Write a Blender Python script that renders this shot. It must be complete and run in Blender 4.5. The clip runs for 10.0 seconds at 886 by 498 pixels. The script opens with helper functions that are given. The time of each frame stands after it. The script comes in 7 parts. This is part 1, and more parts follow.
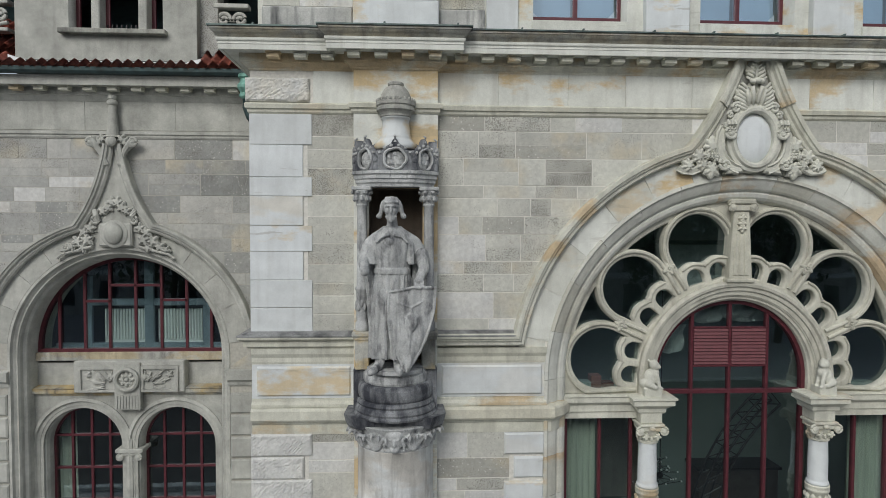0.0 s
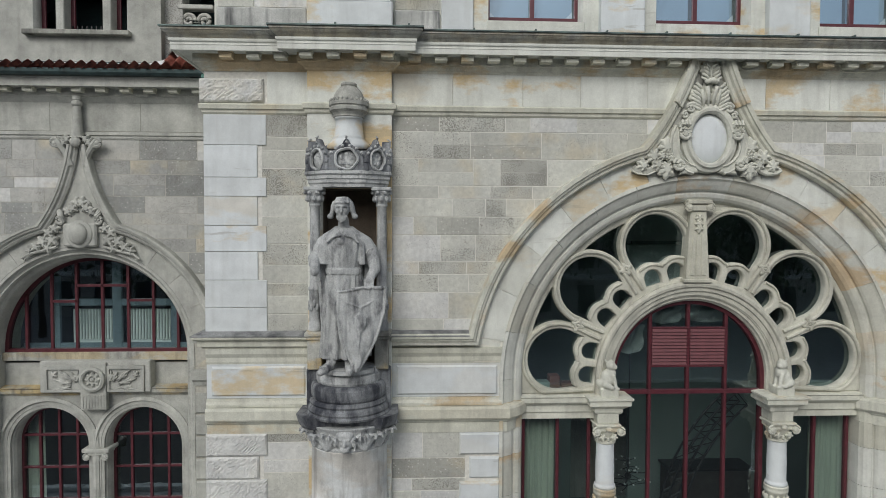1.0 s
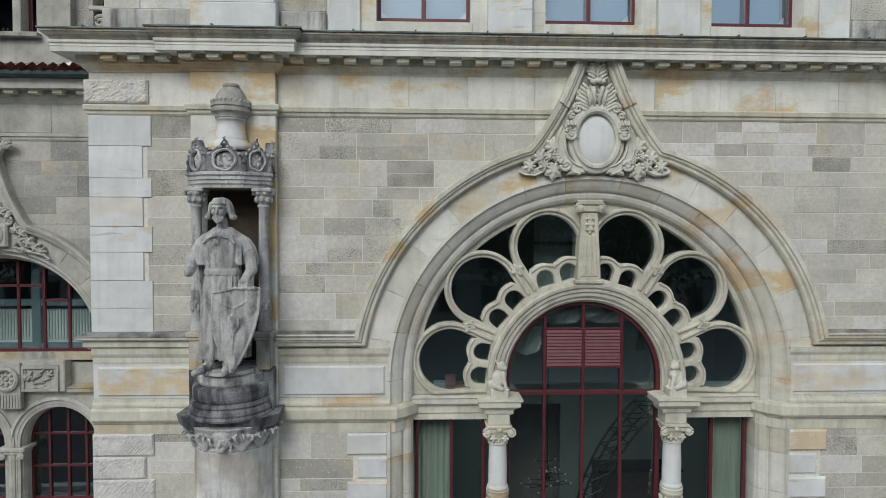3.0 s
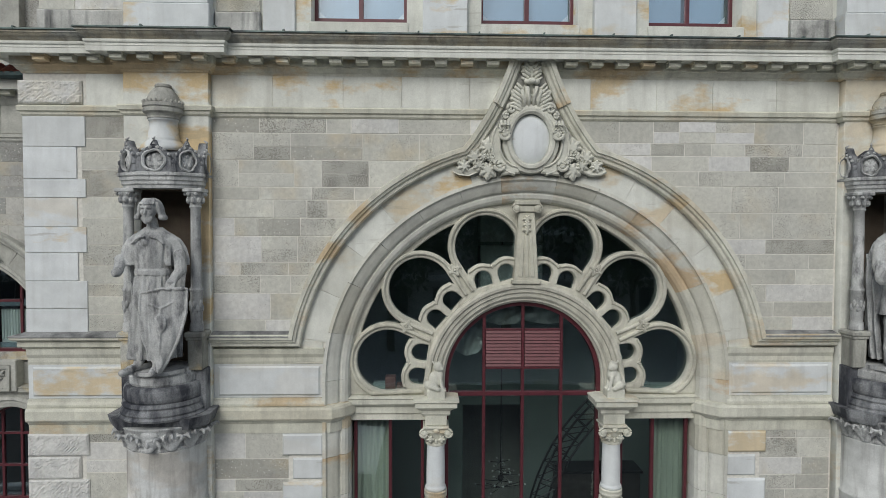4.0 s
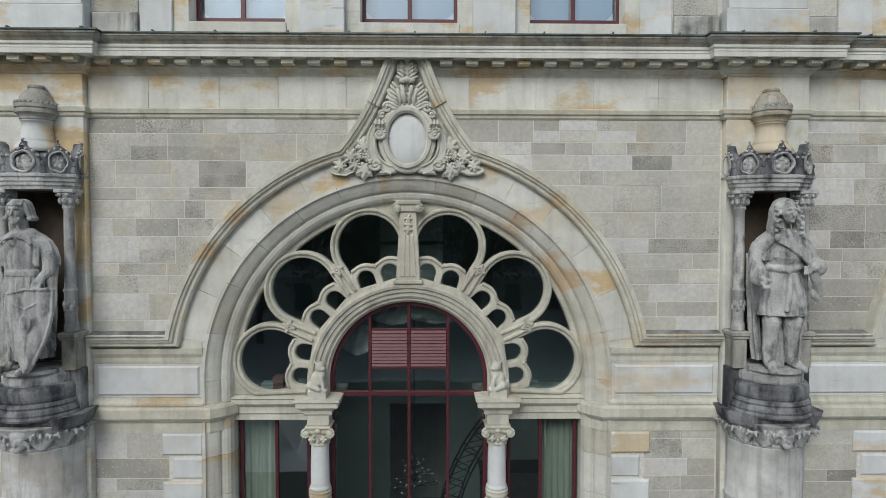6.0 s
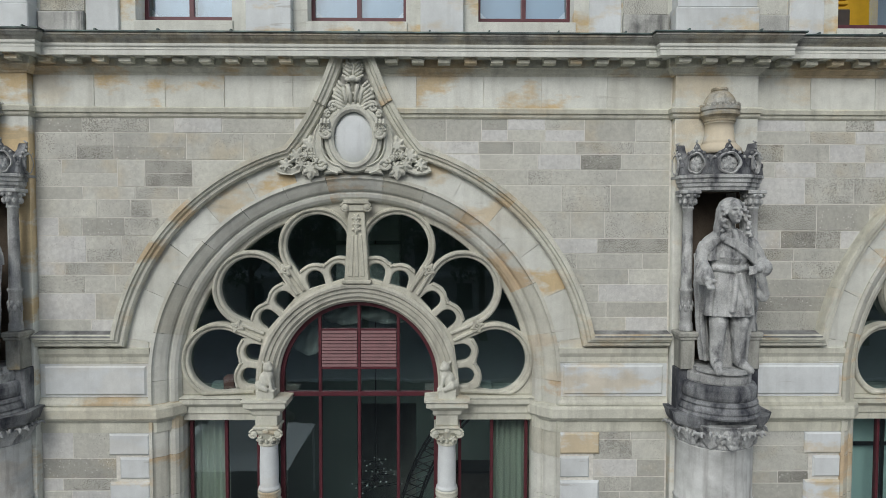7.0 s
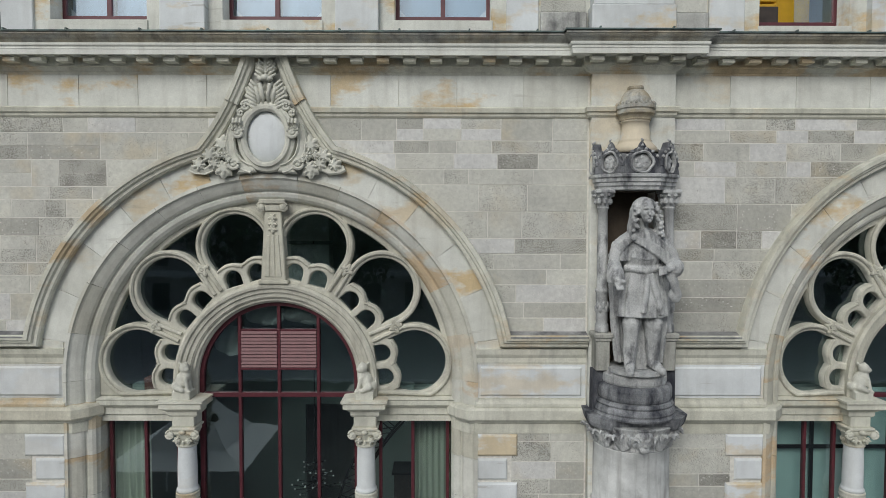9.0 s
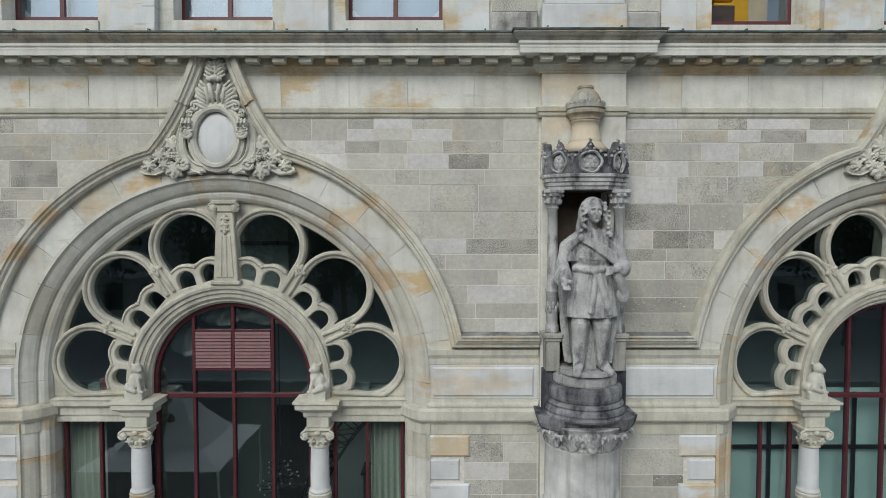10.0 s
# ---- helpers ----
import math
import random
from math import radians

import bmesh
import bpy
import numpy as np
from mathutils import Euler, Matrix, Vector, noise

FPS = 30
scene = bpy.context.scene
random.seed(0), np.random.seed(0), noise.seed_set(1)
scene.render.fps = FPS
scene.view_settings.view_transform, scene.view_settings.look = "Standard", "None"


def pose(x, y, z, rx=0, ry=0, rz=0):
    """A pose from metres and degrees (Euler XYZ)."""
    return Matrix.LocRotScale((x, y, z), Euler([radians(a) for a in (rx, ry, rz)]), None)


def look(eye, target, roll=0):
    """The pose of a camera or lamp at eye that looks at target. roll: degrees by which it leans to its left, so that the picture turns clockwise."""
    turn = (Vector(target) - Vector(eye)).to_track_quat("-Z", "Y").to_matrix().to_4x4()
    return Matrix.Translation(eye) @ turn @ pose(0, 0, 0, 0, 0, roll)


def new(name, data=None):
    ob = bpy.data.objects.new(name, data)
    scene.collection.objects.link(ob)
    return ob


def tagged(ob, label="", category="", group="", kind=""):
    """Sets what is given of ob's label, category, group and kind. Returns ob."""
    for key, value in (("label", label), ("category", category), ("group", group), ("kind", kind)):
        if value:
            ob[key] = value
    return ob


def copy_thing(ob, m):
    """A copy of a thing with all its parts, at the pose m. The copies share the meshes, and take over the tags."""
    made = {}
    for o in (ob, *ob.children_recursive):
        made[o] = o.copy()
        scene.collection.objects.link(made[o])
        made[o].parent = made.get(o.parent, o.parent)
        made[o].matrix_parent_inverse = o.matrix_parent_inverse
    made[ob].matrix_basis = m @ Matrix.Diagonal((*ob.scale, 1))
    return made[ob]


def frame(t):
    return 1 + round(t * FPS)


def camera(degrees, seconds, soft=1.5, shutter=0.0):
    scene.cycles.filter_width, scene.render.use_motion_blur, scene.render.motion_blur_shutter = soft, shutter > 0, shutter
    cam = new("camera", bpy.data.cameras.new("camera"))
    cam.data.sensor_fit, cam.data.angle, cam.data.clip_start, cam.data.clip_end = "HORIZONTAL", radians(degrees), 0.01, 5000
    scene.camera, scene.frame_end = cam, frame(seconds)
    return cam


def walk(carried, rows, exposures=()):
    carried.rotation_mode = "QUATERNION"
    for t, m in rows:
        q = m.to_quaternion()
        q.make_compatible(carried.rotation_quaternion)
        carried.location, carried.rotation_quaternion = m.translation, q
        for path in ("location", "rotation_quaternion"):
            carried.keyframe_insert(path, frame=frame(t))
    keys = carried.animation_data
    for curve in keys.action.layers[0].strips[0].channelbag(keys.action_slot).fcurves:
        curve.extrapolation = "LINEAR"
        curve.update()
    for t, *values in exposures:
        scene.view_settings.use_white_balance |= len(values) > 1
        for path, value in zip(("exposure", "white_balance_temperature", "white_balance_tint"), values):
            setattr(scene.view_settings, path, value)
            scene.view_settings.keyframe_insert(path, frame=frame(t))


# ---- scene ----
cam = camera(72.0, 10.0, 0.7)
PATH = [
    (0, (-5.088, -9.06, 9.102), (-4.99, -7.064, 9.029), 0.2),
    (0.5, (-4.753, -9.082, 9.09), (-4.661, -7.086, 9.02), 0.2),
    (1, (-4.379, -9.102, 9.094), (-4.289, -7.105, 9.024), 0.2),
    (1.5, (-3.97, -9.125, 9.09), (-3.884, -7.128, 9.021), 0.2),
    (2, (-3.531, -9.14, 9.111), (-3.45, -7.143, 9.04), 0.2),
    (2.5, (-3.085, -9.157, 9.113), (-3.008, -7.16, 9.042), 0.2),
    (4, (-1.576, -9.194, 9.115), (-1.515, -7.196, 9.046), 0.2),
    (4.5, (-1.037, -9.2, 9.134), (-0.987, -7.202, 9.062), 0.2),
    (5, (-0.535, -9.205, 9.14), (-0.491, -7.207, 9.067), 0.2),
    (5.5, (-0.066, -9.206, 9.158), (-0.028, -7.208, 9.081), 0.1),
    (7, (1.207, -9.166, 9.171), (1.232, -7.168, 9.089), 0.1),
    (7.5, (1.575, -9.151, 9.154), (1.595, -7.153, 9.076), 0.1),
    (8, (1.917, -9.137, 9.166), (1.93, -7.139, 9.085), 0.1),
    (8.5, (2.21, -9.115, 9.178), (2.223, -7.117, 9.094), 0.1),
    (9, (2.545, -9.102, 9.167), (2.553, -7.104, 9.086), 0.1),
    (9.5, (2.919, -9.09, 9.188), (2.92, -7.091, 9.103), 0.0),
    (10, (3.307, -9.086, 9.176), (3.307, -7.088, 9.094), 0.0),
]
walk(cam, [(t, look(eye, target, roll)) for t, eye, target, roll in PATH])
BAY = 5.34          # half the distance between the two niches

# ---- light ----
world = bpy.data.worlds.new("overcast_sky")
scene.world = world
world.use_nodes = True
wn = world.node_tree.nodes
sky = wn.new("ShaderNodeTexSky")
sky.sky_type, sky.sun_disc = "NISHITA", False
sky.sun_elevation, sky.sun_rotation = radians(38), radians(200)
sky.air_density, sky.dust_density, sky.ozone_density = 1.0, 2.5, 1.2
wn["Background"].inputs["Strength"].default_value = 0.115
veil = wn.new("ShaderNodeHueSaturation")
veil.inputs["Saturation"].default_value = 0.55
world.node_tree.links.new(sky.outputs[0], veil.inputs["Color"])
world.node_tree.links.new(veil.outputs[0], wn["Background"].inputs["Color"])
sun_data = bpy.data.lights.new("sun", "SUN")
sun_data.energy, sun_data.angle, sun_data.color = 0.9, radians(28), (0.98, 1.0, 1.0)
sun = new("sun", sun_data)
sun.matrix_world = look((0, 0, 0), (0.27, 0.76, -0.63))
scene.view_settings.exposure = 0.19


# ---- materials ----
def nodes_of(name):
    m = bpy.data.materials.new(name)
    m.use_nodes = True
    return m, m.node_tree.nodes, m.node_tree.links


def stone(name, low, high, tint=None, grit=0.25, streak=0.3, dirt=(0.09, 0.085, 0.08), dirt_amount=0.0, bump=0.25, blotch=0.35, rough=0.88, skew=1.0, lines=0.0, dirt_scale=1.7):
    """Sandstone: low and high are the two ends between which whole pieces vary; tint is a rarer iron stain."""
    cast = (0.955, 1.0, 1.05)
    low, high = tuple(a * c for a, c in zip(low, cast)), tuple(a * c for a, c in zip(high, cast))
    m, n, l = nodes_of(name)
    b = n["Principled BSDF"]
    geo = n.new("ShaderNodeNewGeometry")
    info = n.new("ShaderNodeObjectInfo")
    rand = info.outputs["Random"]
    bend = n.new("ShaderNodeMath")
    bend.operation = "POWER"
    bend.inputs[1].default_value = skew
    l.new(rand, bend.inputs[0])

    def noise_tex(scale, detail=4.0, stretch=(1, 1, 1), rough_=0.55):
        mp = n.new("ShaderNodeMapping")
        mp.inputs["Scale"].default_value = stretch
        t = n.new("ShaderNodeTexNoise")
        t.inputs["Scale"].default_value, t.inputs["Detail"].default_value, t.inputs["Roughness"].default_value = scale, detail, rough_
        l.new(geo.outputs["Position"], mp.inputs[0])
        l.new(mp.outputs[0], t.inputs["Vector"])
        return t.outputs["Fac"]

    def ramp(src, a, c, va=0.0, vb=1.0):
        r = n.new("ShaderNodeMapRange")
        r.inputs[1].default_value, r.inputs[2].default_value, r.inputs[3].default_value, r.inputs[4].default_value = a, c, va, vb
        l.new(src, r.inputs[0])
        return r.outputs[0]

    def mix(f, a, c, kind="MIX"):
        x = n.new("ShaderNodeMix")
        x.data_type, x.blend_type = "RGBA", kind
        for sock, v in ((x.inputs[0], f), (x.inputs[6], a), (x.inputs[7], c)):
            if isinstance(v, (int, float)):
                sock.default_value = v
            elif isinstance(v, tuple):
                sock.default_value = (*v, 1)
            else:
                l.new(v, sock)
        return x.outputs[2]

    col = mix(bend.outputs[0], low, high)
    if tint:
        spot = n.new("ShaderNodeMath")
        spot.operation = "MULTIPLY"
        l.new(ramp(noise_tex(0.9, 7, (0.8, 1, 1.7), 0.62), 0.495, 0.575, 0.0, 0.9), spot.inputs[0])
        wh = n.new("ShaderNodeTexWhiteNoise")
        wh.noise_dimensions = "1D"
        l.new(rand, wh.inputs["W"])
        l.new(ramp(wh.outputs["Value"], 0.4, 0.75), spot.inputs[1])
        col = mix(spot.outputs[0], col, tint)
    col = mix(1.0, col, mix(ramp(noise_tex(2.3, 5), 0.3, 0.72), (1 - blotch,) * 3, (1 + blotch * 0.35,) * 3), "MULTIPLY")
    fine = noise_tex(60, 6, rough_=0.8)
    col = mix(1.0, col, mix(ramp(noise_tex(9, 5, rough_=0.7), 0.34, 0.66), (1 - grit * 0.5,) * 3, (1 + grit * 0.3,) * 3), "MULTIPLY")
    col = mix(1.0, col, mix(ramp(fine, 0.36, 0.64), (1 - grit,) * 3, (1 + grit * 0.5,) * 3), "MULTIPLY")
    if lines:
        seam = noise_tex(2.0, 6, (0.35, 1, 3.2), 0.65)
        col = mix(ramp(seam, 0.625, 0.65, 0, lines), col, (0.30, 0.28, 0.23))
    run = ramp(noise_tex(3.2, 5, (2.2, 2.2, 0.22)), 0.5, 0.78, 0, streak)
    col = mix(run, col, dirt)
    if dirt_amount:
        col = mix(ramp(noise_tex(dirt_scale, 6, (1, 1, 0.7 if dirt_scale < 2 else 0.4), 0.62), 0.62 - 0.3 * dirt_amount, 0.78 - 0.26 * dirt_amount, 0, 0.92), col, dirt)
    l.new(col, b.inputs["Base Color"])
    b.inputs["Roughness"].default_value = rough
    b.inputs["Specular IOR Level"].default_value = 0.2
    bp = n.new("ShaderNodeBump")
    bp.inputs["Strength"].default_value, bp.inputs["Distance"].default_value = bump, 0.012
    l.new(fine, bp.inputs["Height"])
    l.new(bp.outputs[0], b.inputs["Normal"])
    return m


def ashlar(name, low, high, pit=(0.13, 0.12, 0.10), least=0.0, most=1.0, skew=0.5, ochre=(0.58, 0.515, 0.37)):
    """Shelly limestone blocks: each has its own tone and its own share of dark pits; the darkest carry white shells."""
    m, n, l = nodes_of(name)
    b = n["Principled BSDF"]
    geo, info = n.new("ShaderNodeNewGeometry"), n.new("ShaderNodeObjectInfo")

    def calc(op, a, c, clamp=False):
        x = n.new("ShaderNodeMath")
        x.operation, x.use_clamp = op, clamp
        for sock, v in zip(x.inputs, (a, c)):
            if isinstance(v, (int, float)):
                sock.default_value = v
            else:
                l.new(v, sock)
        return x.outputs[0]

    def chance(shift):
        w = n.new("ShaderNodeTexWhiteNoise")
        w.noise_dimensions = "1D"
        l.new(calc("ADD", info.outputs["Random"], shift), w.inputs["W"])
        return w.outputs["Value"]

    def grain(scale, detail, rough_, stretch=(1, 1, 1)):
        mp, t = n.new("ShaderNodeMapping"), n.new("ShaderNodeTexNoise")
        mp.inputs["Scale"].default_value = stretch
        t.inputs["Scale"].default_value, t.inputs["Detail"].default_value, t.inputs["Roughness"].default_value = scale, detail, rough_
        l.new(geo.outputs["Position"], mp.inputs[0])
        l.new(mp.outputs[0], t.inputs["Vector"])
        return t.outputs["Fac"]

    def span(src, a, c, va=0.0, vb=1.0):
        r = n.new("ShaderNodeMapRange")
        for sock, v in zip(r.inputs[1:5], (a, c, va, vb)):
            sock.default_value = v
        l.new(src, r.inputs[0])
        return r.outputs[0]

    def mix(f, a, c, kind="MIX"):
        x = n.new("ShaderNodeMix")
        x.data_type, x.blend_type = "RGBA", kind
        for sock, v in ((x.inputs[0], f), (x.inputs[6], a), (x.inputs[7], c)):
            if isinstance(v, (int, float)):
                sock.default_value = v
            elif isinstance(v, tuple):
                sock.default_value = (*v, 1)
            else:
                l.new(v, sock)
        return x.outputs[2]

    tone = calc("POWER", chance(0.13), skew)
    col = mix(tone, low, high)
    cloud = grain(1.9, 4, 0.6)
    warm = calc("MULTIPLY", span(grain(1.3, 4, 0.6), 0.5, 0.64), span(chance(0.71), 0.45, 0.95))
    col = mix(calc("MULTIPLY", warm, 0.6), col, ochre)
    col = mix(1.0, col, mix(span(cloud, 0.3, 0.7), (0.86, 0.86, 0.87), (1.07, 1.07, 1.06)), "MULTIPLY")
    col = mix(1.0, col, mix(span(grain(14, 4, 0.7), 0.35, 0.65), (0.88, 0.88, 0.88), (1.07, 1.07, 1.07)), "MULTIPLY")
    # pits: their share grows from block to block and drifts inside a block
    share = calc("ADD", span(calc("POWER", chance(0.37), 1.3), 0, 1, least, most), span(grain(3.5, 3, 0.6), 0.35, 0.65, -0.35, 0.3))
    speck = grain(66, 3, 0.7)
    edge = calc("SUBTRACT", 0.64, calc("MULTIPLY", share, 0.18))
    pits = calc("MULTIPLY", calc("SUBTRACT", speck, edge), 8.0, True)
    col = mix(calc("MULTIPLY", pits, 0.72), col, pit)
    vor = n.new("ShaderNodeTexVoronoi")
    vor.inputs["Scale"].default_value = 17
    l.new(geo.outputs["Position"], vor.inputs["Vector"])
    shell = calc("MULTIPLY", span(vor.outputs["Distance"], 0.2, 0.14), span(tone, 0.42, 0.3))
    col = mix(calc("MULTIPLY", shell, 0.8), col, (0.7, 0.69, 0.64))
    run = span(grain(3.0, 4, 0.6, (2.4, 2.4, 0.25)), 0.56, 0.8, 0, 0.22)
    col = mix(run, col, (0.16, 0.155, 0.14))
    l.new(col, b.inputs["Base Color"])
    b.inputs["Roughness"].default_value, b.inputs["Specular IOR Level"].default_value = 0.9, 0.2
    bp = n.new("ShaderNodeBump")
    bp.inputs["Strength"].default_value, bp.inputs["Distance"].default_value = 0.5, 0.01
    l.new(calc("SUBTRACT", speck, pits), bp.inputs["Height"])
    l.new(bp.outputs[0], b.inputs["Normal"])
    return m


def plain(name, col, rough=0.5, metal=0.0, vary=0.2, scale=6.0, stretch=(1, 1, 1), bump=0.0, second=None):
    m, n, l = nodes_of(name)
    b = n["Principled BSDF"]
    geo = n.new("ShaderNodeNewGeometry")
    mp = n.new("ShaderNodeMapping")
    mp.inputs["Scale"].default_value = stretch
    t = n.new("ShaderNodeTexNoise")
    t.inputs["Scale"].default_value, t.inputs["Detail"].default_value = scale, 5
    l.new(geo.outputs["Position"], mp.inputs[0])
    l.new(mp.outputs[0], t.inputs["Vector"])
    x = n.new("ShaderNodeMix")
    x.data_type = "RGBA"
    x.inputs[6].default_value = (*(c * (1 - vary) for c in col), 1)
    x.inputs[7].default_value = (*(second or tuple(min(1, c * (1 + vary)) for c in col)), 1)
    r = n.new("ShaderNodeMapRange")
    r.inputs[1].default_value, r.inputs[2].default_value = 0.32, 0.68
    l.new(t.outputs["Fac"], r.inputs[0])
    l.new(r.outputs[0], x.inputs[0])
    l.new(x.outputs[2], b.inputs["Base Color"])
    b.inputs["Roughness"].default_value, b.inputs["Metallic"].default_value = rough, metal
    if bump:
        bp = n.new("ShaderNodeBump")
        bp.inputs["Strength"].default_value, bp.inputs["Distance"].default_value = bump, 0.01
        l.new(t.outputs["Fac"], bp.inputs["Height"])
        l.new(bp.outputs[0], b.inputs["Normal"])
    return m


def glass(name, base=0.04, tint=(0.8, 0.86, 0.85), wave=0.03, gain=1.0):
    """A pane: clear, with a gloss that grows at a slant and the slight waves of old panes."""
    m, n, l = nodes_of(name)
    n.remove(n["Principled BSDF"])
    clear, gloss, mixer, fr = n.new("ShaderNodeBsdfTransparent"), n.new("ShaderNodeBsdfGlossy"), n.new("ShaderNodeMixShader"), n.new("ShaderNodeLayerWeight")
    clear.inputs[0].default_value, gloss.inputs[0].default_value = (*tint, 1), (0.86, 0.95, 1, 1)
    gloss.inputs["Roughness"].default_value, fr.inputs[0].default_value = 0.01, 0.5
    rise, lift = n.new("ShaderNodeMath"), n.new("ShaderNodeMath")
    rise.operation, lift.operation = "POWER", "MULTIPLY_ADD"
    rise.inputs[1].default_value, lift.inputs[1].default_value, lift.inputs[2].default_value = 5.0, 1 - base, base
    l.new(fr.outputs["Facing"], rise.inputs[0])
    l.new(rise.outputs[0], lift.inputs[0])
    t, bp = n.new("ShaderNodeTexNoise"), n.new("ShaderNodeBump")
    geo = n.new("ShaderNodeNewGeometry")
    l.new(geo.outputs["Position"], t.inputs["Vector"])
    t.inputs["Scale"].default_value = 1.6
    bp.inputs["Strength"].default_value, bp.inputs["Distance"].default_value = wave, 0.2
    l.new(t.outputs["Fac"], bp.inputs["Height"])
    l.new(bp.outputs[0], gloss.inputs["Normal"])
    mul = n.new("ShaderNodeMath")
    mul.operation, mul.use_clamp = "MULTIPLY", True
    mul.inputs[1].default_value = gain
    l.new(lift.outputs[0], mul.inputs[0])
    l.new(mul.outputs[0], mixer.inputs[0])
    l.new(clear.outputs[0], mixer.inputs[1])
    l.new(gloss.outputs[0], mixer.inputs[2])
    l.new(mixer.outputs[0], n["Material Output"].inputs[0])
    return m


M_ASHLAR = ashlar("shelly_ashlar", (0.345, 0.343, 0.304), (0.63, 0.635, 0.57), skew=0.42)
M_ASHPALE = ashlar("pale_ashlar", (0.60, 0.605, 0.575), (0.68, 0.685, 0.655), most=0.25, skew=0.8)
M_SMOOTH = stone("smooth_sandstone", (0.67, 0.65, 0.555), (0.78, 0.765, 0.67), (0.63, 0.48, 0.26), grit=0.11, streak=0.3, dirt=(0.26, 0.24, 0.20), bump=0.1, blotch=0.16, lines=0.25)
M_TRIM = stone("moulded_sandstone", (0.64, 0.61, 0.485), (0.73, 0.70, 0.575), (0.60, 0.47, 0.29), grit=0.16, streak=0.42, dirt=(0.17, 0.16, 0.135), bump=0.12, blotch=0.2)
M_TRACERY = stone("tan_tracery_stone", (0.60, 0.565, 0.445), (0.64, 0.605, 0.49), None, grit=0.14, streak=0.55, dirt=(0.2, 0.185, 0.155), bump=0.12, blotch=0.28)
M_ARCH = stone("cream_arch_stone", (0.58, 0.545, 0.43), (0.72, 0.70, 0.61), (0.60, 0.46, 0.29), grit=0.12, streak=0.3, dirt=(0.24, 0.22, 0.18), bump=0.1, blotch=0.2)
M_CARVE = stone("carved_sandstone", (0.66, 0.635, 0.525), (0.70, 0.675, 0.565), None, grit=0.16, streak=0.4, dirt=(0.17, 0.16, 0.135), bump=0.12, blotch=0.22)
M_WHITE = stone("pale_sandstone", (0.66, 0.66, 0.62), (0.76, 0.765, 0.73), (0.64, 0.53, 0.34), grit=0.06, streak=0.22, dirt=(0.28, 0.27, 0.235), bump=0.08, blotch=0.16, lines=0.4)
M_CORNICE = stone("weathered_cornice_stone", (0.42, 0.405, 0.34), (0.54, 0.52, 0.45), (0.52, 0.4, 0.2), grit=0.2, streak=0.65, dirt=(0.08, 0.08, 0.078), dirt_amount=0.16, bump=0.25, dirt_scale=2.6)
M_WEATHERING = stone("soot_weathered_slope", (0.30, 0.295, 0.275), (0.38, 0.37, 0.345), None, grit=0.25, streak=0.7, dirt=(0.06, 0.062, 0.065), dirt_amount=0.4, bump=0.3, dirt_scale=2.6)
M_DARK = stone("soot_dark_stone", (0.27, 0.27, 0.265), (0.34, 0.34, 0.33), None, grit=0.3, streak=0.85, dirt=(0.032, 0.035, 0.045), dirt_amount=0.6, bump=0.4, blotch=0.45, dirt_scale=3.5)
M_STATUE = stone("weathered_statue_stone", (0.57, 0.56, 0.52), (0.61, 0.60, 0.56), None, grit=0.24, streak=0.6, dirt=(0.07, 0.073, 0.08), dirt_amount=0.36, bump=0.4, blotch=0.4, dirt_scale=5.5)
M_MORTAR = plain("pale_mortar", (0.66, 0.65, 0.59), 0.95, vary=0.12, scale=20)
M_SIDE = ashlar("wing_ashlar", (0.30, 0.31, 0.295), (0.50, 0.50, 0.465), most=0.85, skew=0.6)
M_WINGTRIM = stone("wing_moulded_stone", (0.49, 0.475, 0.41), (0.56, 0.54, 0.47), None, grit=0.2, streak=0.25, bump=0.2, blotch=0.3)
# brown stone darkened in its base colour for the shade inside the niche
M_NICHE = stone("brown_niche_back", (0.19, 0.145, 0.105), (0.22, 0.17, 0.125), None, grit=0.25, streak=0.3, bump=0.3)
M_RED = plain("oxblood_paint", (0.09, 0.02, 0.027), 0.42, vary=0.18, scale=9)
M_RED2 = plain("faded_red_louvre_paint", (0.14, 0.042, 0.047), 0.5, vary=0.12, scale=7)
M_BLUEGREY = plain("blue_grey_paint", (0.2, 0.25, 0.29), 0.45, vary=0.12)
M_LEAD = plain("weathered_sheet_metal", (0.07, 0.085, 0.085), 0.5, 0.4, vary=0.4, scale=5, second=(0.14, 0.2, 0.18))
M_COPPER = plain("green_copper", (0.16, 0.36, 0.29), 0.6, 0.2, vary=0.4, scale=12, second=(0.24, 0.48, 0.4))
M_PIPE = plain("dark_pipe", (0.03, 0.055, 0.055), 0.45, 0.3, vary=0.4)
M_TILE = plain("red_glazed_tile", (0.20, 0.05, 0.04), 0.38, vary=0.4, scale=7, second=(0.34, 0.11, 0.075))
M_CURTAIN = plain("pale_green_curtain", (0.62, 0.66, 0.55), 0.9, vary=0.1, scale=4, stretch=(4, 4, 0.3))
M_ROOM = plain("room_plaster", (0.22, 0.275, 0.255), 0.9, vary=0.1, scale=1)
M_HALLPIER = plain("pale_grey_green_plaster", (0.42, 0.47, 0.45), 0.9, vary=0.06, scale=2)
M_SWAG = plain("pale_grey_cloth", (0.5, 0.54, 0.52), 0.9, vary=0.12, scale=5)
# near-black copy of the room plaster, with the unlit gloom in its colour
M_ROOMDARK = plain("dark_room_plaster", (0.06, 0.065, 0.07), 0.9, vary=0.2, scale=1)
M_FLOORIN = plain("dark_carpet", (0.06, 0.05, 0.045), 0.9)
M_BLACK = plain("black_metal", (0.015, 0.015, 0.016), 0.4, 0.5)
M_RADIATOR = plain("white_enamel", (0.78, 0.8, 0.78), 0.35, vary=0.04)
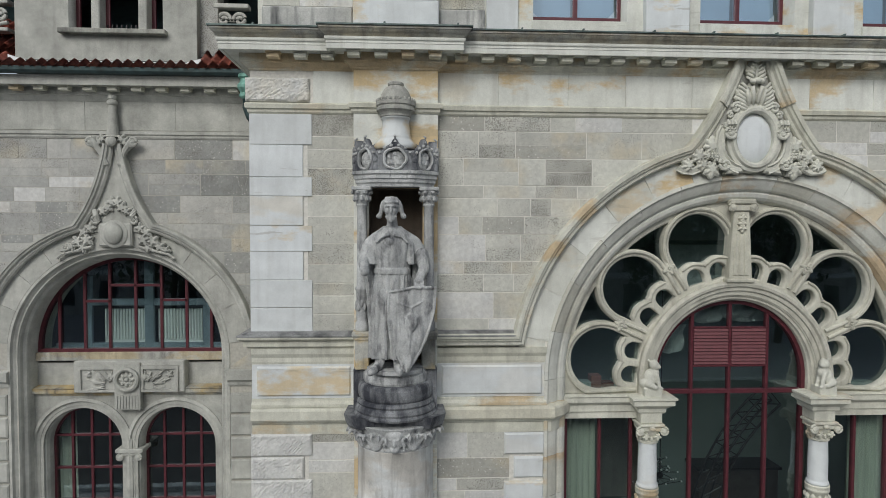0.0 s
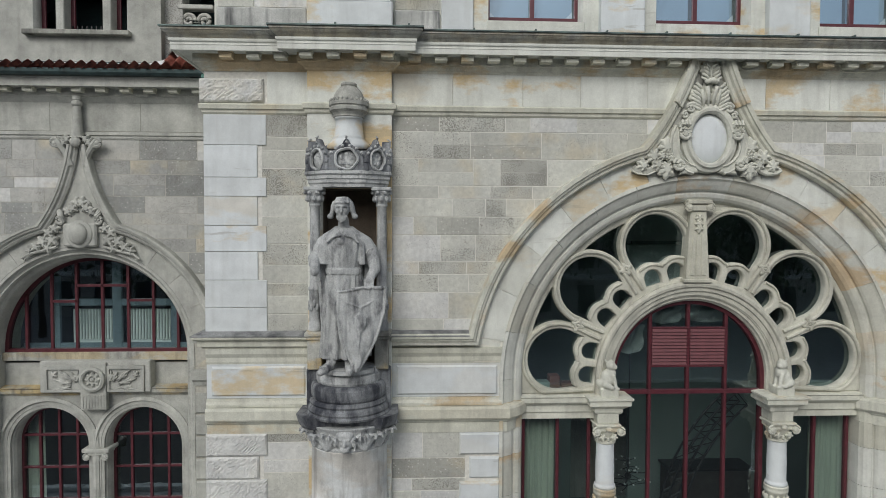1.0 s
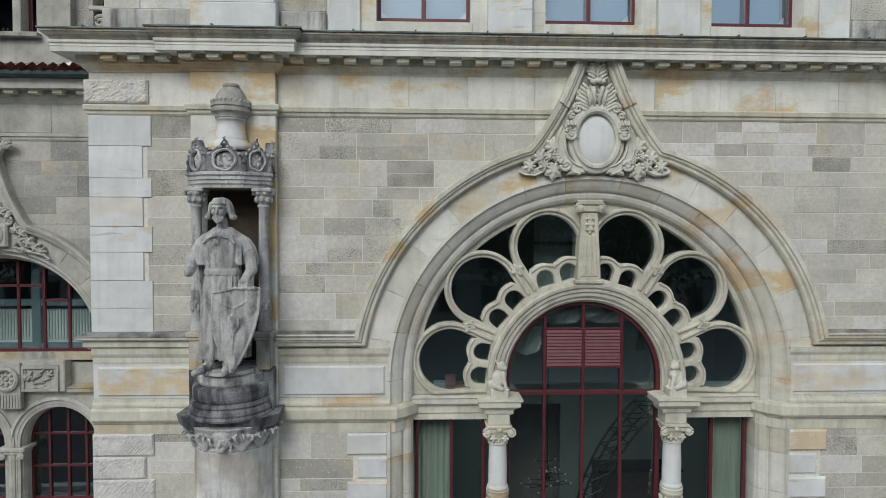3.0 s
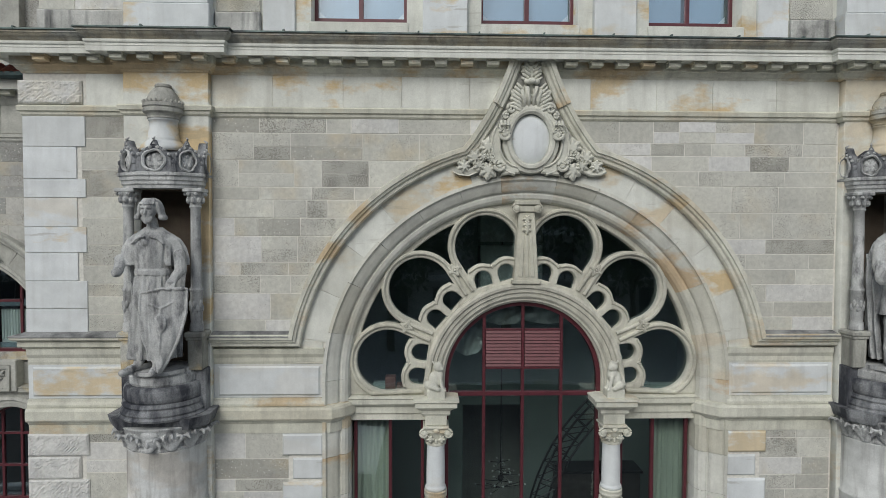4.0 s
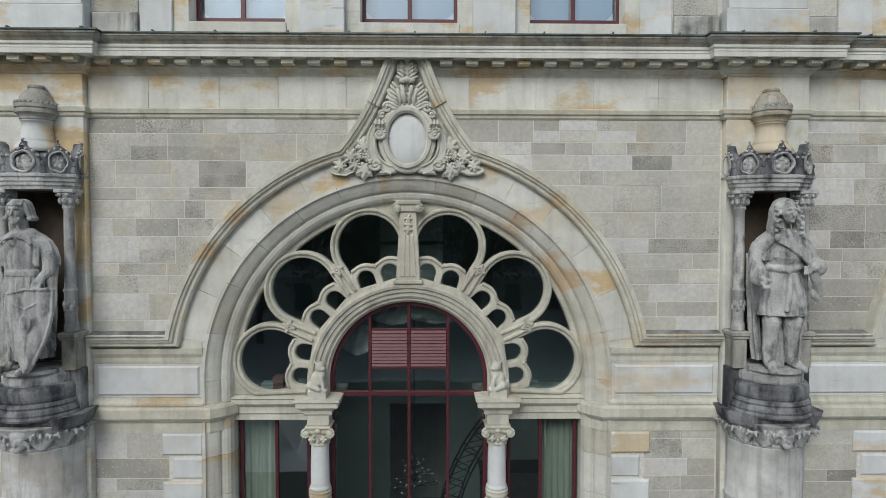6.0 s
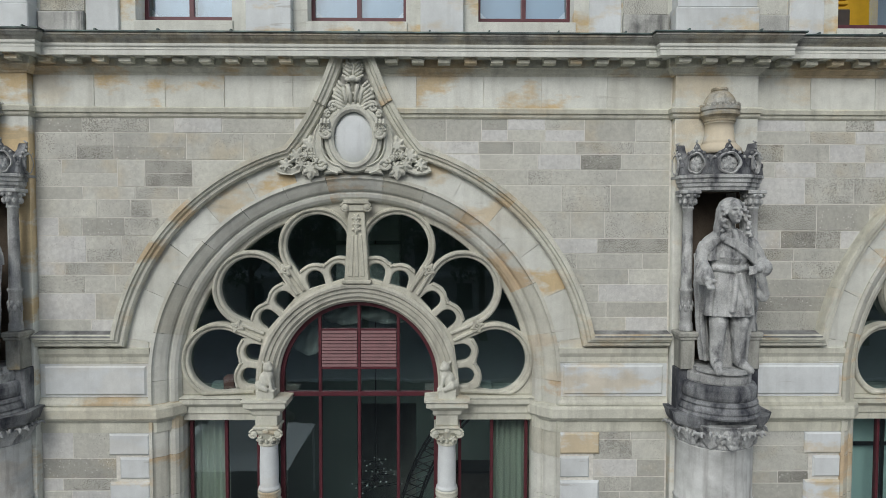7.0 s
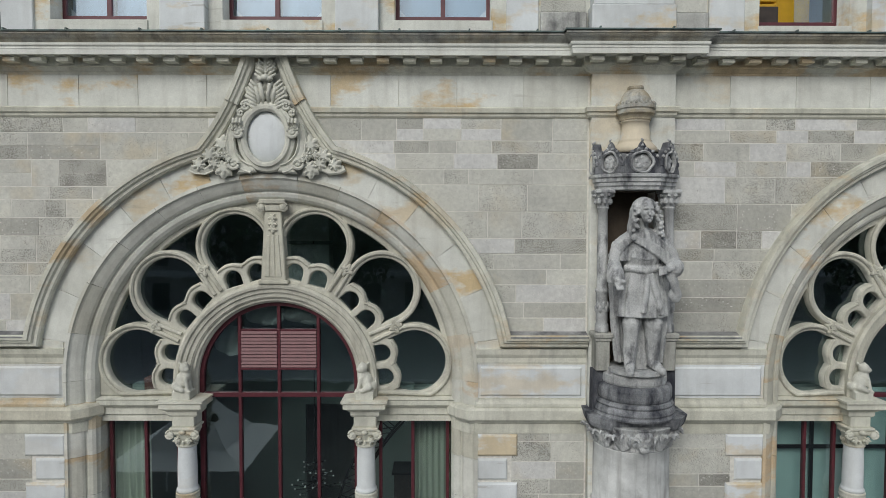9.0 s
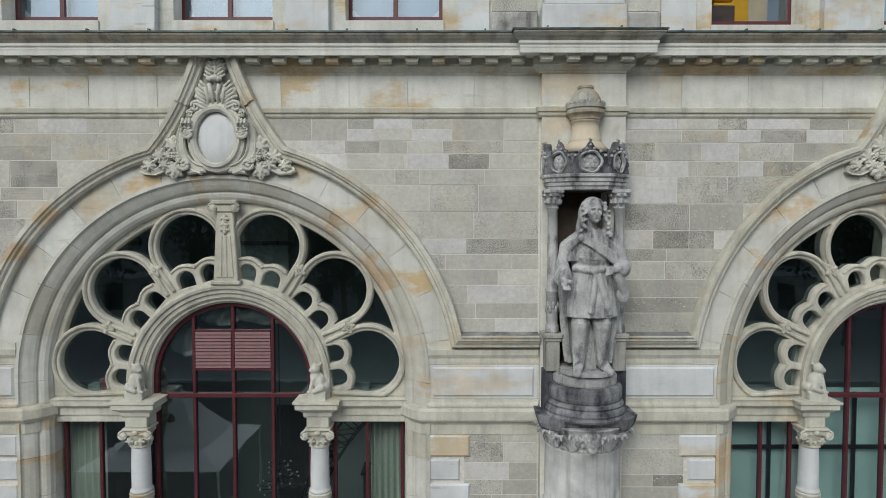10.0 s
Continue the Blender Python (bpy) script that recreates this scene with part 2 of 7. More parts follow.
M_FRAMEWHITE = plain("white_frame_paint", (0.75, 0.77, 0.76), 0.4, vary=0.06)
M_GLASS = glass("window_pane", 0.04, (0.84, 0.91, 0.90), 0.006, 2.5)
M_GLASSUP = glass("upper_window_pane", 0.08, (0.82, 0.88, 0.92), 0.005, 1.5)
M_GROUND = plain("granite_paving", (0.40, 0.405, 0.41), 0.85, vary=0.25, scale=2.5, bump=0.3)
# for the added ground strip that keeps low reflections dark
M_DARKSTRIP = plain("asphalt", (0.045, 0.046, 0.048), 0.85, vary=0.3, scale=3.0, bump=0.3)
M_LEAF = plain("dark_foliage", (0.045, 0.065, 0.03), 0.7, vary=0.5, scale=3)
M_BARK = plain("bark", (0.07, 0.055, 0.045), 0.9, vary=0.3, scale=9)
M_TENT = plain("white_tent_fabric", (0.78, 0.78, 0.76), 0.7, vary=0.04)
M_FARPANE = plain("far_window_glass", (0.03, 0.035, 0.04), 0.15)
M_FAR = stone("far_facade", (0.5, 0.48, 0.44), (0.55, 0.53, 0.48), None, streak=0.2)


# ---- shape helpers ----
def part(name, bm, material, parent=None, label="", smooth=False):
    me = bpy.data.meshes.new(name)
    bmesh.ops.recalc_face_normals(bm, faces=bm.faces)
    if smooth:
        for f in bm.faces:
            f.smooth = True
    bm.to_mesh(me)
    bm.free()
    me.materials.append(material)
    ob = new(name, me)
    ob.parent = parent
    if label:
        ob["label"] = label
    return ob


def empty(name, label, category, group="", kind="", at=(0, 0, 0)):
    e = new(name)
    e.empty_display_size = 0.1
    e.location = at
    return tagged(e, label, category, group, kind)


def hexa(bm, quad, y0, y1, chamfer=0.0):
    """A block from four (x, z) corners between depths y0 (front) and y1, its front edge chamfered."""
    c = (sum(p[0] for p in quad) / 4, sum(p[1] for p in quad) / 4)

    def inset(p, d):
        v = Vector((c[0] - p[0], c[1] - p[1]))
        return (p[0] + math.copysign(min(d, abs(v.x)), v.x), p[1] + math.copysign(min(d, abs(v.y)), v.y))
    rings = [[bm.verts.new((x, y1, z)) for x, z in quad]]
    if chamfer:
        rings.append([bm.verts.new((x, y0 + chamfer, z)) for x, z in quad])
        rings.append([bm.verts.new((inset(p, chamfer)[0], y0, inset(p, chamfer)[1])) for p in quad])
    else:
        rings.append([bm.verts.new((x, y0, z)) for x, z in quad])
    for a, b in zip(rings, rings[1:]):
        for i in range(4):
            j = (i + 1) % 4
            bm.faces.new((a[i], a[j], b[j], b[i]))
    bm.faces.new(rings[0][::-1])
    bm.faces.new(rings[-1])


def box(bm, x0, x1, y0, y1, z0, z1, bevel=0.0):
    vs = bmesh.ops.create_cube(bm, size=1.0, matrix=Matrix.Translation(((x0 + x1) / 2, (y0 + y1) / 2, (z0 + z1) / 2)) @ Matrix.Diagonal((x1 - x0, y1 - y0, z1 - z0, 1)))["verts"]
    if bevel:
        bmesh.ops.bevel(bm, geom=list({e for v in vs for e in v.link_edges}), offset=bevel, segments=1, affect="EDGES")


def grid_faces(bm, rings, closed_ring=False, caps=True):
    n = len(rings[0])
    for a, b in zip(rings, rings[1:]):
        for i in range(n if closed_ring else n - 1):
            j = (i + 1) % n
            bm.faces.new((a[i], a[j], b[j], b[i]))
    if caps and closed_ring:
        bm.faces.new(rings[0][::-1])
        bm.faces.new(rings[-1])


def mitres(path, closed=False):
    """For each point of a flat path: the unit-offset direction to its left, lengthened at corners."""
    out, n = [], len(path)
    for i in range(n):
        p = Vector(path[i])
        a = Vector(path[i - 1]) if (i or closed) else None
        b = Vector(path[(i + 1) % n]) if (i < n - 1 or closed) else None
        d1 = (p - a).normalized() if a is not None else (b - p).normalized()
        d2 = (b - p).normalized() if b is not None else d1
        n1, n2 = Vector((-d1.y, d1.x)), Vector((-d2.y, d2.x))
        m = n1 + n2
        m = m / max(m.dot(n1), 0.35) if m.length > 1e-4 else n1
        out.append(m)
    return out


def run_plan(bm, profile, path):
    """Sweeps a profile of (outward, z) along a plan path of (x, y) that runs to +x with the street on its right."""
    rings = []
    for p, m in zip(path, mitres(path)):
        rings.append([bm.verts.new((p[0] - m.x * o, p[1] - m.y * o, z)) for o, z in profile])
    grid_faces(bm, rings, True)


def run_face(bm, profile, path, closed=False):
    """Sweeps a closed profile of (left offset, depth y) along a path of (x, z) in the facade's plane."""
    rings = []
    for p, m in zip(path, mitres(path, closed)):
        rings.append([bm.verts.new((p[0] + m.x * o, y, p[1] + m.y * o)) for o, y in profile])
    if closed:
        rings.append(rings[0])
    grid_faces(bm, rings, True, not closed)


def arc(cx, cz, r, a0, a1, n):
    return [(cx + r * math.cos(radians(a0 + (a1 - a0) * i / n)), cz + r * math.sin(radians(a0 + (a1 - a0) * i / n))) for i in range(n + 1)]


def lathe(bm, profile, cx, cy, seg=24, flute=0.0, flutes=0):
    """Turns a profile of (r, z) round the upright axis at cx, cy."""
    rings = []
    for r, z in profile:
        ring = []
        for i in range(seg):
            a = 2 * math.pi * i / seg
            k = r * (1 - flute * abs(math.sin(flutes * a / 2))) if flute else r
            ring.append(bm.verts.new((cx + k * math.cos(a), cy + k * math.sin(a), z)))
        rings.append(ring)
    grid_faces(bm, rings, True)


def sheet(outer, holes, y0, y1, bevel=0.0):
    """A bmesh of a flat plate in the facade's plane with holes cut through, from depth y0 (front) to y1."""
    cu = bpy.data.curves.new("sheet", "CURVE")
    cu.dimensions, cu.fill_mode = "2D", "BOTH"
    cu.extrude, cu.bevel_depth, cu.bevel_resolution = (y1 - y0) / 2 - bevel, bevel, 1
    cu.offset = -bevel
    for loop in (outer, *holes):
        s = cu.splines.new("POLY")
        s.points.add(len(loop) - 1)
        for p, (x, z) in zip(s.points, loop):
            p.co = (x, z, 0, 1)
        s.use_cyclic_u = True
    ob = bpy.data.objects.new("sheet", cu)
    scene.collection.objects.link(ob)
    bpy.context.view_layer.update()
    me = bpy.data.meshes.new_from_object(ob.evaluated_get(bpy.context.evaluated_depsgraph_get()))
    bm = bmesh.new()
    bm.from_mesh(me)
    bmesh.ops.transform(bm, matrix=Matrix(((1, 0, 0, 0), (0, 0, -1, (y0 + y1) / 2), (0, 1, 0, 0), (0, 0, 0, 1))), verts=bm.verts)
    bpy.data.objects.remove(ob)
    bpy.data.curves.remove(cu)
    bpy.data.meshes.remove(me)
    return bm


def blob(bm, cx, cy, cz, rx, ry, rz, sub=2, rot=None):
    m = Matrix.Translation((cx, cy, cz)) @ (rot or Matrix.Identity(4)) @ Matrix.Diagonal((rx, ry, rz, 1))
    bmesh.ops.create_icosphere(bm, subdivisions=sub, radius=1.0, matrix=m)


def limb(bm, a, b, ra, rb, seg=10):
    """A tapered rounded limb from a to b."""
    a, b = Vector(a), Vector(b)
    d = b - a
    m = Matrix.Translation((a + b) / 2) @ d.to_track_quat("Z", "Y").to_matrix().to_4x4()
    bmesh.ops.create_cone(bm, cap_ends=True, segments=seg, radius1=ra, radius2=rb, depth=d.length, matrix=m)
    for p, r in ((a, ra), (b, rb)):
        bmesh.ops.create_uvsphere(bm, u_segments=seg, v_segments=6, radius=r, matrix=Matrix.Translation(p))


def tube(bm, pts, r, seg=6, r_end=None):
    """A round bar along 3D points, tapering to r_end."""
    pts = [Vector(p) for p in pts]
    rings = []
    for i, p in enumerate(pts):
        d = (pts[min(i + 1, len(pts) - 1)] - pts[max(i - 1, 0)]).normalized()
        q = d.to_track_quat("Z", "Y")
        k = r if r_end is None else r + (r_end - r) * i / (len(pts) - 1)
        rings.append([bm.verts.new(p + q @ Vector((k * math.cos(2 * math.pi * j / seg), k * math.sin(2 * math.pi * j / seg), 0))) for j in range(seg)])
    grid_faces(bm, rings, True)


def spiral(cx, y, cz, r, turns, side=1, start=90, n=26, r_in=0.12):
    return [(cx + side * r * (1 - (1 - r_in) * i / n) * math.cos(radians(start - 360 * turns * i / n)), y, cz + r * (1 - (1 - r_in) * i / n) * math.sin(radians(start - 360 * turns * i / n))) for i in range(n + 1)]


def leaf(bm, x, y, z, size, angle, lobes=5, thick=0.03, long=1.0, deep=0.20):
    """A carved lobed leaf that lies on the wall at (x, z), pointing along angle degrees, its middle swelling out."""
    n = lobes * 6
    ca, sa = math.cos(radians(angle)), math.sin(radians(angle))
    rings = []
    for k, d in ((1.0, -0.02), (1.0, thick * 0.45), (0.72, thick * 0.95), (0.35, thick)):
        ring = []
        for i in range(n):
            a = 2 * math.pi * i / n
            lobe = 1 - deep + deep * math.cos(lobes * a) if k > 0.4 else 0.9
            r = size * k * lobe * (1 + 0.2 * math.cos(a))
            u, v = r * math.cos(a) * long, r * math.sin(a)
            groove = 0.35 * thick * (0.5 - 0.5 * math.cos(lobes * a)) if 0.5 < k < 0.9 else 0
            ring.append(bm.verts.new((x + u * ca - v * sa, y - d + groove, z + u * sa + v * ca)))
        rings.append(ring)
    grid_faces(bm, rings, True)


def melted(bm, voxel=0.02, smooth=4):
    """Joins overlapping solids into one skin, as if carved from a single block."""
    me = bpy.data.meshes.new("tmp")
    bm.to_mesh(me)
    bm.free()
    ob = bpy.data.objects.new("tmp", me)
    scene.collection.objects.link(ob)
    r = ob.modifiers.new("r", "REMESH")
    r.mode, r.voxel_size = "VOXEL", voxel
    s = ob.modifiers.new("s", "SMOOTH")
    s.iterations, s.factor = smooth, 0.5
    bpy.context.view_layer.update()
    out = bpy.data.meshes.new_from_object(ob.evaluated_get(bpy.context.evaluated_depsgraph_get()))
    b2 = bmesh.new()
    b2.from_mesh(out)
    bpy.data.objects.remove(ob)
    bpy.data.meshes.remove(me)
    bpy.data.meshes.remove(out)
    return b2


_stone_seed = random.Random(7)


def courses(parent, z0, z1, left, right, y, material, heights=(0.19, 0.23, 0.27, 0.31, 0.40), lengths=(0.3, 1.15), name="ashlar_block", joint=0.012, double=0.3, pale=0.22):
    """Ashlar blocks in courses from z0 to z1; left(z) and right(z) give the ends of the coursework at a height."""
    rnd = _stone_seed
    z = z0
    while z < z1 - 0.02:
        h = rnd.choice(heights)
        if z1 - (z + h) < 0.14:
            h = z1 - z
        a, b = z + joint, z + h - 0.0
        la, lb, ra, rb = left(a), left(b), right(a), right(b)
        x = min(la, lb)
        end = max(ra, rb)
        first = True
        while x < end - 0.03:
            w = rnd.uniform(*lengths)
            nx = x + w
            if end - nx < 0.28:
                nx = end
            q = [(x if not first else la, a), (nx if nx < end else ra, a), (nx if nx < end else rb, b), (x if not first else lb, b)]
            q = [(q[0][0] + joint / 2, q[0][1]), (q[1][0] - joint / 2, q[1][1]), (q[2][0] - joint / 2, q[2][1]), (q[3][0] + joint / 2, q[3][1])]
            if q[1][0] - q[0][0] > 0.02 or q[2][0] - q[3][0] > 0.02:
                if q[1][0] < q[0][0]:
                    q[1] = q[0] = ((q[0][0] + q[1][0]) / 2, a)
                if q[2][0] < q[3][0]:
                    q[2] = q[3] = ((q[2][0] + q[3][0]) / 2, b)
                proud = rnd.uniform(-0.003, 0.003)
                pair = rnd.random() < double and h > 0.30 and not first and nx < end
                for k in ((0, 0.5), (0.5, 1)) if pair else ((0, 1),):
                    zz = (a + (b - a) * k[0] + (0.004 if k[0] else 0), a + (b - a) * k[1])
                    bm = bmesh.new()
                    hexa(bm, [(q[0][0], zz[0]), (q[1][0], zz[0]), (q[2][0], zz[1]), (q[3][0], zz[1])] if pair else q, y - 0.0045 - proud * 0.8, y + 0.03, 0.003)
                    part(name, bm, M_ASHPALE if rnd.random() < pale else material, parent)
            first = False
            x = nx
        z += h


# ---- ground and shell ----
bm = bmesh.new()
box(bm, -400, 400, -400, 400, -0.3, 0)
tagged(part("ground", bm, M_GROUND), "grey granite paving of the square before the building", "paving", kind="structure")

# out-of-view dark strip, added so the lower panes mirror something dark
bm = bmesh.new()
box(bm, -200, 200, -25, -6, -0.1, 0.006)
tagged(part("road", bm, M_DARKSTRIP), "dark asphalt road before the building", "road", kind="structure")
# pale edge strips out of view, added for light stripes in the reflections
for y in (-25.3, -6.0):
    bm = bmesh.new()
    box(bm, -200, 200, y, y + 0.3, -0.1, 0.13, 0.02)
    tagged(part("kerb", bm, M_WHITE), "pale stone kerb of the road", "kerb", kind="structure")

UP_WINDOWS = [(-3.29, -1.85), (-0.72, 0.76), (1.85, 3.30), (7.32, 8.68), (9.90, 11.25)]
RIGHT_CX, RIGHT_SX = 10.28, 0.92


def arch_hole(cx, sx, half, spring, foot, n=40):
    return [(cx + sx * x, z) for x, z in [(half, foot)] + arc(0, spring, half, 0, 180, n) + [(-half, foot)]]


def rect(x0, x1, z0, z1):
    return [(x0, z0), (x1, z0), (x1, z1), (x0, z1)]


niche_holes = [rect(s * BAY - 0.39, s * BAY + 0.39, 7.05, 9.66) for s in (-1, 1)]
wall_main = tagged(part("wall_main", sheet(rect(-7.46, 15.5, 0, 11.9), [arch_hole(0, 1, 3.06, 6.79, 2.6), arch_hole(RIGHT_CX, RIGHT_SX, 3.06, 6.79, 2.6)] + niche_holes, 0.0, 0.5), M_MORTAR),
                   "long sandstone facade wall with two great arched windows", "wall", kind="structure")
upper_holes = [rect(a, b, 12.215 if a < 5 else 12.15, 14.4) for a, b in UP_WINDOWS]
wall_upper = tagged(part("wall_upper", sheet(rect(-7.3, 15.5, 11.9, 15.6), upper_holes, 0.16, 0.6), M_SMOOTH), "pale sandstone upper wall with oblong windows", "wall", kind="structure")
bm = bmesh.new()
box(bm, -7.46, -6.9, 0.5, 9.0, 0, 15.6)
box(bm, 15.5, 16.0, 0.0, 9.0, 0, 15.6)
box(bm, -15.5, 16.0, 9.0, 9.4, 0, 15.6)
tagged(part("wall_back", bm, M_SMOOTH), "plain rear and side walls closing the building", "wall", kind="structure")
bm = bmesh.new()
box(bm, -7.6, 16.2, -0.1, 9.6, 15.6, 15.9)
box(bm, -18.2, -7.6, 3.0, 9.6, 15.6, 15.9)
tagged(part("roof_slab", bm, M_LEAD), "dark flat sheet-metal roof over the building", "roof", kind="structure")

# cornice, band and frieze with their breaks over the niche pilasters
P = 0.14


def plan_line(x0, x1, breaks=True, corner=False):
    pts = [(-7.46, 2.45), (-7.46, 0)] if corner else [(x0, 0)]
    for s in (-1, 1):
        a, b = s * BAY - 0.61, s * BAY + 0.61
        if breaks and pts[-1][0] < a and b < x1:
            pts += [(a, 0), (a, -P), (b, -P), (b, 0)]
    return pts + [(x1, 0)]


LINE = plan_line(-7.46, 15.4, corner=True)
cornice = empty("cornice", "weathered moulded stone cornice with a row of small blocks", "cornice", kind="structure")
bm = bmesh.new()
run_plan(bm, [(-0.1, 11.36), (0.015, 11.36), (0.03, 11.39), (0.05, 11.40), (0.09, 11.45), (0.12, 11.46), (0.12, 11.585), (-0.1, 11.585)], LINE)
part("bed_moulding", bm, M_TRIM, cornice)
bm = bmesh.new()
run_plan(bm, [(-0.1, 11.58), (0.30, 11.58), (0.305, 11.565), (0.345, 11.565), (0.345, 11.635), (0.352, 11.64), (0.352, 11.65), (0.345, 11.655), (0.345, 11.675), (0.362, 11.685), (0.367, 11.70), (0.367, 11.725), (-0.1, 11.725)], LINE)
part("corona", bm, M_SMOOTH, cornice)
bm = bmesh.new()
run_plan(bm, [(-0.1, 11.725), (0.34, 11.725), (0.34, 11.735), (0.352, 11.745), (0.37, 11.765), (0.40, 11.785), (0.42, 11.805), (0.427, 11.82), (0.443, 11.825), (0.443, 11.85), (0.435, 11.862), (-0.1, 11.93)], LINE)
part("cyma", bm, M_CORNICE, cornice)
bm = bmesh.new()
run_plan(bm, [(-0.1, 11.935), (0.455, 11.866), (0.465, 11.855), (0.465, 11.876), (-0.1, 11.955)], LINE)
part("flashing", bm, M_LEAD, cornice, "dark sheet-metal cover strip")
bm = bmesh.new()
hexa(bm, [(-0.088, 11.49), (0.088, 11.49), (0.088, 11.55), (-0.088, 11.55)], -0.15, 0.02, 0.006)
hexa(bm, [(-0.1, 11.552), (0.1, 11.552), (0.1, 11.578), (-0.1, 11.578)], -0.165, 0.02, 0.004)
dent = part("cornice_block", bm, M_TRIM, cornice)
dent.location = (-2.87 + 0.0, -0.12, 0)
STEP = 0.382
for k in range(-14, 40):
    x = -2.87 + STEP * k
    if k == 0 or x < -7.4 or abs(x) < 0.42:
        continue
    off = P if min(abs(x - BAY), abs(x + BAY)) < 0.72 else 0
    o = dent.copy()
    scene.collection.objects.link(o)
    o.location = (x, -0.12 - off, 0)
bm = bmesh.new()
hexa(bm, [(-0.012, 11.86), (0.012, 11.86), (0.02, 11.90), (-0.004, 11.90)], -0.47, -0.40)
clip = part("flashing_clip", bm, M_LEAD, cornice)
for k in range(1, 22):
    o = clip.copy()
    scene.collection.objects.link(o)
    o.location = (-7.3 + 0.93 * k + 0.05 * math.sin(k * 2.3), -P if min(abs(-7.3 + 0.93 * k - BAY), abs(-7.3 + 0.93 * k + BAY)) < 0.9 else 0, 0)
clip.location = (-7.3, 0, 0)
band = empty("moulded_band", "thin moulded stone band under the frieze", "band", kind="structure")
bm = bmesh.new()
run_plan(bm, [(-0.05, 10.735), (0.01, 10.735), (0.03, 10.76), (0.035, 10.80), (0.06, 10.81), (0.07, 10.87), (0.05, 10.89), (-0.05, 10.895)], LINE)
part("moulding", bm, M_TRIM, band)
frieze = empty("frieze", "smooth pale and ochre stone slabs of the frieze", "frieze", kind="structure")
for a, b in ((-6.55, -5.95), (-4.73, 4.73), (5.95, 15.4)):
    x = a
    while x < b - 0.05:
        w = _stone_seed.uniform(0.85, 1.15)
        nx = b if b - (x + w) < 0.5 else x + w
        bm = bmesh.new()
        hexa(bm, rect(x + 0.003, nx - 0.003, 10.893, 11.362), -0.012, 0.03, 0.004)
        part("frieze_slab", bm, M_SMOOTH, frieze)
        x = nx


# ---- stone of the wall faces ----
def hood_x(z, margin=0.0):
    """Half the width of arch and gable at a height."""
    if z < 6.79:
        return 3.1
    if z < 10.2:
        return math.sqrt(max(3.56 ** 2 - (z - 6.79) ** 2, 0.8))
    return max(0.2, 0.95 - 0.72 * (z - 10.2) / 0.6)


for z0, z1, inner in ((7.53, 10.735, True), (3.4, 6.03, False)):
    bay_l = empty("wall_face", "gritty grey-beige ashlar between niche and arch", "stonework", kind="structure")
    jl = 3.62 if not inner else None
    courses(bay_l, z0, z1, lambda z: -4.73, lambda z: -(jl or hood_x(z)), 0, M_ASHLAR)
    bay_r = empty("wall_face", "gritty grey-beige ashlar between arch and niche", "stonework", kind="structure")
    courses(bay_r, z0, z1, lambda z: (jl or hood_x(z)), lambda z: 4.73, 0, M_ASHLAR)
    far = empty("wall_face", "pale grey ashlar beside the second arch", "stonework", kind="structure")
    courses(far, z0, z1, lambda z: 5.95, lambda z: RIGHT_CX - RIGHT_SX * (jl or hood_x(z)), 0, M_ASHLAR)
    pier = empty("wall_face", "narrow strip of gritty ashlar beside the corner pier", "stonework", kind="structure")
    courses(pier, z0, z1, lambda z: -6.64, lambda z: -5.95, 0, M_ASHLAR, lengths=(0.6, 0.8))

# corner pier: long-and-short pale quoins, rock-faced blocks above and below
quoins = empty("corner_quoins", "pale long-and-short corner stones of the pier", "quoins", kind="structure")
zs = [7.53, 7.90, 8.31, 8.73, 9.11, 9.54, 9.82, 10.29, 10.735]
for i, (a, b) in enumerate(zip(zs, zs[1:])):
    bm = bmesh.new()
    hexa(bm, rect(-7.47, -6.57 if i % 2 == 1 or i == 0 else -6.70, a + 0.004, b - 0.002), -0.022, 0.03, 0.005)
    part("quoin", bm, M_WHITE, quoins)


def rock_face(parent, x0, x1, z0, z1, y, material=M_ASHPALE, name="rock_faced_block", deep=0.03, seed=0):
    bm = bmesh.new()
    nx, nz = max(5, int((x1 - x0) / 0.025)), max(4, int((z1 - z0) / 0.025))
    rows = []
    for j in range(nz + 1):
        row = []
        for i in range(nx + 1):
            x, z = x0 + (x1 - x0) * i / nx, z0 + (z1 - z0) * j / nz
            edge = i in (0, nx) or j in (0, nz)
            d = 0 if edge else deep * (0.7 + 0.5 * noise.noise((x * 7 + seed, z * 7, seed)) + 0.45 * noise.noise((x * 38, z * 38 + seed, seed)))
            row.append(bm.verts.new((x, y - d, z)))
        rows.append(row)
    for ra, rb in zip(rows, rows[1:]):
        for i in range(nx):
            bm.faces.new((ra[i], ra[i + 1], rb[i + 1], rb[i]))
    loop = [rows[0][i] for i in range(nx + 1)] + [rows[j][nx] for j in range(1, nz + 1)] + [rows[nz][i] for i in range(nx - 1, -1, -1)] + [rows[j][0] for j in range(nz - 1, 0, -1)]
    back = [bm.verts.new((v.co.x, y + 0.06, v.co.z)) for v in loop]
    for i in range(len(loop)):
        j = (i + 1) % len(loop)
        bm.faces.new((loop[i], loop[j], back[j], back[i]))
    return part(name, bm, material, parent)


rocky = empty("rusticated_corner", "rough rock-faced corner blocks of the pier", "quoins", kind="structure")
rock_face(rocky, -7.52, -6.60, 10.91, 11.25, -0.03, seed=1)
zz = 6.02
for i in range(7):
    h = 0.345
    rock_face(rocky, -7.48, -6.58 if i % 2 == 0 else -6.70, zz - h + 0.012, zz, -0.02, seed=3 + i)
    zz -= h

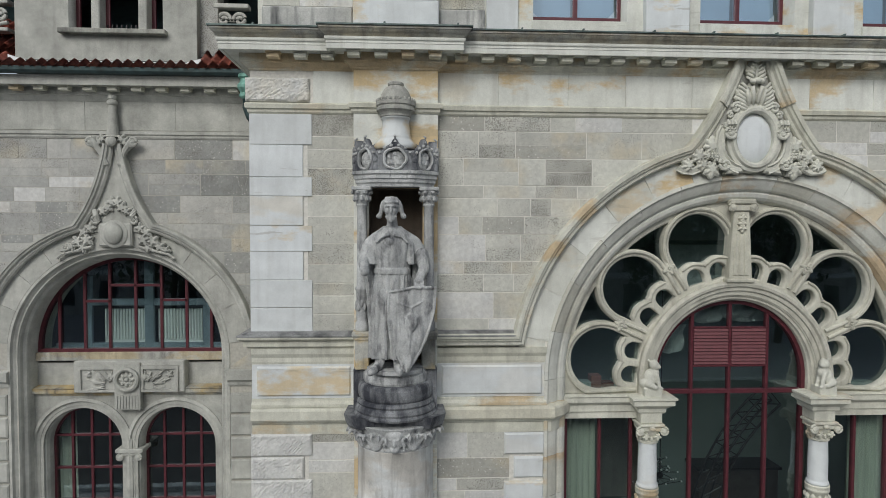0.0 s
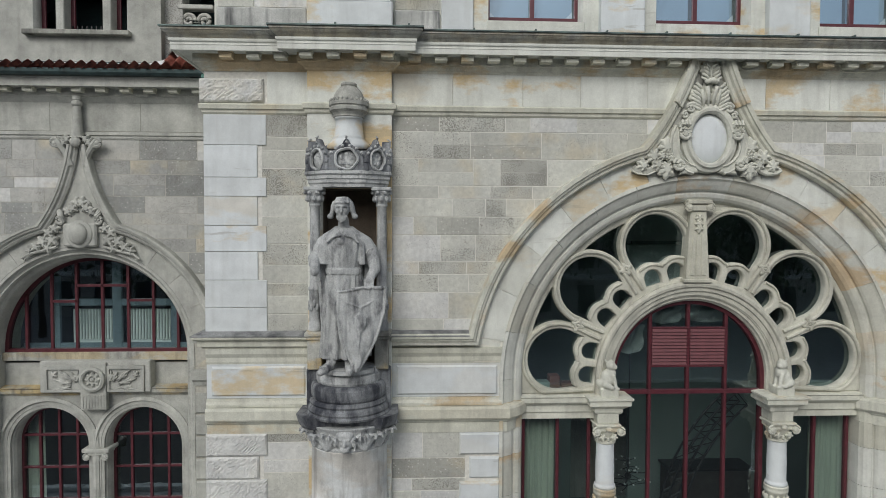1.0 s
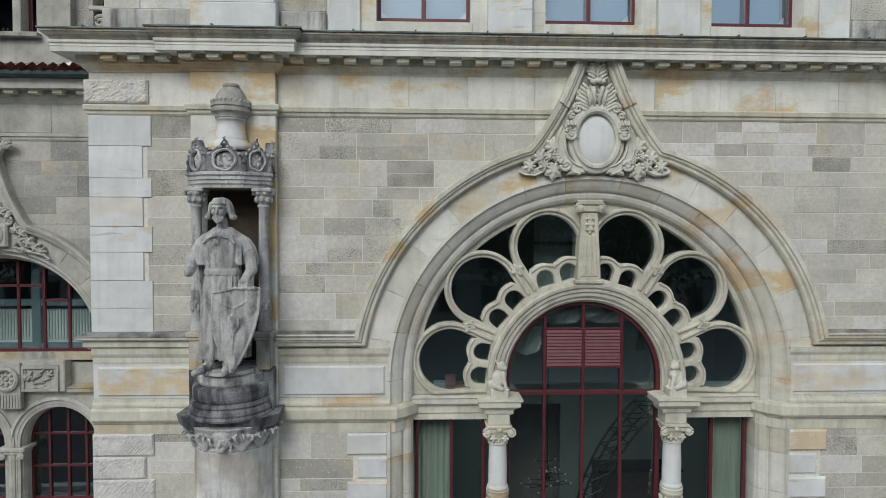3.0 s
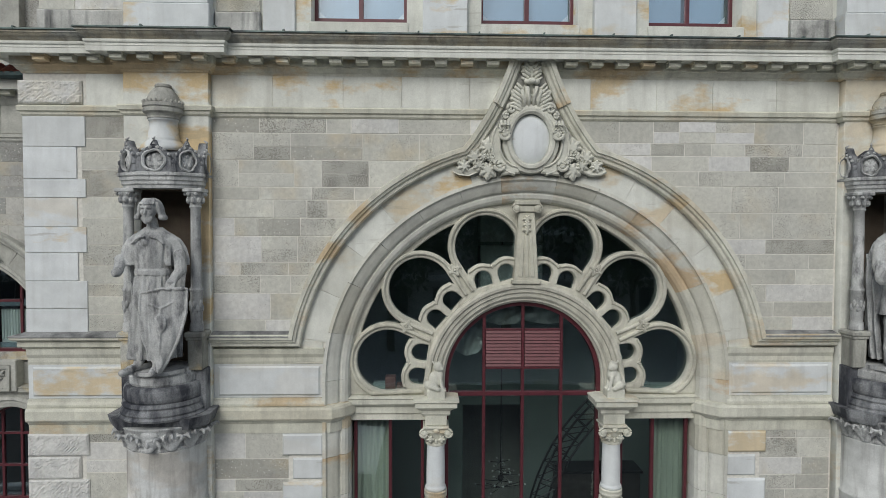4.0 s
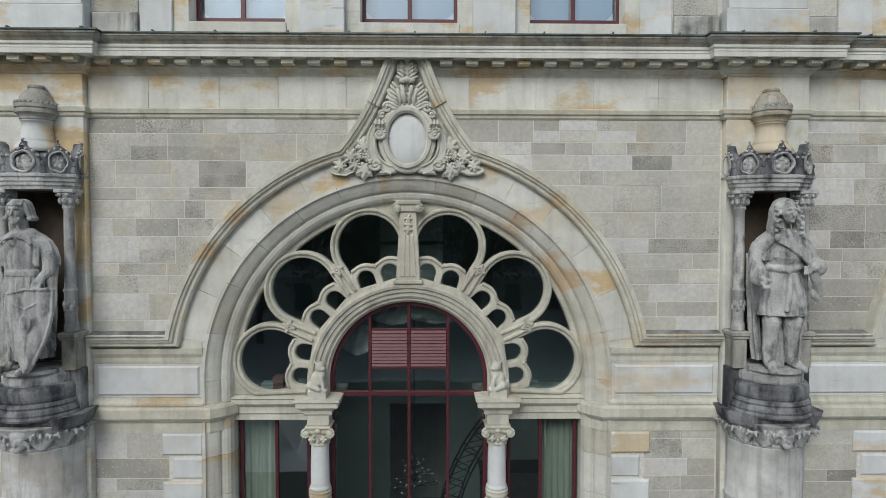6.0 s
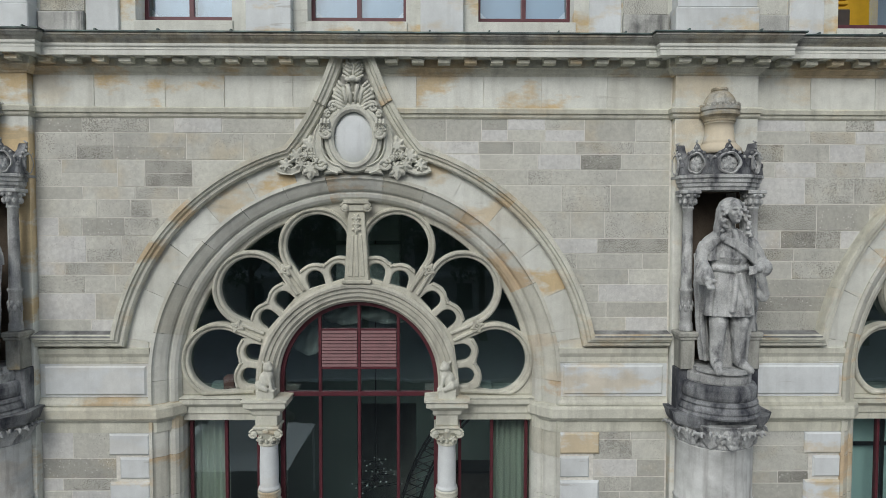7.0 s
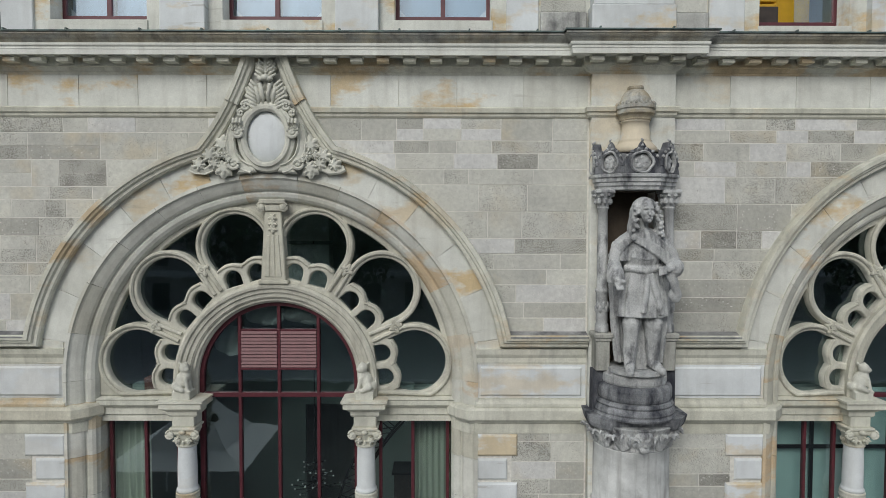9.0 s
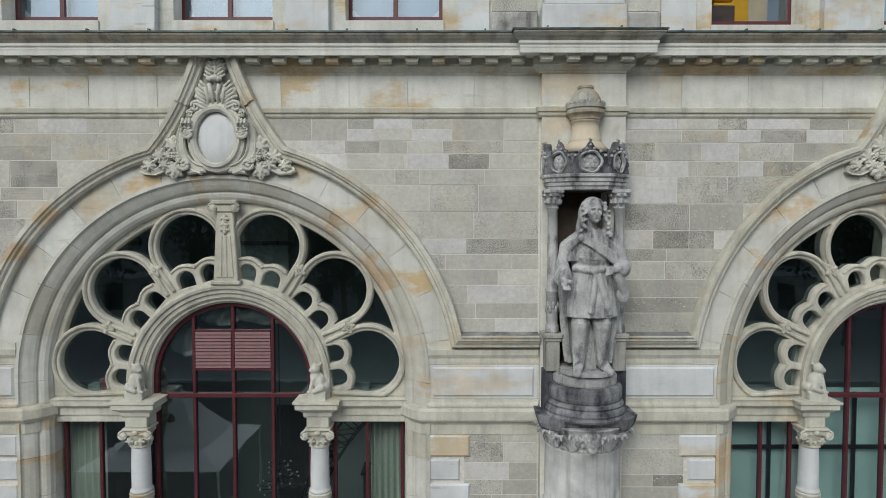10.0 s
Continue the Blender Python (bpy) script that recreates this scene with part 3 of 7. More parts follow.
# string course, dado panels and lower band
STRINGS = [(-7.46, -5.95, True), (-4.73, -3.46, False), (3.46, 4.73, False), (5.95, RIGHT_CX - RIGHT_SX * 3.46, False)]
string_course = empty("string_course", "weathered stone string course with a dark sloping top", "string course", kind="structure")
for a, b, c in STRINGS:
    bm = bmesh.new()
    run_plan(bm, [(-0.05, 7.30), (0.05, 7.30), (0.06, 7.33), (0.10, 7.34), (0.10, 7.425), (0.14, 7.435), (0.17, 7.46), (0.17, 7.495), (0.15, 7.505), (-0.05, 7.55)], ([(a, 2.4), (a, 0)] if c else [(a, 0)]) + [(b, 0)])
    if c:
        part("moulding", bm, M_TRIM, string_course)
    else:
        bm.free()
        k = RIGHT_SX if a > 5 else 1
        a, b = (a, b - 0.12 * k) if b < 0 or a > 5 else (a + 0.12, b)
    bm = bmesh.new()
    run_plan(bm, [(-0.05, 7.535), (0.202, 7.49), (0.212, 7.492), (0.212, 7.51), (-0.05, 7.575)] if not c else [(-0.05, 7.54), (0.172, 7.487), (0.182, 7.49), (0.182, 7.508), (-0.05, 7.575)], ([(a, 2.4), (a, 0)] if c else [(a, 0)]) + [(b, 0)])
    part("weathering", bm, M_WEATHERING, string_course, "dark weathered sloping top")
dado = empty("dado", "smooth white stone panels in moulded frames", "panel", kind="structure")
for a, b in ((-7.46, -5.95), (-4.73, -3.08), (3.08, 4.73), (5.95, 7.44)):
    bm = bmesh.new()
    run_plan(bm, [(-0.05, 7.06), (0.01, 7.06), (0.02, 7.10), (0.02, 7.16), (0.05, 7.22), (0.06, 7.30), (-0.05, 7.30)], [(a, 0), (b, 0)])
    part("upper_moulding", bm, M_TRIM, dado)
    bm = bmesh.new()
    run_plan(bm, [(-0.05, 6.43), (0.06, 6.43), (0.06, 6.47), (0.035, 6.51), (0.03, 6.545), (-0.05, 6.55)], [(a, 0), (b, 0)])
    part("lower_moulding", bm, M_TRIM, dado)
    bm = bmesh.new()
    hexa(bm, rect(a, b, 6.55, 7.06), -0.012, 0.02, 0.004)
    part("panel_ground", bm, M_WHITE, dado)
    bm = bmesh.new()
    hexa(bm, rect(a + 0.07, b - 0.06, 6.585, 7.03), -0.040, 0.0, 0.026)
    part("panel", bm, M_WHITE, dado)
lower_band = empty("lower_band", "plain projecting stone band below the dado", "band", kind="structure")
for a, b, s in ((-7.46, -5.95, 0), (-4.73, -3.0, 1), (3.0, 4.73, -1), (5.95, RIGHT_CX - RIGHT_SX * 3.0, 1)):
    k = RIGHT_SX if a > 5 else 1
    c = RIGHT_CX if a > 5 else 0
    path = [(a, 0), (b, 0)]
    if s == 1:
        path = [(a, 0), (b, 0), (c - 2.86 * k, 0.12), (c - 2.74 * k, 0.30)]
    if s == -1:
        path = [(2.74, 0.30), (2.86, 0.12), (a, 0), (b, 0)]
    bm = bmesh.new()
    run_plan(bm, [(-0.05, 6.22), (0.09, 6.22), (0.11, 6.25), (0.11, 6.38), (0.09, 6.415), (-0.05, 6.44)], path)
    part("moulding", bm, M_TRIM, lower_band)
    bm = bmesh.new()
    run_plan(bm, [(-0.05, 6.01), (0.015, 6.01), (0.02, 6.16), (0.045, 6.18), (0.055, 6.22), (-0.05, 6.22)], path)
    part("fascia", bm, M_TRIM, lower_band)
jamb_quoins = empty("jamb_quoins", "pale bevelled long-and-short stones beside the window jambs", "quoins", kind="structure")
for c, k, sides in ((0, 1, (-1, 1)), (RIGHT_CX, RIGHT_SX, (-1,))):
    for s in sides:
        z = 6.02
        for i in range(7):
            w = 3.71 if i % 2 == 0 else 3.56
            xs = sorted((c + s * k * 3.10, c + s * k * w))
            bm = bmesh.new()
            hexa(bm, rect(xs[0], xs[1], z - 0.345, z - 0.02), -0.05 if i % 2 == 0 else -0.035, 0.03, 0.025)
            part("quoin", bm, M_WHITE, jamb_quoins)
            z -= 0.372


# ---- the great arched window ----
CZ = 6.79


def turned(phi, u, v, cz=6.76):
    """A place in the facade's plane: u out along the ray at phi degrees from the arch centre, v across it."""
    c, s = math.cos(radians(phi)), math.sin(radians(phi))
    return (u * c - v * s, cz + u * s + v * c)


LOBES = [7.5, 40.5, 73.5, 106.5, 139.5, 172.5]


def clip_low(poly, z0):
    out = []
    for i in range(len(poly)):
        a, b = poly[i - 1], poly[i]
        if (a[1] >= z0) != (b[1] >= z0):
            f = (z0 - a[1]) / (b[1] - a[1])
            out.append((a[0] + f * (b[0] - a[0]), z0))
        if b[1] >= z0:
            out.append(b)
    return out


def crest(u):
    """Outer edge of the two-arched crown under a lobe, u from -1 to 1 across it."""
    return 1.80 + 0.125 * abs(math.sin(math.pi * u)) ** 0.5 + 0.055 * math.exp(-(u / 0.07) ** 2) + 0.02 * math.exp(-((abs(u) - 0.93) / 0.05) ** 2)


def lobe_outline(phi, grow=0.0):
    r = 0.485 + grow
    pts = [(2.16 + r * math.cos(radians(a)), r * math.sin(radians(a))) for a in range(-112, 113, 8)]
    side = 0.40 + grow
    pts.append((1.80, side))
    pts += [(crest(1 - 2 * i / 32), side * (1 - 2 * i / 32)) for i in range(1, 32)]
    pts.append((1.80, -side))
    return [turned(phi, u, v) for u, v in pts]


def great_window():
    w = empty("window_1", "great arched window with lobed stone tracery and oxblood frames", "window", kind="structure")
    # mouldings round the opening
    prof = [(3.11, 0.03), (3.11, -0.04), (3.06, -0.045), (3.05, -0.02), (3.03, 0.0), (2.97, 0.03), (2.91, 0.07), (2.885, 0.10), (2.88, 0.13), (2.865, 0.135), (2.84, 0.125), (2.79, 0.14), (2.75, 0.175), (2.735, 0.22), (2.72, 0.25), (2.72, 0.52), (3.11, 0.52)]
    prof = [(3.0 - r, y) for r, y in prof]
    cuts = [0, 14, 29, 43, 57, 70, 82, 98, 110, 123, 137, 151, 166, 180]
    for a, b in zip(cuts, cuts[1:]):
        bm = bmesh.new()
        run_face(bm, prof, arc(0, CZ, 3.0, a + 0.05, b - 0.05, 10))
        part("arch_stone", bm, M_ARCH, w)
    for z0, z1 in ((2.6, 4.2), (4.2, 5.0), (5.0, 5.62), (5.62, 6.02), (6.44, 6.79)):
        for s in (1, -1):
            bm = bmesh.new()
            run_face(bm, prof, [(3.0, z0 + 0.003), (3.0, z1 - 0.003)] if s > 0 else [(-3.0, z1 - 0.003), (-3.0, z0 + 0.003)])
            part("jamb_stone", bm, M_ARCH, w)
    for s in (1, -1):
        bm = bmesh.new()
        run_face(bm, prof, [(3.0, 6.02), (3.0, 6.44)] if s > 0 else [(-3.0, 6.44), (-3.0, 6.02)])
        part("jamb_stone", bm, M_TRIM, w)
    # voussoirs of the arch face
    cuts = [11, 24, 37, 50, 62, 74, 83, 97, 106, 118, 130, 143, 156, 169]
    for a, b in zip(cuts, cuts[1:]):
        bm = bmesh.new()
        run_face(bm, [(-0.2, 0.02), (-0.2, -0.012), (-0.195, -0.018), (0.19, -0.018), (0.196, -0.012), (0.196, 0.02)], arc(0, CZ, 3.30, a + 0.06, b - 0.06, 8))
        part("voussoir", bm, M_SMOOTH, w)
    for s in (-1, 1):
        bm = bmesh.new()
        hexa(bm, rect(*sorted((s * 3.10, s * 3.50)), 7.07, 7.42), -0.018, 0.02, 0.004)
        part("springer", bm, M_SMOOTH, w)
    # hood mould with its ogee gable
    hood = [(0.09, 0.0), (0.09, -0.10), (0.07, -0.125), (0.03, -0.13), (0.01, -0.165), (-0.02, -0.175), (-0.03, -0.20), (-0.09, -0.205), (-0.10, -0.17), (-0.10, 0.0)]
    r0 = 3.56
    right = arc(0, CZ, r0, 10.3, 74.4, 30)
    kx, kz = right[-1]
    ogee = []
    for i in range(1, 15):
        t = i / 14
        ogee.append(((1 - t) ** 2 * kx + 2 * t * (1 - t) * 0.50 + t * t * 0.215, (1 - t) ** 2 * kz + 2 * t * (1 - t) * 10.75 + t * t * 11.60))
    for s in (1, -1):
        for seg in ([(4.735, right[0][1]), (4.1, right[0][1])], [(4.1, right[0][1]), (right[0][0] + 0.001, right[0][1])] + right[1:7], right[6:13], right[12:19], right[18:25], right[24:] + ogee[:2], ogee[1:8], ogee[7:]):
            bm = bmesh.new()
            pr = hood if seg[-1] != ogee[-1] else [(o, y - 0.03 if y < 0 else y) for o, y in hood]
            run_face(bm, pr, seg)
            if s < 0:
                bmesh.ops.scale(bm, vec=(-1, 1, 1), verts=bm.verts)
            part("hood_stone", bm, M_TRIM, w)
    # field of the gable
    bm = sheet([(x, z) for x, z in [(0.9, 10.2)] + ogee] + [(-x, z) for x, z in (ogee[::-1] + [(0.9, 10.2)])] + arc(0, CZ, 3.42, 105, 75, 10), [], -0.07, 0.0)
    part("gable_field", bm, M_WINGTRIM, w)
    carving(w)
    # tracery
    holes = [clip_low(lobe_outline(p), 6.56) for p in LOBES]
    for mid in (24, 57, 123, 156):
        ring = []
        for i in range(17):
            th = mid - 8 + i
            ring.append(turned(th, 2.655, 0))
        for i in range(16, -1, -1):
            th = mid - 8 + i
            d = 16.5 - abs(th - mid)
            ring.append(turned(th, min(2.645, 2.16 * math.cos(radians(d)) + math.sqrt(max(0.0, 0.60 ** 2 - (2.16 * math.sin(radians(d))) ** 2))), 0))
        holes.append(ring)
    for p in LOBES:
        for v in (-0.19, 0.19):
            oval = [turned(p, u, v + w) for u, w in [(1.56, -0.135)] + [(1.675 + 0.135 * math.sin(a), -0.135 * math.cos(a)) for a in [math.pi * i / 12 for i in range(13)]] + [(1.56, 0.135)]]
            oval = clip_low(oval, 6.56)
            if len(oval) > 5:
                holes.append(oval)
    outer = [(2.76, 6.5)] + arc(0, CZ, 2.76, 0, 180, 60) + [(-2.76, 6.5), (-1.32, 6.5)] + arc(0, 6.70, 1.32, 180, 0, 40) + [(1.32, 6.5)]
    part("tracery", sheet(outer, holes, 0.27, 0.41, 0.022), M_TRACERY, w, "pierced stone tracery of six lobes")
    for p in LOBES:
        bm = bmesh.new()
        path = [turned(p, 2.16 + 0.565 * math.cos(radians(a)), 0.565 * math.sin(radians(a))) for a in range(-108, 109, 6)]
        path = [turned(p, 1.56, -0.40)] + path + [turned(p, 1.56, 0.40)]
        path = [q for q in path if q[1] > 6.52]
        run_face(bm, [(-0.03, 0.28), (-0.03, 0.245), (-0.012, 0.225), (0.012, 0.225), (0.03, 0.245), (0.03, 0.28)], path)
        part("tracery_roll", bm, M_TRACERY, w)
        bm = bmesh.new()
        path = [turned(p, crest(-1 + i / 16) - 0.035, 0.40 * (-1 + i / 16)) for i in range(1, 32)]
        path = [q for q in path if q[1] > 6.54]
        run_face(bm, [(-0.018, 0.275), (-0.018, 0.258), (-0.006, 0.246), (0.006, 0.246), (0.018, 0.258), (0.018, 0.275)], path)
        part("crown_roll", bm, M_TRACERY, w)
    for mid in (24, 57, 123, 156):
        bm = bmesh.new()
        x, z = turned(mid, 2.03, 0)
        for k in range(4):
            leaf(bm, x + 0.045 * math.cos(radians(mid + 90 * k)), 0.24, z + 0.045 * math.sin(radians(mid + 90 * k)), 0.055, mid + 90 * k, 3, 0.03)
        blob(bm, x, 0.21, z, 0.025, 0.02, 0.025, 1)
        part("rosette", bm, M_TRACERY, w)
    # inner arch over the door light
    prof = [(1.57, 0.30), (1.57, 0.20), (1.53, 0.17), (1.49, 0.18), (1.47, 0.215), (1.42, 0.22), (1.41, 0.25), (1.35, 0.255), (1.34, 0.29), (1.285, 0.30), (1.27, 0.34), (1.25, 0.36), (1.25, 0.5), (1.57, 0.5)]
    bm = bmesh.new()
    run_face(bm, [(1.4 - r, y) for r, y in prof], [(1.4, 6.5)] + arc(0, 6.70, 1.4, 0, 180, 44) + [(-1.4, 6.5)])
    part("inner_arch", bm, M_TRACERY, w)
    # tapered pilaster on the axis with a scrolled capital
    bm = bmesh.new()
    hexa(bm, [(-0.19, 8.27), (0.19, 8.27), (0.125, 9.36), (-0.125, 9.36)], 0.16, 0.4, 0.012)
    for a, b in ((-0.115, -0.05), (-0.03, 0.03), (0.05, 0.115)):
        hexa(bm, [(a * 1.15, 8.36), (b * 1.15, 8.36), (b * 0.75, 9.0), (a * 0.75, 9.0)], 0.145, 0.2, 0.01)
    box(bm, -0.225, 0.225, 0.14, 0.36, 8.25, 8.31, 0.012)
    part("axis_pilaster", bm, M_TRACERY, w)
    bm = bmesh.new()
    box(bm, -0.2, 0.2, 0.10, 0.36, 9.47, 9.54, 0.015)
    box(bm, -0.16, 0.16, 0.13, 0.36, 9.36, 9.47, 0.015)
    for s in (-1, 1):
        tube(bm, spiral(s * 0.165, 0.12, 9.42, 0.07, 1.6, s), 0.02)
        blob(bm, s * 0.165, 0.13, 9.42, 0.06, 0.05, 0.06, 2)
    for z in (9.27, 9.18, 9.10):
        leaf(bm, 0, 0.15, z, 0.07, 270, 5, 0.035)
    part("scrolled_capital", bm, M_TRACERY, w)
    # entablatures over the side lights
    for s in (-1, 1):
        bm = bmesh.new()
        xs = (-2.76, -1.5) if s < 0 else (1.5, 2.76)
        run_plan(bm, [(-0.1, 6.10), (0.0, 6.10), (0.0, 6.20), (0.03, 6.215), (0.03, 6.32), (0.06, 6.335), (0.11, 6.38), (0.11, 6.45), (0.13, 6.47), (-0.1, 6.53)], [(xs[0], 0.30), (xs[1], 0.30)])
        part("side_entablature", bm, M_TRIM, w)
        c = s * 1.39
        bm = bmesh.new()
        run_plan(bm, [(-0.05, 6.22), (0.0, 6.22), (0.02, 6.25), (0.02, 6.30), (0.07, 6.34), (0.12, 6.37), (0.12, 6.44), (0.15, 6.46), (0.15, 6.49), (-0.05, 6.51)], [(c - 0.2, 0.5), (c - 0.2, 0.12), (c + 0.2, 0.12), (c + 0.2, 0.5)])
        box(bm, c - 0.2, c + 0.2, 0.13, 0.5, 6.22, 6.505)
        box(bm, c - 0.17, c + 0.17, 0.12, 0.5, 6.06, 6.23, 0.01)
        part("impost", bm, M_TRIM, w)
    # painted timber
    bm = bmesh.new()
    run_face(bm, [(-0.035, 0.43), (-0.035, 0.53), (0.028, 0.53), (0.028, 0.43)], [(1.215, 2.6)] + arc(0, 6.70, 1.215, 0, 180, 44) + [(-1.215, 2.6)])
    part("arched_frame", bm, M_RED, w)
    for x in (-0.62, 0.0, 0.62):
        top = 6.70 + math.sqrt(1.2 ** 2 - x * x)
        bm = bmesh.new()
        box(bm, x - 0.024, x + 0.024, 0.44, 0.53, 2.6, top, 0.006)
        part("mullion", bm, M_RED, w)
    for z, h in ((6.47, 0.034), (6.885, 0.018), (7.5, 0.013)):
        xs = (-1.2, 1.2) if z < 6.8 else (-0.6, 0.6)
        bm = bmesh.new()
        box(bm, xs[0], xs[1], 0.436, 0.53, z - h, z + h, 0.006)
        part("transom", bm, M_RED, w)
    for x0, x1 in ((-0.59, -0.03), (0.03, 0.59)):
        for i in range(11):
            z = 6.91 + i * 0.053
            bm = bmesh.new()
            hexa(bm, [(x0, z), (x1, z), (x1, z + 0.045), (x0, z + 0.045)], 0.45, 0.47)
            for v in bm.verts:
                v.co.y += (z + 0.045 - v.co.z) * -0.5
            part("louvre_slat", bm, M_RED2, w)
    for s in (-1, 1):
        for x in (1.60, 2.11, 2.66):
            bm = bmesh.new()
            box(bm, s * x - 0.025, s * x + 0.025, 0.43, 0.51, 2.6, 6.12, 0.006)
            part("side_mullion", bm, M_RED, w)
    # glass
    panes = [sheet([(1.2, 2.6)] + arc(0, 6.70, 1.2, 0, 180, 40) + [(-1.2, 2.6)], [], 0.485, 0.491)]
    panes += [sheet([(2.73, 6.5)] + arc(0, CZ, 2.73, 0, 180, 40) + [(-2.73, 6.5), (-1.28, 6.5)] + arc(0, 6.70, 1.28, 180, 0, 40) + [(1.28, 6.5)], [], 0.385, 0.391)]
    for s in (-1, 1):
        panes.append(sheet(rect(*sorted((s * 1.58, s * 2.68)), 2.6, 6.12), [], 0.465, 0.471))
    for g in panes:
        o = part("pane", g, M_GLASS, w)
        o.visible_shadow = False
    return w


def carving(w):
    """The oval shield of the gable with its scrolls, leaves and ribbons."""
    cx, cz = 0.0, 10.44
    bm = bmesh.new()
    ell = [(cx + 0.335 * math.cos(a), cz + 0.42 * math.sin(a)) for a in [2 * math.pi * i / 48 for i in range(48)]]
    run_face(bm, [(0.05, -0.07), (0.05, -0.17), (0.02, -0.20), (-0.02, -0.20), (-0.04, -0.16), (-0.085, -0.15), (-0.10, -0.11), (-0.10, -0.05)], ell, True)
    part("oval_frame", bm, M_CARVE, w)
    bm = bmesh.new()
    blob(bm, cx, -0.07, cz, 0.30, 0.10, 0.385, 4)
    part("oval_boss", bm, M_WHITE, w, smooth=True, label="smooth blank oval boss")
    band = [(-0.075, -0.05), (-0.075, -0.13), (-0.055, -0.16), (-0.03, -0.145), (0.03, -0.145), (0.055, -0.175), (0.075, -0.15), (0.075, -0.05)]
    for s in (-1, 1):
        # strap that sweeps from the side scroll down to the foot
        path = [(0.455, 10.60), (0.505, 10.50), (0.525, 10.38), (0.515, 10.26), (0.475, 10.15), (0.405, 10.06), (0.31, 9.995), (0.22, 9.965)]
        bm = bmesh.new()
        run_face(bm, band, [(-x, z) for x, z in path] if s < 0 else path[::-1])
        part("strap", bm, M_CARVE, w)
        bm = bmesh.new()
        box(bm, s * 0.40 - 0.085, s * 0.40 + 0.085, -0.235, -0.06, 10.56, 10.68, 0.035)
        for k in (-1, 0, 1):
            tube(bm, [(s * 0.40 + 0.05 * k, -0.215, 10.69), (s * 0.40 + 0.05 * k, -0.255, 10.62), (s * 0.40 + 0.05 * k, -0.235, 10.56)], 0.022, 6)
        tube(bm, spiral(s * 0.385, -0.215, 10.50, 0.10, 1.7, s, 90), 0.026, 8)
        blob(bm, s * 0.385, -0.16, 10.50, 0.09, 0.08, 0.09, 2)
        part("side_scroll", bm, M_CARVE, w)
        bm = bmesh.new()
        tube(bm, spiral(s * 0.46, -0.18, 10.045, 0.095, 1.6, s, 60), 0.026, 8)
        blob(bm, s * 0.46, -0.12, 10.045, 0.08, 0.07, 0.08, 2)
        hexa(bm, [(s * 0.16, 9.93), (s * 0.19, 10.03), (s * 0.40, 9.99), (s * 0.44, 9.90)], -0.15, -0.04, 0.02)
        part("foot_scroll", bm, M_CARVE, w)
    bm = bmesh.new()
    for s in (-1, 1):
        tube(bm, spiral(s * 0.29, -0.15, 10.885, 0.075, 1.6, s, 120), 0.024, 8)
        tube(bm, spiral(s * 0.37, -0.14, 10.785, 0.055, 1.5, s, 110), 0.02, 8)
        tube(bm, [(s * 0.20, -0.13, 10.80), (s * 0.22, -0.15, 10.92), (s * 0.27, -0.15, 10.96)], 0.02, 6)
        leaf(bm, s * 0.19, -0.09, 11.02, 0.12, 78 if s > 0 else 102, 9, 0.07, 1.55, 0.10)
        leaf(bm, s * 0.07, -0.10, 11.42, 0.085, 80 if s > 0 else 100, 9, 0.075, 1.5, 0.10)
        leaf(bm, s * 0.075, -0.09, 11.06, 0.10, 88 if s > 0 else 92, 9, 0.075, 1.7, 0.10)
        # feathered leaves, one finger after another along a curved rib
        for k in range(7):
            t = k / 6
            rx, rz = s * (0.14 + 0.03 * math.sin(3 * t)), 10.86 + 0.34 * t
            tube(bm, [(rx - s * 0.05, -0.12, rz - 0.06), (rx + s * 0.03, -0.165, rz), (rx + s * (0.115 - 0.05 * t), -0.15, rz + 0.05), (rx + s * (0.125 - 0.05 * t), -0.11, rz + 0.035)], 0.03, 7, 0.017)
        for k in range(5):
            t = k / 4
            rx, rz = s * (0.055 - 0.01 * t), 11.30 + 0.22 * t
            tube(bm, [(rx - s * 0.03, -0.14, rz - 0.05), (rx + s * 0.035, -0.18, rz), (rx + s * (0.10 - 0.06 * t), -0.16, rz + 0.04)], 0.028, 7, 0.016)
        tube(bm, [(s * 0.035, -0.12, 10.88), (s * 0.04, -0.17, 11.05), (s * 0.075, -0.19, 11.20)], 0.026, 8, 0.032)
        tube(bm, [(s * 0.10, -0.12, 10.87), (s * 0.11, -0.16, 11.02), (s * 0.14, -0.16, 11.16)], 0.026, 8, 0.03)
        blob(bm, s * 0.06, -0.19, 11.27, 0.06, 0.04, 0.04, 2)
    blob(bm, 0, -0.20, 11.28, 0.07, 0.05, 0.045, 2)
    blob(bm, 0, -0.17, 11.60, 0.09, 0.06, 0.045, 2)
    limb(bm, (0, -0.10, 11.1), (0, -0.12, 11.58), 0.05, 0.06, 10)
    part("acanthus_crest", bm, M_CARVE, w, smooth=True)
    for s in (-1, 1):
        bm = bmesh.new()
        for x, z, a, r in ((0.64, 10.31, 95, 0.125), (0.83, 10.16, 60, 0.115), (0.63, 9.99, 275, 0.125), (0.98, 10.03, 30, 0.095), (0.76, 10.05, 330, 0.09), (0.58, 10.15, 180, 0.08), (0.70, 10.17, 20, 0.07)):
            leaf(bm, s * x, -0.085, z, r * 1.12, a if s > 0 else 180 - a, 7, 0.07, 1.0, 0.13)
        for k in range(7):
            blob(bm, s * (0.56 + 0.04 * (k % 3)), -0.14, 10.20 - 0.045 * (k // 3), 0.026, 0.03, 0.026, 1)
        part("leaf_bunch", bm, M_CARVE, w)
        bm = bmesh.new()
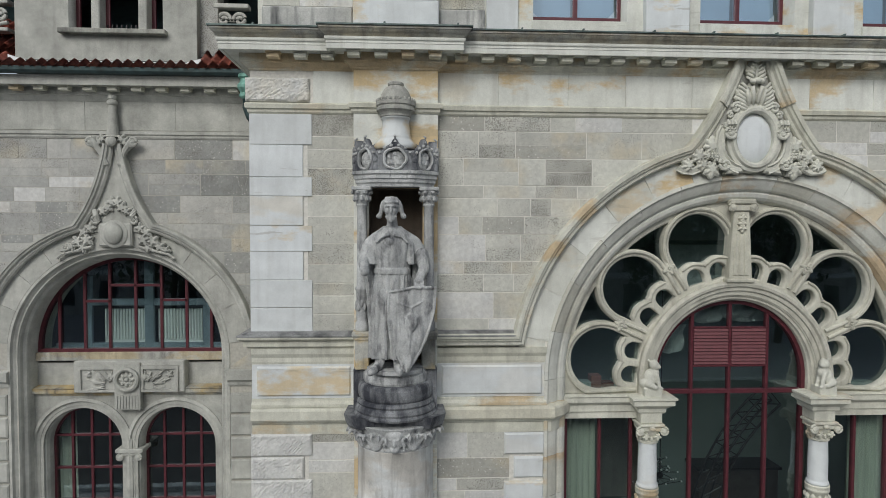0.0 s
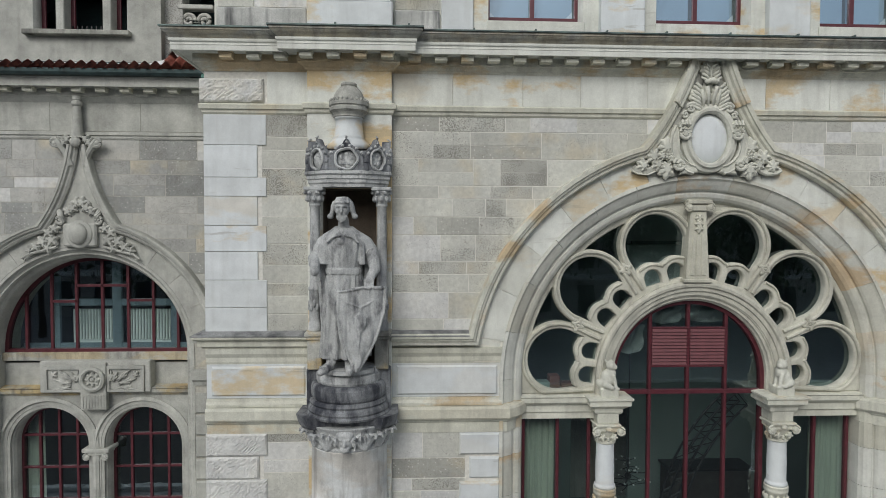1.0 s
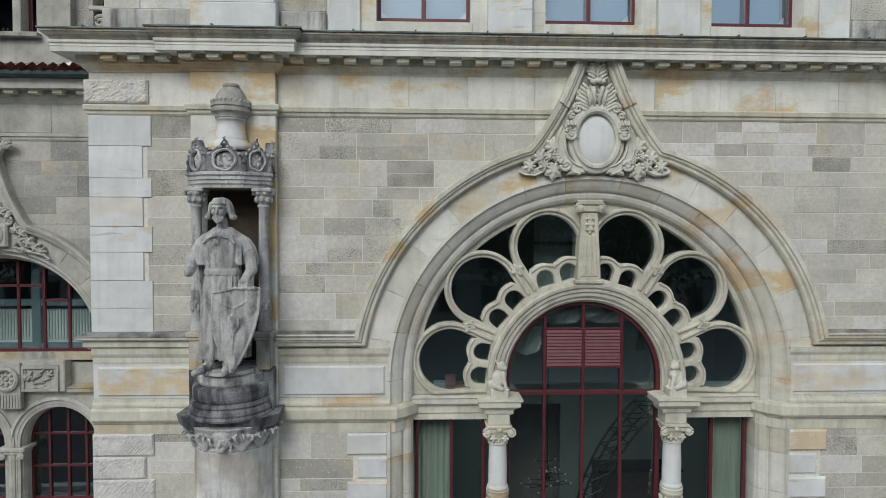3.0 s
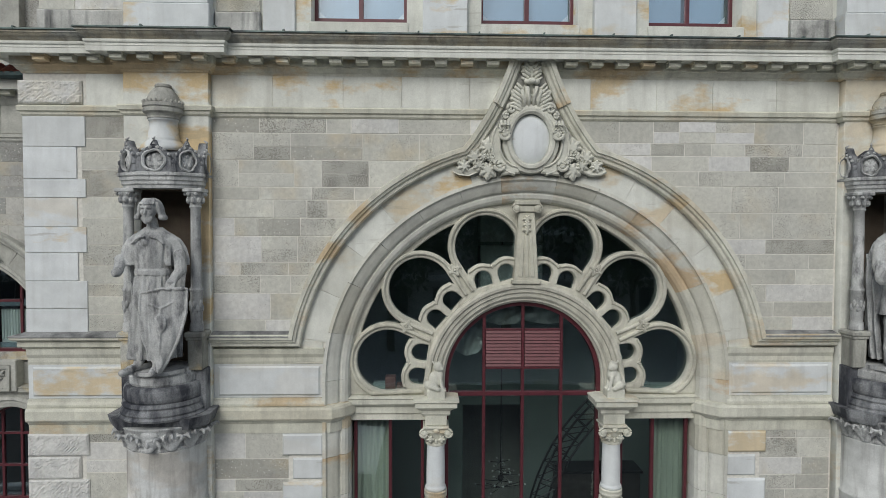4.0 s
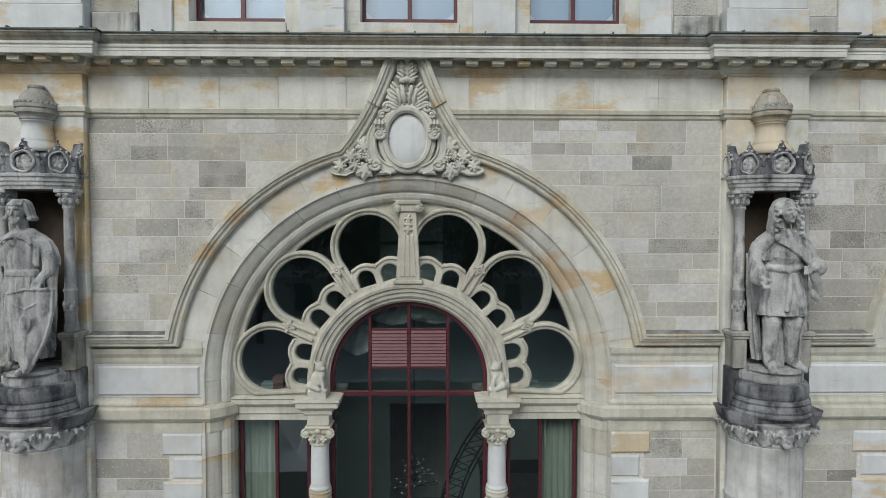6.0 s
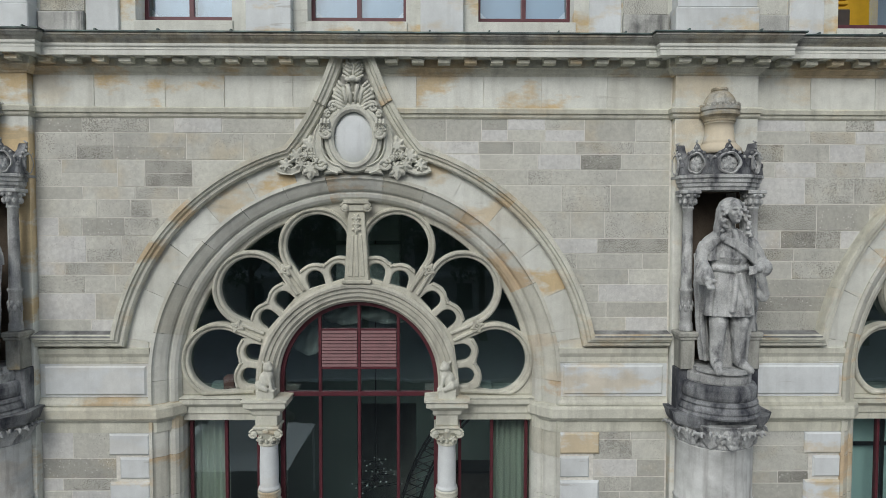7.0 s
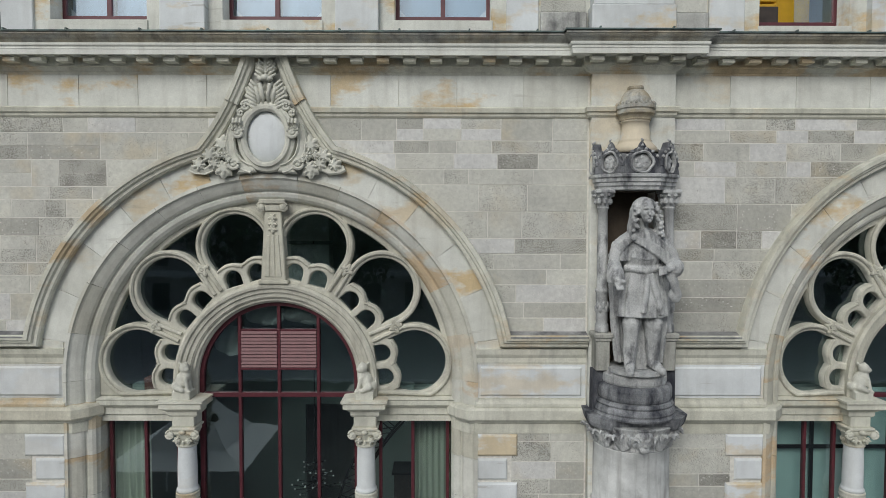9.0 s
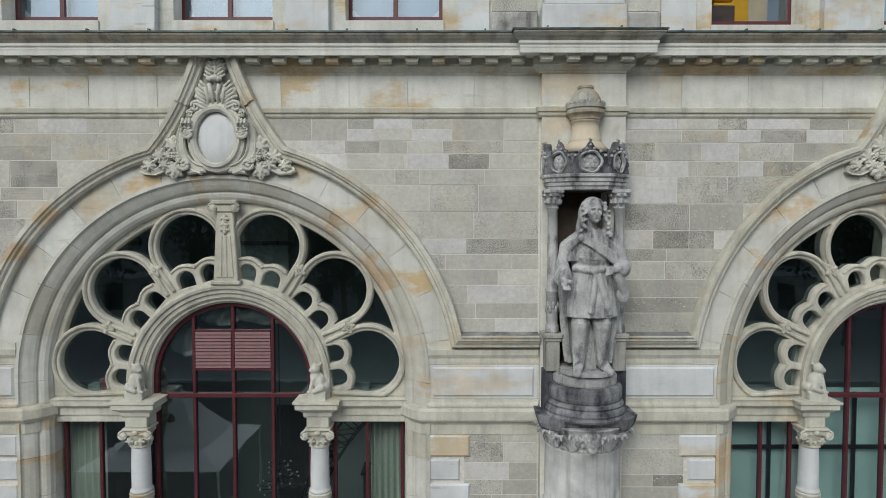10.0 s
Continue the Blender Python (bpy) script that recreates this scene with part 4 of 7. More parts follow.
        run_face(bm, [(-0.05, -0.05), (-0.05, -0.105), (-0.03, -0.12), (0.03, -0.10), (0.05, -0.115), (0.05, -0.05)], [(s * x, z) for x, z in ((0.70, 10.10), (0.80, 9.99), (0.92, 9.94), (1.05, 9.95), (1.13, 9.99))])
        part("ribbon", bm, M_CARVE, w)


def column(name, label):
    c = empty(name, label, "column", group="window columns")
    bm = bmesh.new()
    lathe(bm, [(0.165, 5.02), (0.165, 5.06), (0.15, 5.075), (0.145, 5.10), (0.145, 5.4), (0.135, 5.72), (0.135, 5.74)], 0, 0, 28)
    part("shaft", bm, M_WHITE, c, smooth=True)
    bm = bmesh.new()
    lathe(bm, [(0.15, 3.6), (0.15, 4.9), (0.175, 4.915), (0.18, 4.95), (0.165, 4.975), (0.18, 4.99), (0.175, 5.02)], 0, 0, 28)
    for k in range(10):
        a = 2 * math.pi * k / 10
        blob(bm, 0.155 * math.cos(a), 0.155 * math.sin(a), 4.82, 0.045, 0.045, 0.06, 1)
        blob(bm, 0.155 * math.cos(a + 0.3), 0.155 * math.sin(a + 0.3), 4.7, 0.04, 0.04, 0.05, 1)
    part("carved_drum", bm, M_TRIM, c, smooth=True)
    bm = bmesh.new()
    lathe(bm, [(0.135, 5.73), (0.16, 5.745), (0.16, 5.775), (0.14, 5.79), (0.15, 5.86), (0.18, 5.93), (0.2, 5.96)], 0, 0, 24)
    box(bm, -0.2, 0.2, -0.2, 0.2, 6.015, 6.06, 0.012)
    box(bm, -0.17, 0.17, -0.17, 0.17, 5.93, 6.02, 0.02)
    for s in (-1, 1):
        leaf(bm, s * 0.09, -0.17, 5.87, 0.06, 270, 5, 0.03)
    for k in range(12):
        a = 2 * math.pi * k / 12
        blob(bm, 0.155 * math.cos(a), 0.155 * math.sin(a), 5.82, 0.03, 0.03, 0.045, 1)
    blob(bm, 0, -0.19, 5.99, 0.05, 0.04, 0.04, 2)
    cap = part("capital", bm, M_TRIM, c)
    for s in (-1, 1):
        bm = bmesh.new()
        tube(bm, spiral(s * 0.185, -0.19, 5.95, 0.07, 1.6, s), 0.02)
        blob(bm, s * 0.185, -0.17, 5.95, 0.06, 0.05, 0.06, 2)
        part("volute", bm, M_TRIM, cap)
    return c


window_1 = great_window()
window_2 = copy_thing(window_1, pose(RIGHT_CX, 0, 0))
window_2.name = "window_2"
window_2.scale = (RIGHT_SX, 1, 1)
for o in list(window_2.children):
    if o.name.startswith("louvre_slat") or (o.name.startswith("transom") and min(v.co.z for v in o.data.vertices) > 6.7):
        bpy.data.objects.remove(o)
window_2["label"] = "second great arched window with the same stone tracery"
col_a = column("column", "slender round window column with scrolled capital")
col_a.location = (-1.39, 0.27, 0)
for x in (1.39, RIGHT_CX - RIGHT_SX * 1.39, RIGHT_CX + RIGHT_SX * 1.39):
    copy_thing(col_a, pose(x, 0.27, 0))


# ---- windows of the upper storey ----
# base colour that stands in for pale sky reflected in the upper panes
M_UPSKY = plain("grey_blue_blind", (0.38, 0.49, 0.58), 0.8, vary=0.06, scale=1.5)
for i, (a, b) in enumerate(UP_WINDOWS):
    w = empty("window_%d" % (i + 3), "oblong upper window with oxblood frame and two lights" if i != 3 else "oblong upper window with one light standing open", "window", kind="structure")
    y = 0.46
    zb = 12.215 if a < 5 else 12.15
    bm = sheet(rect(a, b, zb, 14.4), [rect(a + 0.055, (a + b) / 2 - 0.035, zb + 0.155, 14.35), rect((a + b) / 2 + 0.035, b - 0.055, zb + 0.155, 14.35)] if i != 3 else [rect(a + 0.055, b - 0.055, zb + 0.155, 14.35)], y, y + 0.07, 0.006)
    part("window_frame", bm, M_RED, w)
    for k in range(2):
        if i == 3 and k == 0:
            continue
        x0, x1 = (a + 0.05, (a + b) / 2 - 0.03) if k == 0 else ((a + b) / 2 + 0.03, b - 0.05)
        bm = bmesh.new()
        box(bm, x0, x1, y + 0.03, y + 0.036, zb + 0.05, 14.36)
        o = part("pane", bm, M_GLASSUP, w)
        o.visible_shadow = False
        # inner white casement corners
        bm = bmesh.new()
        box(bm, x0 - 0.005, x1 + 0.005, y + 0.08, y + 0.12, zb + 0.03, zb + 0.07)
        s = x0 if k == 0 else x1
        part("inner_casement", bm, M_FRAMEWHITE, w)
        if i == 3:
            continue
        # added sheet behind the pane, painted as its sky reflection
        bm = bmesh.new()
        box(bm, x0, x1, y + 0.19, y + 0.2, zb + 0.03, 14.36)
        part("blind", bm, M_UPSKY, w, "pale grey-blue blind")
        # white triangle added low in the outer corner of the painted sky
        bm = bmesh.new()
        d = 1 if k == 0 else -1
        vs = [bm.verts.new((px, py, pz)) for py in (y + 0.15, y + 0.165) for px, pz in ((s, zb + 0.17), (s + d * 0.14, zb + 0.17), (s, zb + 0.31))]
        grid_faces(bm, [vs[:3], vs[3:]], True)
        part("blind_corner", bm, M_RADIATOR, w, "white turned corner of the blind")
    bm = bmesh.new()
    box(bm, a - 0.02, b + 0.02, 0.13, 0.47, 11.95, zb - 0.005, 0.006)
    part("window_sill", bm, M_SMOOTH, w)
piers = empty("window_piers", "white stone piers between the upper windows", "pier", kind="structure")
for x0, x1 in ((-1.61, -0.94), (0.98, 1.62), (-4.0, -3.52), (3.52, 4.0), (6.55, 7.08), (8.93, 9.62)):
    wide = x1 - x0 > 0.55
    bm = bmesh.new()
    hexa(bm, rect(x0, x1, 11.9, 15.4), 0.03 if wide else 0.11, 0.2, 0.01)
    part("pier", bm, M_WHITE, piers)
up_pil = empty("upper_pilaster", "broad upper pilaster with black-stained foot", "pilaster", group="upper pilasters", kind="structure")
bm = bmesh.new()
hexa(bm, rect(-0.59, 0.59, 12.38, 15.4), -0.08, 0.2, 0.01)
part("shaft", bm, M_WHITE, up_pil)
bm = bmesh.new()
hexa(bm, rect(-0.62, 0.62, 11.9, 12.375), -0.10, 0.2, 0.015)
part("foot", bm, M_WHITE, up_pil)
up_pil.location = (-BAY, 0, 0)
copy_thing(up_pil, pose(BAY + 0.03, 0, 0))
M_STAINED = stone("black_stained_stone", (0.55, 0.53, 0.47), (0.6, 0.58, 0.52), None, grit=0.2, streak=0.95, dirt=(0.045, 0.047, 0.05), dirt_amount=0.2, bump=0.3)
base_course = empty("upper_base_course", "soot-stained base course above the cornice", "base course", kind="structure")
for a, b in ((-7.3, -5.98), (-4.70, -4.03), (4.03, 4.72), (6.0, 6.53)):
    bm = bmesh.new()
    hexa(bm, rect(a, b, 11.9, 12.32), 0.07, 0.2, 0.02)
    part("base_block", bm, M_STAINED, base_course)
    courses(base_course, 12.33, 15.2, lambda z, a=a: a, lambda z, b=b: b, 0.14, M_ASHLAR, heights=(0.4, 0.5), lengths=(0.5, 0.9))


# ---- statue niches ----
def prism(bm, pts, z0, z1, k0=1.0, k1=1.0, c=(0, 0)):
    a = [bm.verts.new((c[0] + (x - c[0]) * k0, c[1] + (y - c[1]) * k0, z0)) for x, y in pts]
    b = [bm.verts.new((c[0] + (x - c[0]) * k1, c[1] + (y - c[1]) * k1, z1)) for x, y in pts]
    grid_faces(bm, [a, b], True)


OCT = [(-0.53, 0.0), (-0.53, -0.30), (-0.25, -0.50), (0.25, -0.50), (0.53, -0.30), (0.53, 0.0)]


def gablet():
    """One ogee gablet of the canopy with its round sunk medallion, facing -y about the origin."""
    bm = bmesh.new()
    half = [(0.245, 0.0), (0.25, 0.10), (0.235, 0.2), (0.19, 0.29), (0.12, 0.36), (0.06, 0.40), (0.035, 0.45), (0.0, 0.49)]
    outline = half + [(-x, z) for x, z in half[::-1][1:]]
    hole = []
    for i in range(30):
        a = 2 * math.pi * i / 30
        r = 0.145 + 0.016 * abs(math.cos(2.5 * a))
        hole.append((r * math.cos(a), 0.175 + r * math.sin(a)))
    g = sheet(outline, [hole], -0.06, 0.06, 0.012)
    ring = bmesh.new()
    run_face(ring, [(-0.018, -0.03), (-0.018, -0.075), (0.0, -0.09), (0.018, -0.075), (0.018, -0.03)], hole, True)
    for i in range(6):
        a = math.pi * (0.15 + 0.7 * i / 5)
        blob(ring, 0.235 * math.cos(a), -0.06, 0.175 + 0.2 * math.sin(a), 0.028, 0.03, 0.028, 1)
    tube(ring, [(0, -0.05, 0.42), (0, -0.06, 0.50), (0, -0.02, 0.53)], 0.03, 6, 0.012)
    back = bmesh.new()
    blob(back, 0, 0.0, 0.175, 0.15, 0.045, 0.15, 2)
    for k in range(5):
        blob(back, 0.07 * math.cos(k * 1.256 + 0.3), -0.03, 0.175 + 0.07 * math.sin(k * 1.256 + 0.3), 0.045, 0.025, 0.045, 1)
    return g, ring, back


def niche(cx, drum_extra):
    n = empty("statue_niche", "carved niche with soot-dark canopy, round pedestal and small columns", "niche", group="statue niches", kind="structure")
    part("pilaster", sheet(rect(-0.61, 0.61, 3.0, 11.37), [rect(-0.39, 0.39, 7.05, 9.66)], -P, 0.02, 0.006), M_SMOOTH, n)
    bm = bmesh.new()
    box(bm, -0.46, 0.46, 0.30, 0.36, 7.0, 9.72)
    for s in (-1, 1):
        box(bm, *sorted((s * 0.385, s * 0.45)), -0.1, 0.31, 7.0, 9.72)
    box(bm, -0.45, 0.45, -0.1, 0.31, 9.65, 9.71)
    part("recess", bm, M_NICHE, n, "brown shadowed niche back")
    for s in (-1, 1):
        x, y = s * 0.475, -0.31
        bm = bmesh.new()
        box(bm, x - 0.10, x + 0.10, y - 0.1, -0.1, 7.06, 7.52, 0.012)
        box(bm, x - 0.14, x + 0.14, y - 0.14, -0.1, 7.53, 7.61, 0.02)
        box(bm, x - 0.12, x + 0.12, y - 0.12, -0.1, 7.49, 7.54, 0.01)
        part("plinth", bm, M_CORNICE, n)
        bm = bmesh.new()
        lathe(bm, [(0.095, 7.61), (0.1, 7.63), (0.095, 7.72), (0.08, 7.75), (0.085, 7.78), (0.085, 8.18), (0.10, 8.20), (0.10, 8.23), (0.078, 8.25), (0.072, 9.0), (0.068, 9.38), (0.085, 9.40), (0.085, 9.42)], x, y, 18)
        for k in range(7):
            a = -math.pi * k / 6
            blob(bm, x + 0.08 * math.cos(a), y + 0.08 * math.sin(a), 7.95 + 0.06 * (k % 2), 0.03, 0.03, 0.07, 1)
        part("colonnette", bm, M_STATUE, n, smooth=True)
        bm = bmesh.new()
        lathe(bm, [(0.075, 9.41), (0.085, 9.46), (0.11, 9.54), (0.135, 9.60), (0.135, 9.61)], x, y, 16)
        box(bm, x - 0.14, x + 0.14, y - 0.14, y + 0.14, 9.61, 9.665, 0.012)
        for k in range(8):
            a = 2 * math.pi * k / 8
            blob(bm, x + 0.105 * math.cos(a), y + 0.105 * math.sin(a), 9.50, 0.035, 0.035, 0.055, 1)
            blob(bm, x + 0.135 * math.cos(a + 0.39), y + 0.135 * math.sin(a + 0.39), 9.585, 0.032, 0.032, 0.03, 1)
        part("leaf_capital", bm, M_STATUE, n)
    # canopy
    bm = bmesh.new()
    path = OCT
    run_plan(bm, [(-0.04, 9.66), (0.015, 9.66), (0.02, 9.70), (0.04, 9.72), (0.04, 9.765), (0.06, 9.775), (0.06, 9.82), (0.085, 9.84), (0.085, 9.875), (0.03, 9.90), (-0.04, 9.91)], path)
    prism(bm, OCT, 9.662, 9.905)
    part("canopy_slab", bm, M_STATUE, n, "streaked grey octagonal slab")
    bm = bmesh.new()
    prism(bm, OCT, 9.9, 10.14, 1.0, 0.98, (0, 0))
    prism(bm, OCT, 10.14, 10.30, 0.96, 0.55, (0, -0.05))
    part("canopy_roof", bm, M_DARK, n)
    for (x0, y0), (x1, y1) in zip(OCT, OCT[1:]):
        w = math.hypot(x1 - x0, y1 - y0)
        a = math.atan2(y1 - y0, x1 - x0)
        m = Matrix.Translation(((x0 + x1) / 2, (y0 + y1) / 2, 9.88)) @ Matrix.Rotation(a, 4, "Z") @ Matrix.Diagonal((min(1, w / 0.47), 1, 0.93, 1))
        g, ring, back = gablet()
        for b in (g, ring, back):
            bmesh.ops.transform(b, matrix=m, verts=b.verts)
        gp = part("gablet", g, M_DARK, n)
        part("medallion_rim", ring, M_STATUE, gp)
        part("medallion", back, M_STATUE, gp)
    bm = bmesh.new()
    for x, y in OCT[1:-1]:
        limb(bm, (x * 1.06, y * 1.06, 9.9), (x * 1.06, y * 1.06, 9.98), 0.05, 0.035, 8)
        blob(bm, x * 1.08, y * 1.08, 10.02, 0.04, 0.04, 0.05, 1)
    part("corner_knobs", bm, M_DARK, n)
    bm = bmesh.new()
    lathe(bm, [(0.33, 10.20), (0.30, 10.28), (0.25, 10.33), (0.225, 10.36), (0.232, 10.375), (0.215, 10.39), (0.195, 10.55), (0.19, 10.63), (0.205, 10.635), (0.205, 10.665)], 0, -0.22, 40)
    part("urn_neck", bm, M_WHITE, n, smooth=True)
    bm = bmesh.new()
    lathe(bm, [(0.20, 10.66), (0.22, 10.665), (0.22, 10.69), (0.235, 10.72), (0.265, 10.745), (0.275, 10.75), (0.275, 10.79), (0.262, 10.80), (0.262, 10.815), (0.28, 10.825), (0.28, 10.875), (0.25, 10.885), (0.225, 10.90), (0.225, 10.93), (0.205, 10.99), (0.17, 11.05), (0.125, 11.095), (0.105, 11.105), (0.115, 11.12), (0.115, 11.145), (0.10, 11.16), (0.0, 11.165)], 0, -0.22, 48)
    for k in range(24):
        a = 2 * math.pi * k / 24
        blob(bm, 0.268 * math.cos(a), -0.22 + 0.268 * math.sin(a), 10.895, 0.022, 0.022, 0.03, 1)
    part("urn_lid", bm, M_CORNICE, n, "domed lid stained by soot")
    # pedestal
    bm = bmesh.new()
    box(bm, -0.60, 0.60, -0.34, 0.0, 6.42, 7.06, 0.01)
    part("pedestal_body", bm, M_DARK, n)
    bm = bmesh.new()
    lathe(bm, [(0.44, 6.88), (0.46, 6.93), (0.46, 7.02), (0.44, 7.04), (0.43, 7.075), (0.0, 7.085)], 0, -0.30, 64)
    part("top_drum", bm, M_STATUE, n)
    bm = bmesh.new()
    lathe(bm, [(0.50, 6.66), (0.525, 6.70), (0.535, 6.74), (0.535, 6.84), (0.52, 6.88), (0.50, 6.90), (0.40, 6.905)], 0, -0.30, 64)
    part("middle_drum", bm, M_DARK, n)
    bm = bmesh.new()
    lathe(bm, [(0.59, 6.44), (0.60, 6.47), (0.575, 6.50), (0.585, 6.53), (0.57, 6.57), (0.545, 6.60), (0.56, 6.63), (0.545, 6.67), (0.4, 6.69)], 0, -0.30, 64)
    part("lower_drum", bm, M_DARK, n)
    bm = bmesh.new()
    AB = [(-0.70, 0.0), (-0.72, -0.50), (-0.52, -0.74), (0.52, -0.74), (0.72, -0.50), (0.70, 0.0)]
    prism(bm, AB, 6.36, 6.46, 0.97, 1.0)
    prism(bm, AB, 6.29, 6.36, 0.93, 0.97)
    part("abacus", bm, M_DARK, n)
    bm = bmesh.new()
    lathe(bm, [(0.52, 5.98), (0.545, 5.985), (0.55, 6.02), (0.53, 6.05), (0.55, 6.14), (0.60, 6.26), (0.64, 6.34)], 0, -0.22, 40)
    for k in range(7):
        a = math.pi * (1.04 + 0.92 * k / 6)
        if k == 3:
            continue
        d = Vector((math.cos(a), math.sin(a), 0))
        t = Vector((-d.y, d.x, 0))
        for side in (-2, -1, 0, 1, 2):
            q = t * side * 0.045
            p0 = Vector((0, -0.22, 6.01 + 0.02 * abs(side))) + d * 0.545 + q * 0.5
            up = 0.25 - 0.035 * abs(side)
            tube(bm, [p0, p0 + d * 0.03 + q * 0.6 + Vector((0, 0, up * 0.5)), p0 + d * 0.08 + q * 1.3 + Vector((0, 0, up * 0.9)), p0 + d * 0.125 + q * 1.9 + Vector((0, 0, up)), p0 + d * 0.135 + q * 2.1 + Vector((0, 0, up - 0.05))], 0.038, 8, 0.016)
    part("leaf_bell", melted(bm, 0.013, 1), M_STATUE, n)
    bm = bmesh.new()
    blob(bm, 0, -0.78, 6.17, 0.115, 0.09, 0.15, 3)
    blob(bm, 0, -0.80, 6.25, 0.13, 0.08, 0.08, 2)
    limb(bm, (0, -0.86, 6.20), (0, -0.88, 6.13), 0.018, 0.028)
    for s in (-1, 1):
        blob(bm, s * 0.05, -0.86, 6.20, 0.035, 0.02, 0.016, 1)
        tube(bm, [(s * 0.1, -0.78, 6.22), (s * 0.14, -0.80, 6.12), (s * 0.13, -0.8, 6.02)], 0.04, 6, 0.02)
    blob(bm, 0, -0.84, 6.06, 0.07, 0.05, 0.05, 2)
    part("mask", melted(bm, 0.014, 2), M_STATUE, n, "plain carved mask")
    bm = bmesh.new()
    lathe(bm, [(0.555, 3.0), (0.555, 5.1), (0.57, 5.12), (0.57, 5.14), (0.55, 5.16), (0.545, 5.96), (0.56, 5.985)], 0, -0.20, 44)
    part("round_shaft", bm, M_SHAFT, n, smooth=True)
    n.location = (cx, 0, 0)
    return n


M_SHAFT = stone("streaked_pale_stone", (0.66, 0.65, 0.60), (0.71, 0.70, 0.65), (0.5, 0.36, 0.2), grit=0.1, streak=0.7, dirt=(0.13, 0.12, 0.105), dirt_amount=0.12, bump=0.2)
niche_a = niche(-BAY, 0)
niche_b = copy_thing(niche_a, pose(BAY + 0.02, 0, 0))


def folds(bm, cx, cy, rows, n=72, waves=((13, 0.085, 0.3), (21, 0.05, 1.1), (5, 0.05, 2.0)), arc_from=0.0, arc_to=2 * math.pi, twist=0.25):
    """Draped cloth: rows of (z, rx, ry, fold depth), with folds that run down and deepen."""
    rings = []
    closed = arc_to - arc_from > 6.2
    for z, rx, ry, depth in rows:
        ring = []
        for i in range(n):
            a = arc_from + (arc_to - arc_from) * i / (n if closed else n - 1)
            k = 1 + depth * sum(w * math.sin(f * a + p + twist * (z - rows[0][0]) * f * 0.12) for f, w, p in waves)
            ring.append(bm.verts.new((cx + rx * k * math.cos(a), cy + ry * k * math.sin(a), z)))
        rings.append(ring)
    if closed:
        grid_faces(bm, rings, True)
    else:
        inner = [[bm.verts.new((cx + (v.co.x - cx) * 0.8, cy + (v.co.y - cy) * 0.8, v.co.z)) for v in r][::-1] for r in rings]
        grid_faces(bm, [a + b for a, b in zip(rings, inner)], True)


def face(bm, x, y, z, beard):
    """A worn, plain stone head: brow, nose, cheeks, mouth."""
    blob(bm, x, y, z + 0.02, 0.098, 0.115, 0.135, 3)
    blob(bm, x, y - 0.03, z - 0.06, 0.075, 0.08, 0.10, 3)
    limb(bm, (x, y - 0.112, z + 0.035), (x, y - 0.135, z - 0.035), 0.011, 0.018, 8)
    for s in (-1, 1):
        limb(bm, (x + s * 0.015, y - 0.11, z + 0.052), (x + s * 0.07, y - 0.088, z + 0.05), 0.012, 0.010, 8)
        blob(bm, x + s * 0.05, y - 0.078, z - 0.02, 0.035, 0.03, 0.04, 2)
    blob(bm, x, y - 0.105, z - 0.072, 0.026, 0.014, 0.014, 2)
    blob(bm, x, y - 0.095, z - 0.125, 0.03, 0.025, 0.025, 2)
    if beard:
        for k in range(5):
            a = -0.06 + 0.03 * k
            limb(bm, (x + a, y - 0.095 + abs(a) * 0.5, z - 0.095), (x + a * 0.7, y - 0.10 + abs(a) * 0.4, z - 0.165 + abs(a) * 0.5), 0.024, 0.016, 8)


def chisel(bm, dents):
    """Sinks the skin at each (x, y, z, rx, rz, depth)."""
    for x, y, z, rx, rz, depth in dents:
        for v in bm.verts:
            d = ((v.co.x - x) / rx) ** 2 + ((v.co.z - z) / rz) ** 2 + ((v.co.y - y) / 0.05) ** 2
            if d < 5 and v.co.y < y + 0.05:
                v.co.y += depth * math.exp(-d)


def face_dents(x, y, z):
    out = [(x, y - 0.115, z - 0.075, 0.024, 0.005, 0.009), (x, y - 0.115, z - 0.098, 0.018, 0.008, 0.006)]
    for s in (-1, 1):
        out += [(x + s * 0.038, y - 0.10, z + 0.026, 0.021, 0.013, 0.020), (x + s * 0.024, y - 0.115, z - 0.03, 0.010, 0.02, 0.006)]
    return out


def weather(bm, amount=0.005, scale=9, cloth=(7.2, 8.45), soft=0.008):
    """Worn skin all over, and fine upright folds in the cloth below the neck."""
    for v in bm.verts:
        p = v.co
        k = min(1.0, max(0.0, (9.06 - p.z) / 0.12))
        deep = 0.026 if cloth[0] < p.z < cloth[1] else soft
        fold = abs(noise.noise((p.x * 13, p.y * 13, p.z * 1.4))) - 0.25
        sag = noise.noise((p.x * 7, p.y * 7, p.z * 22 + p.x * 14))
        v.co += v.normal * (amount * noise.noise(p * scale) + k * (deep * fold + 0.004 * sag))


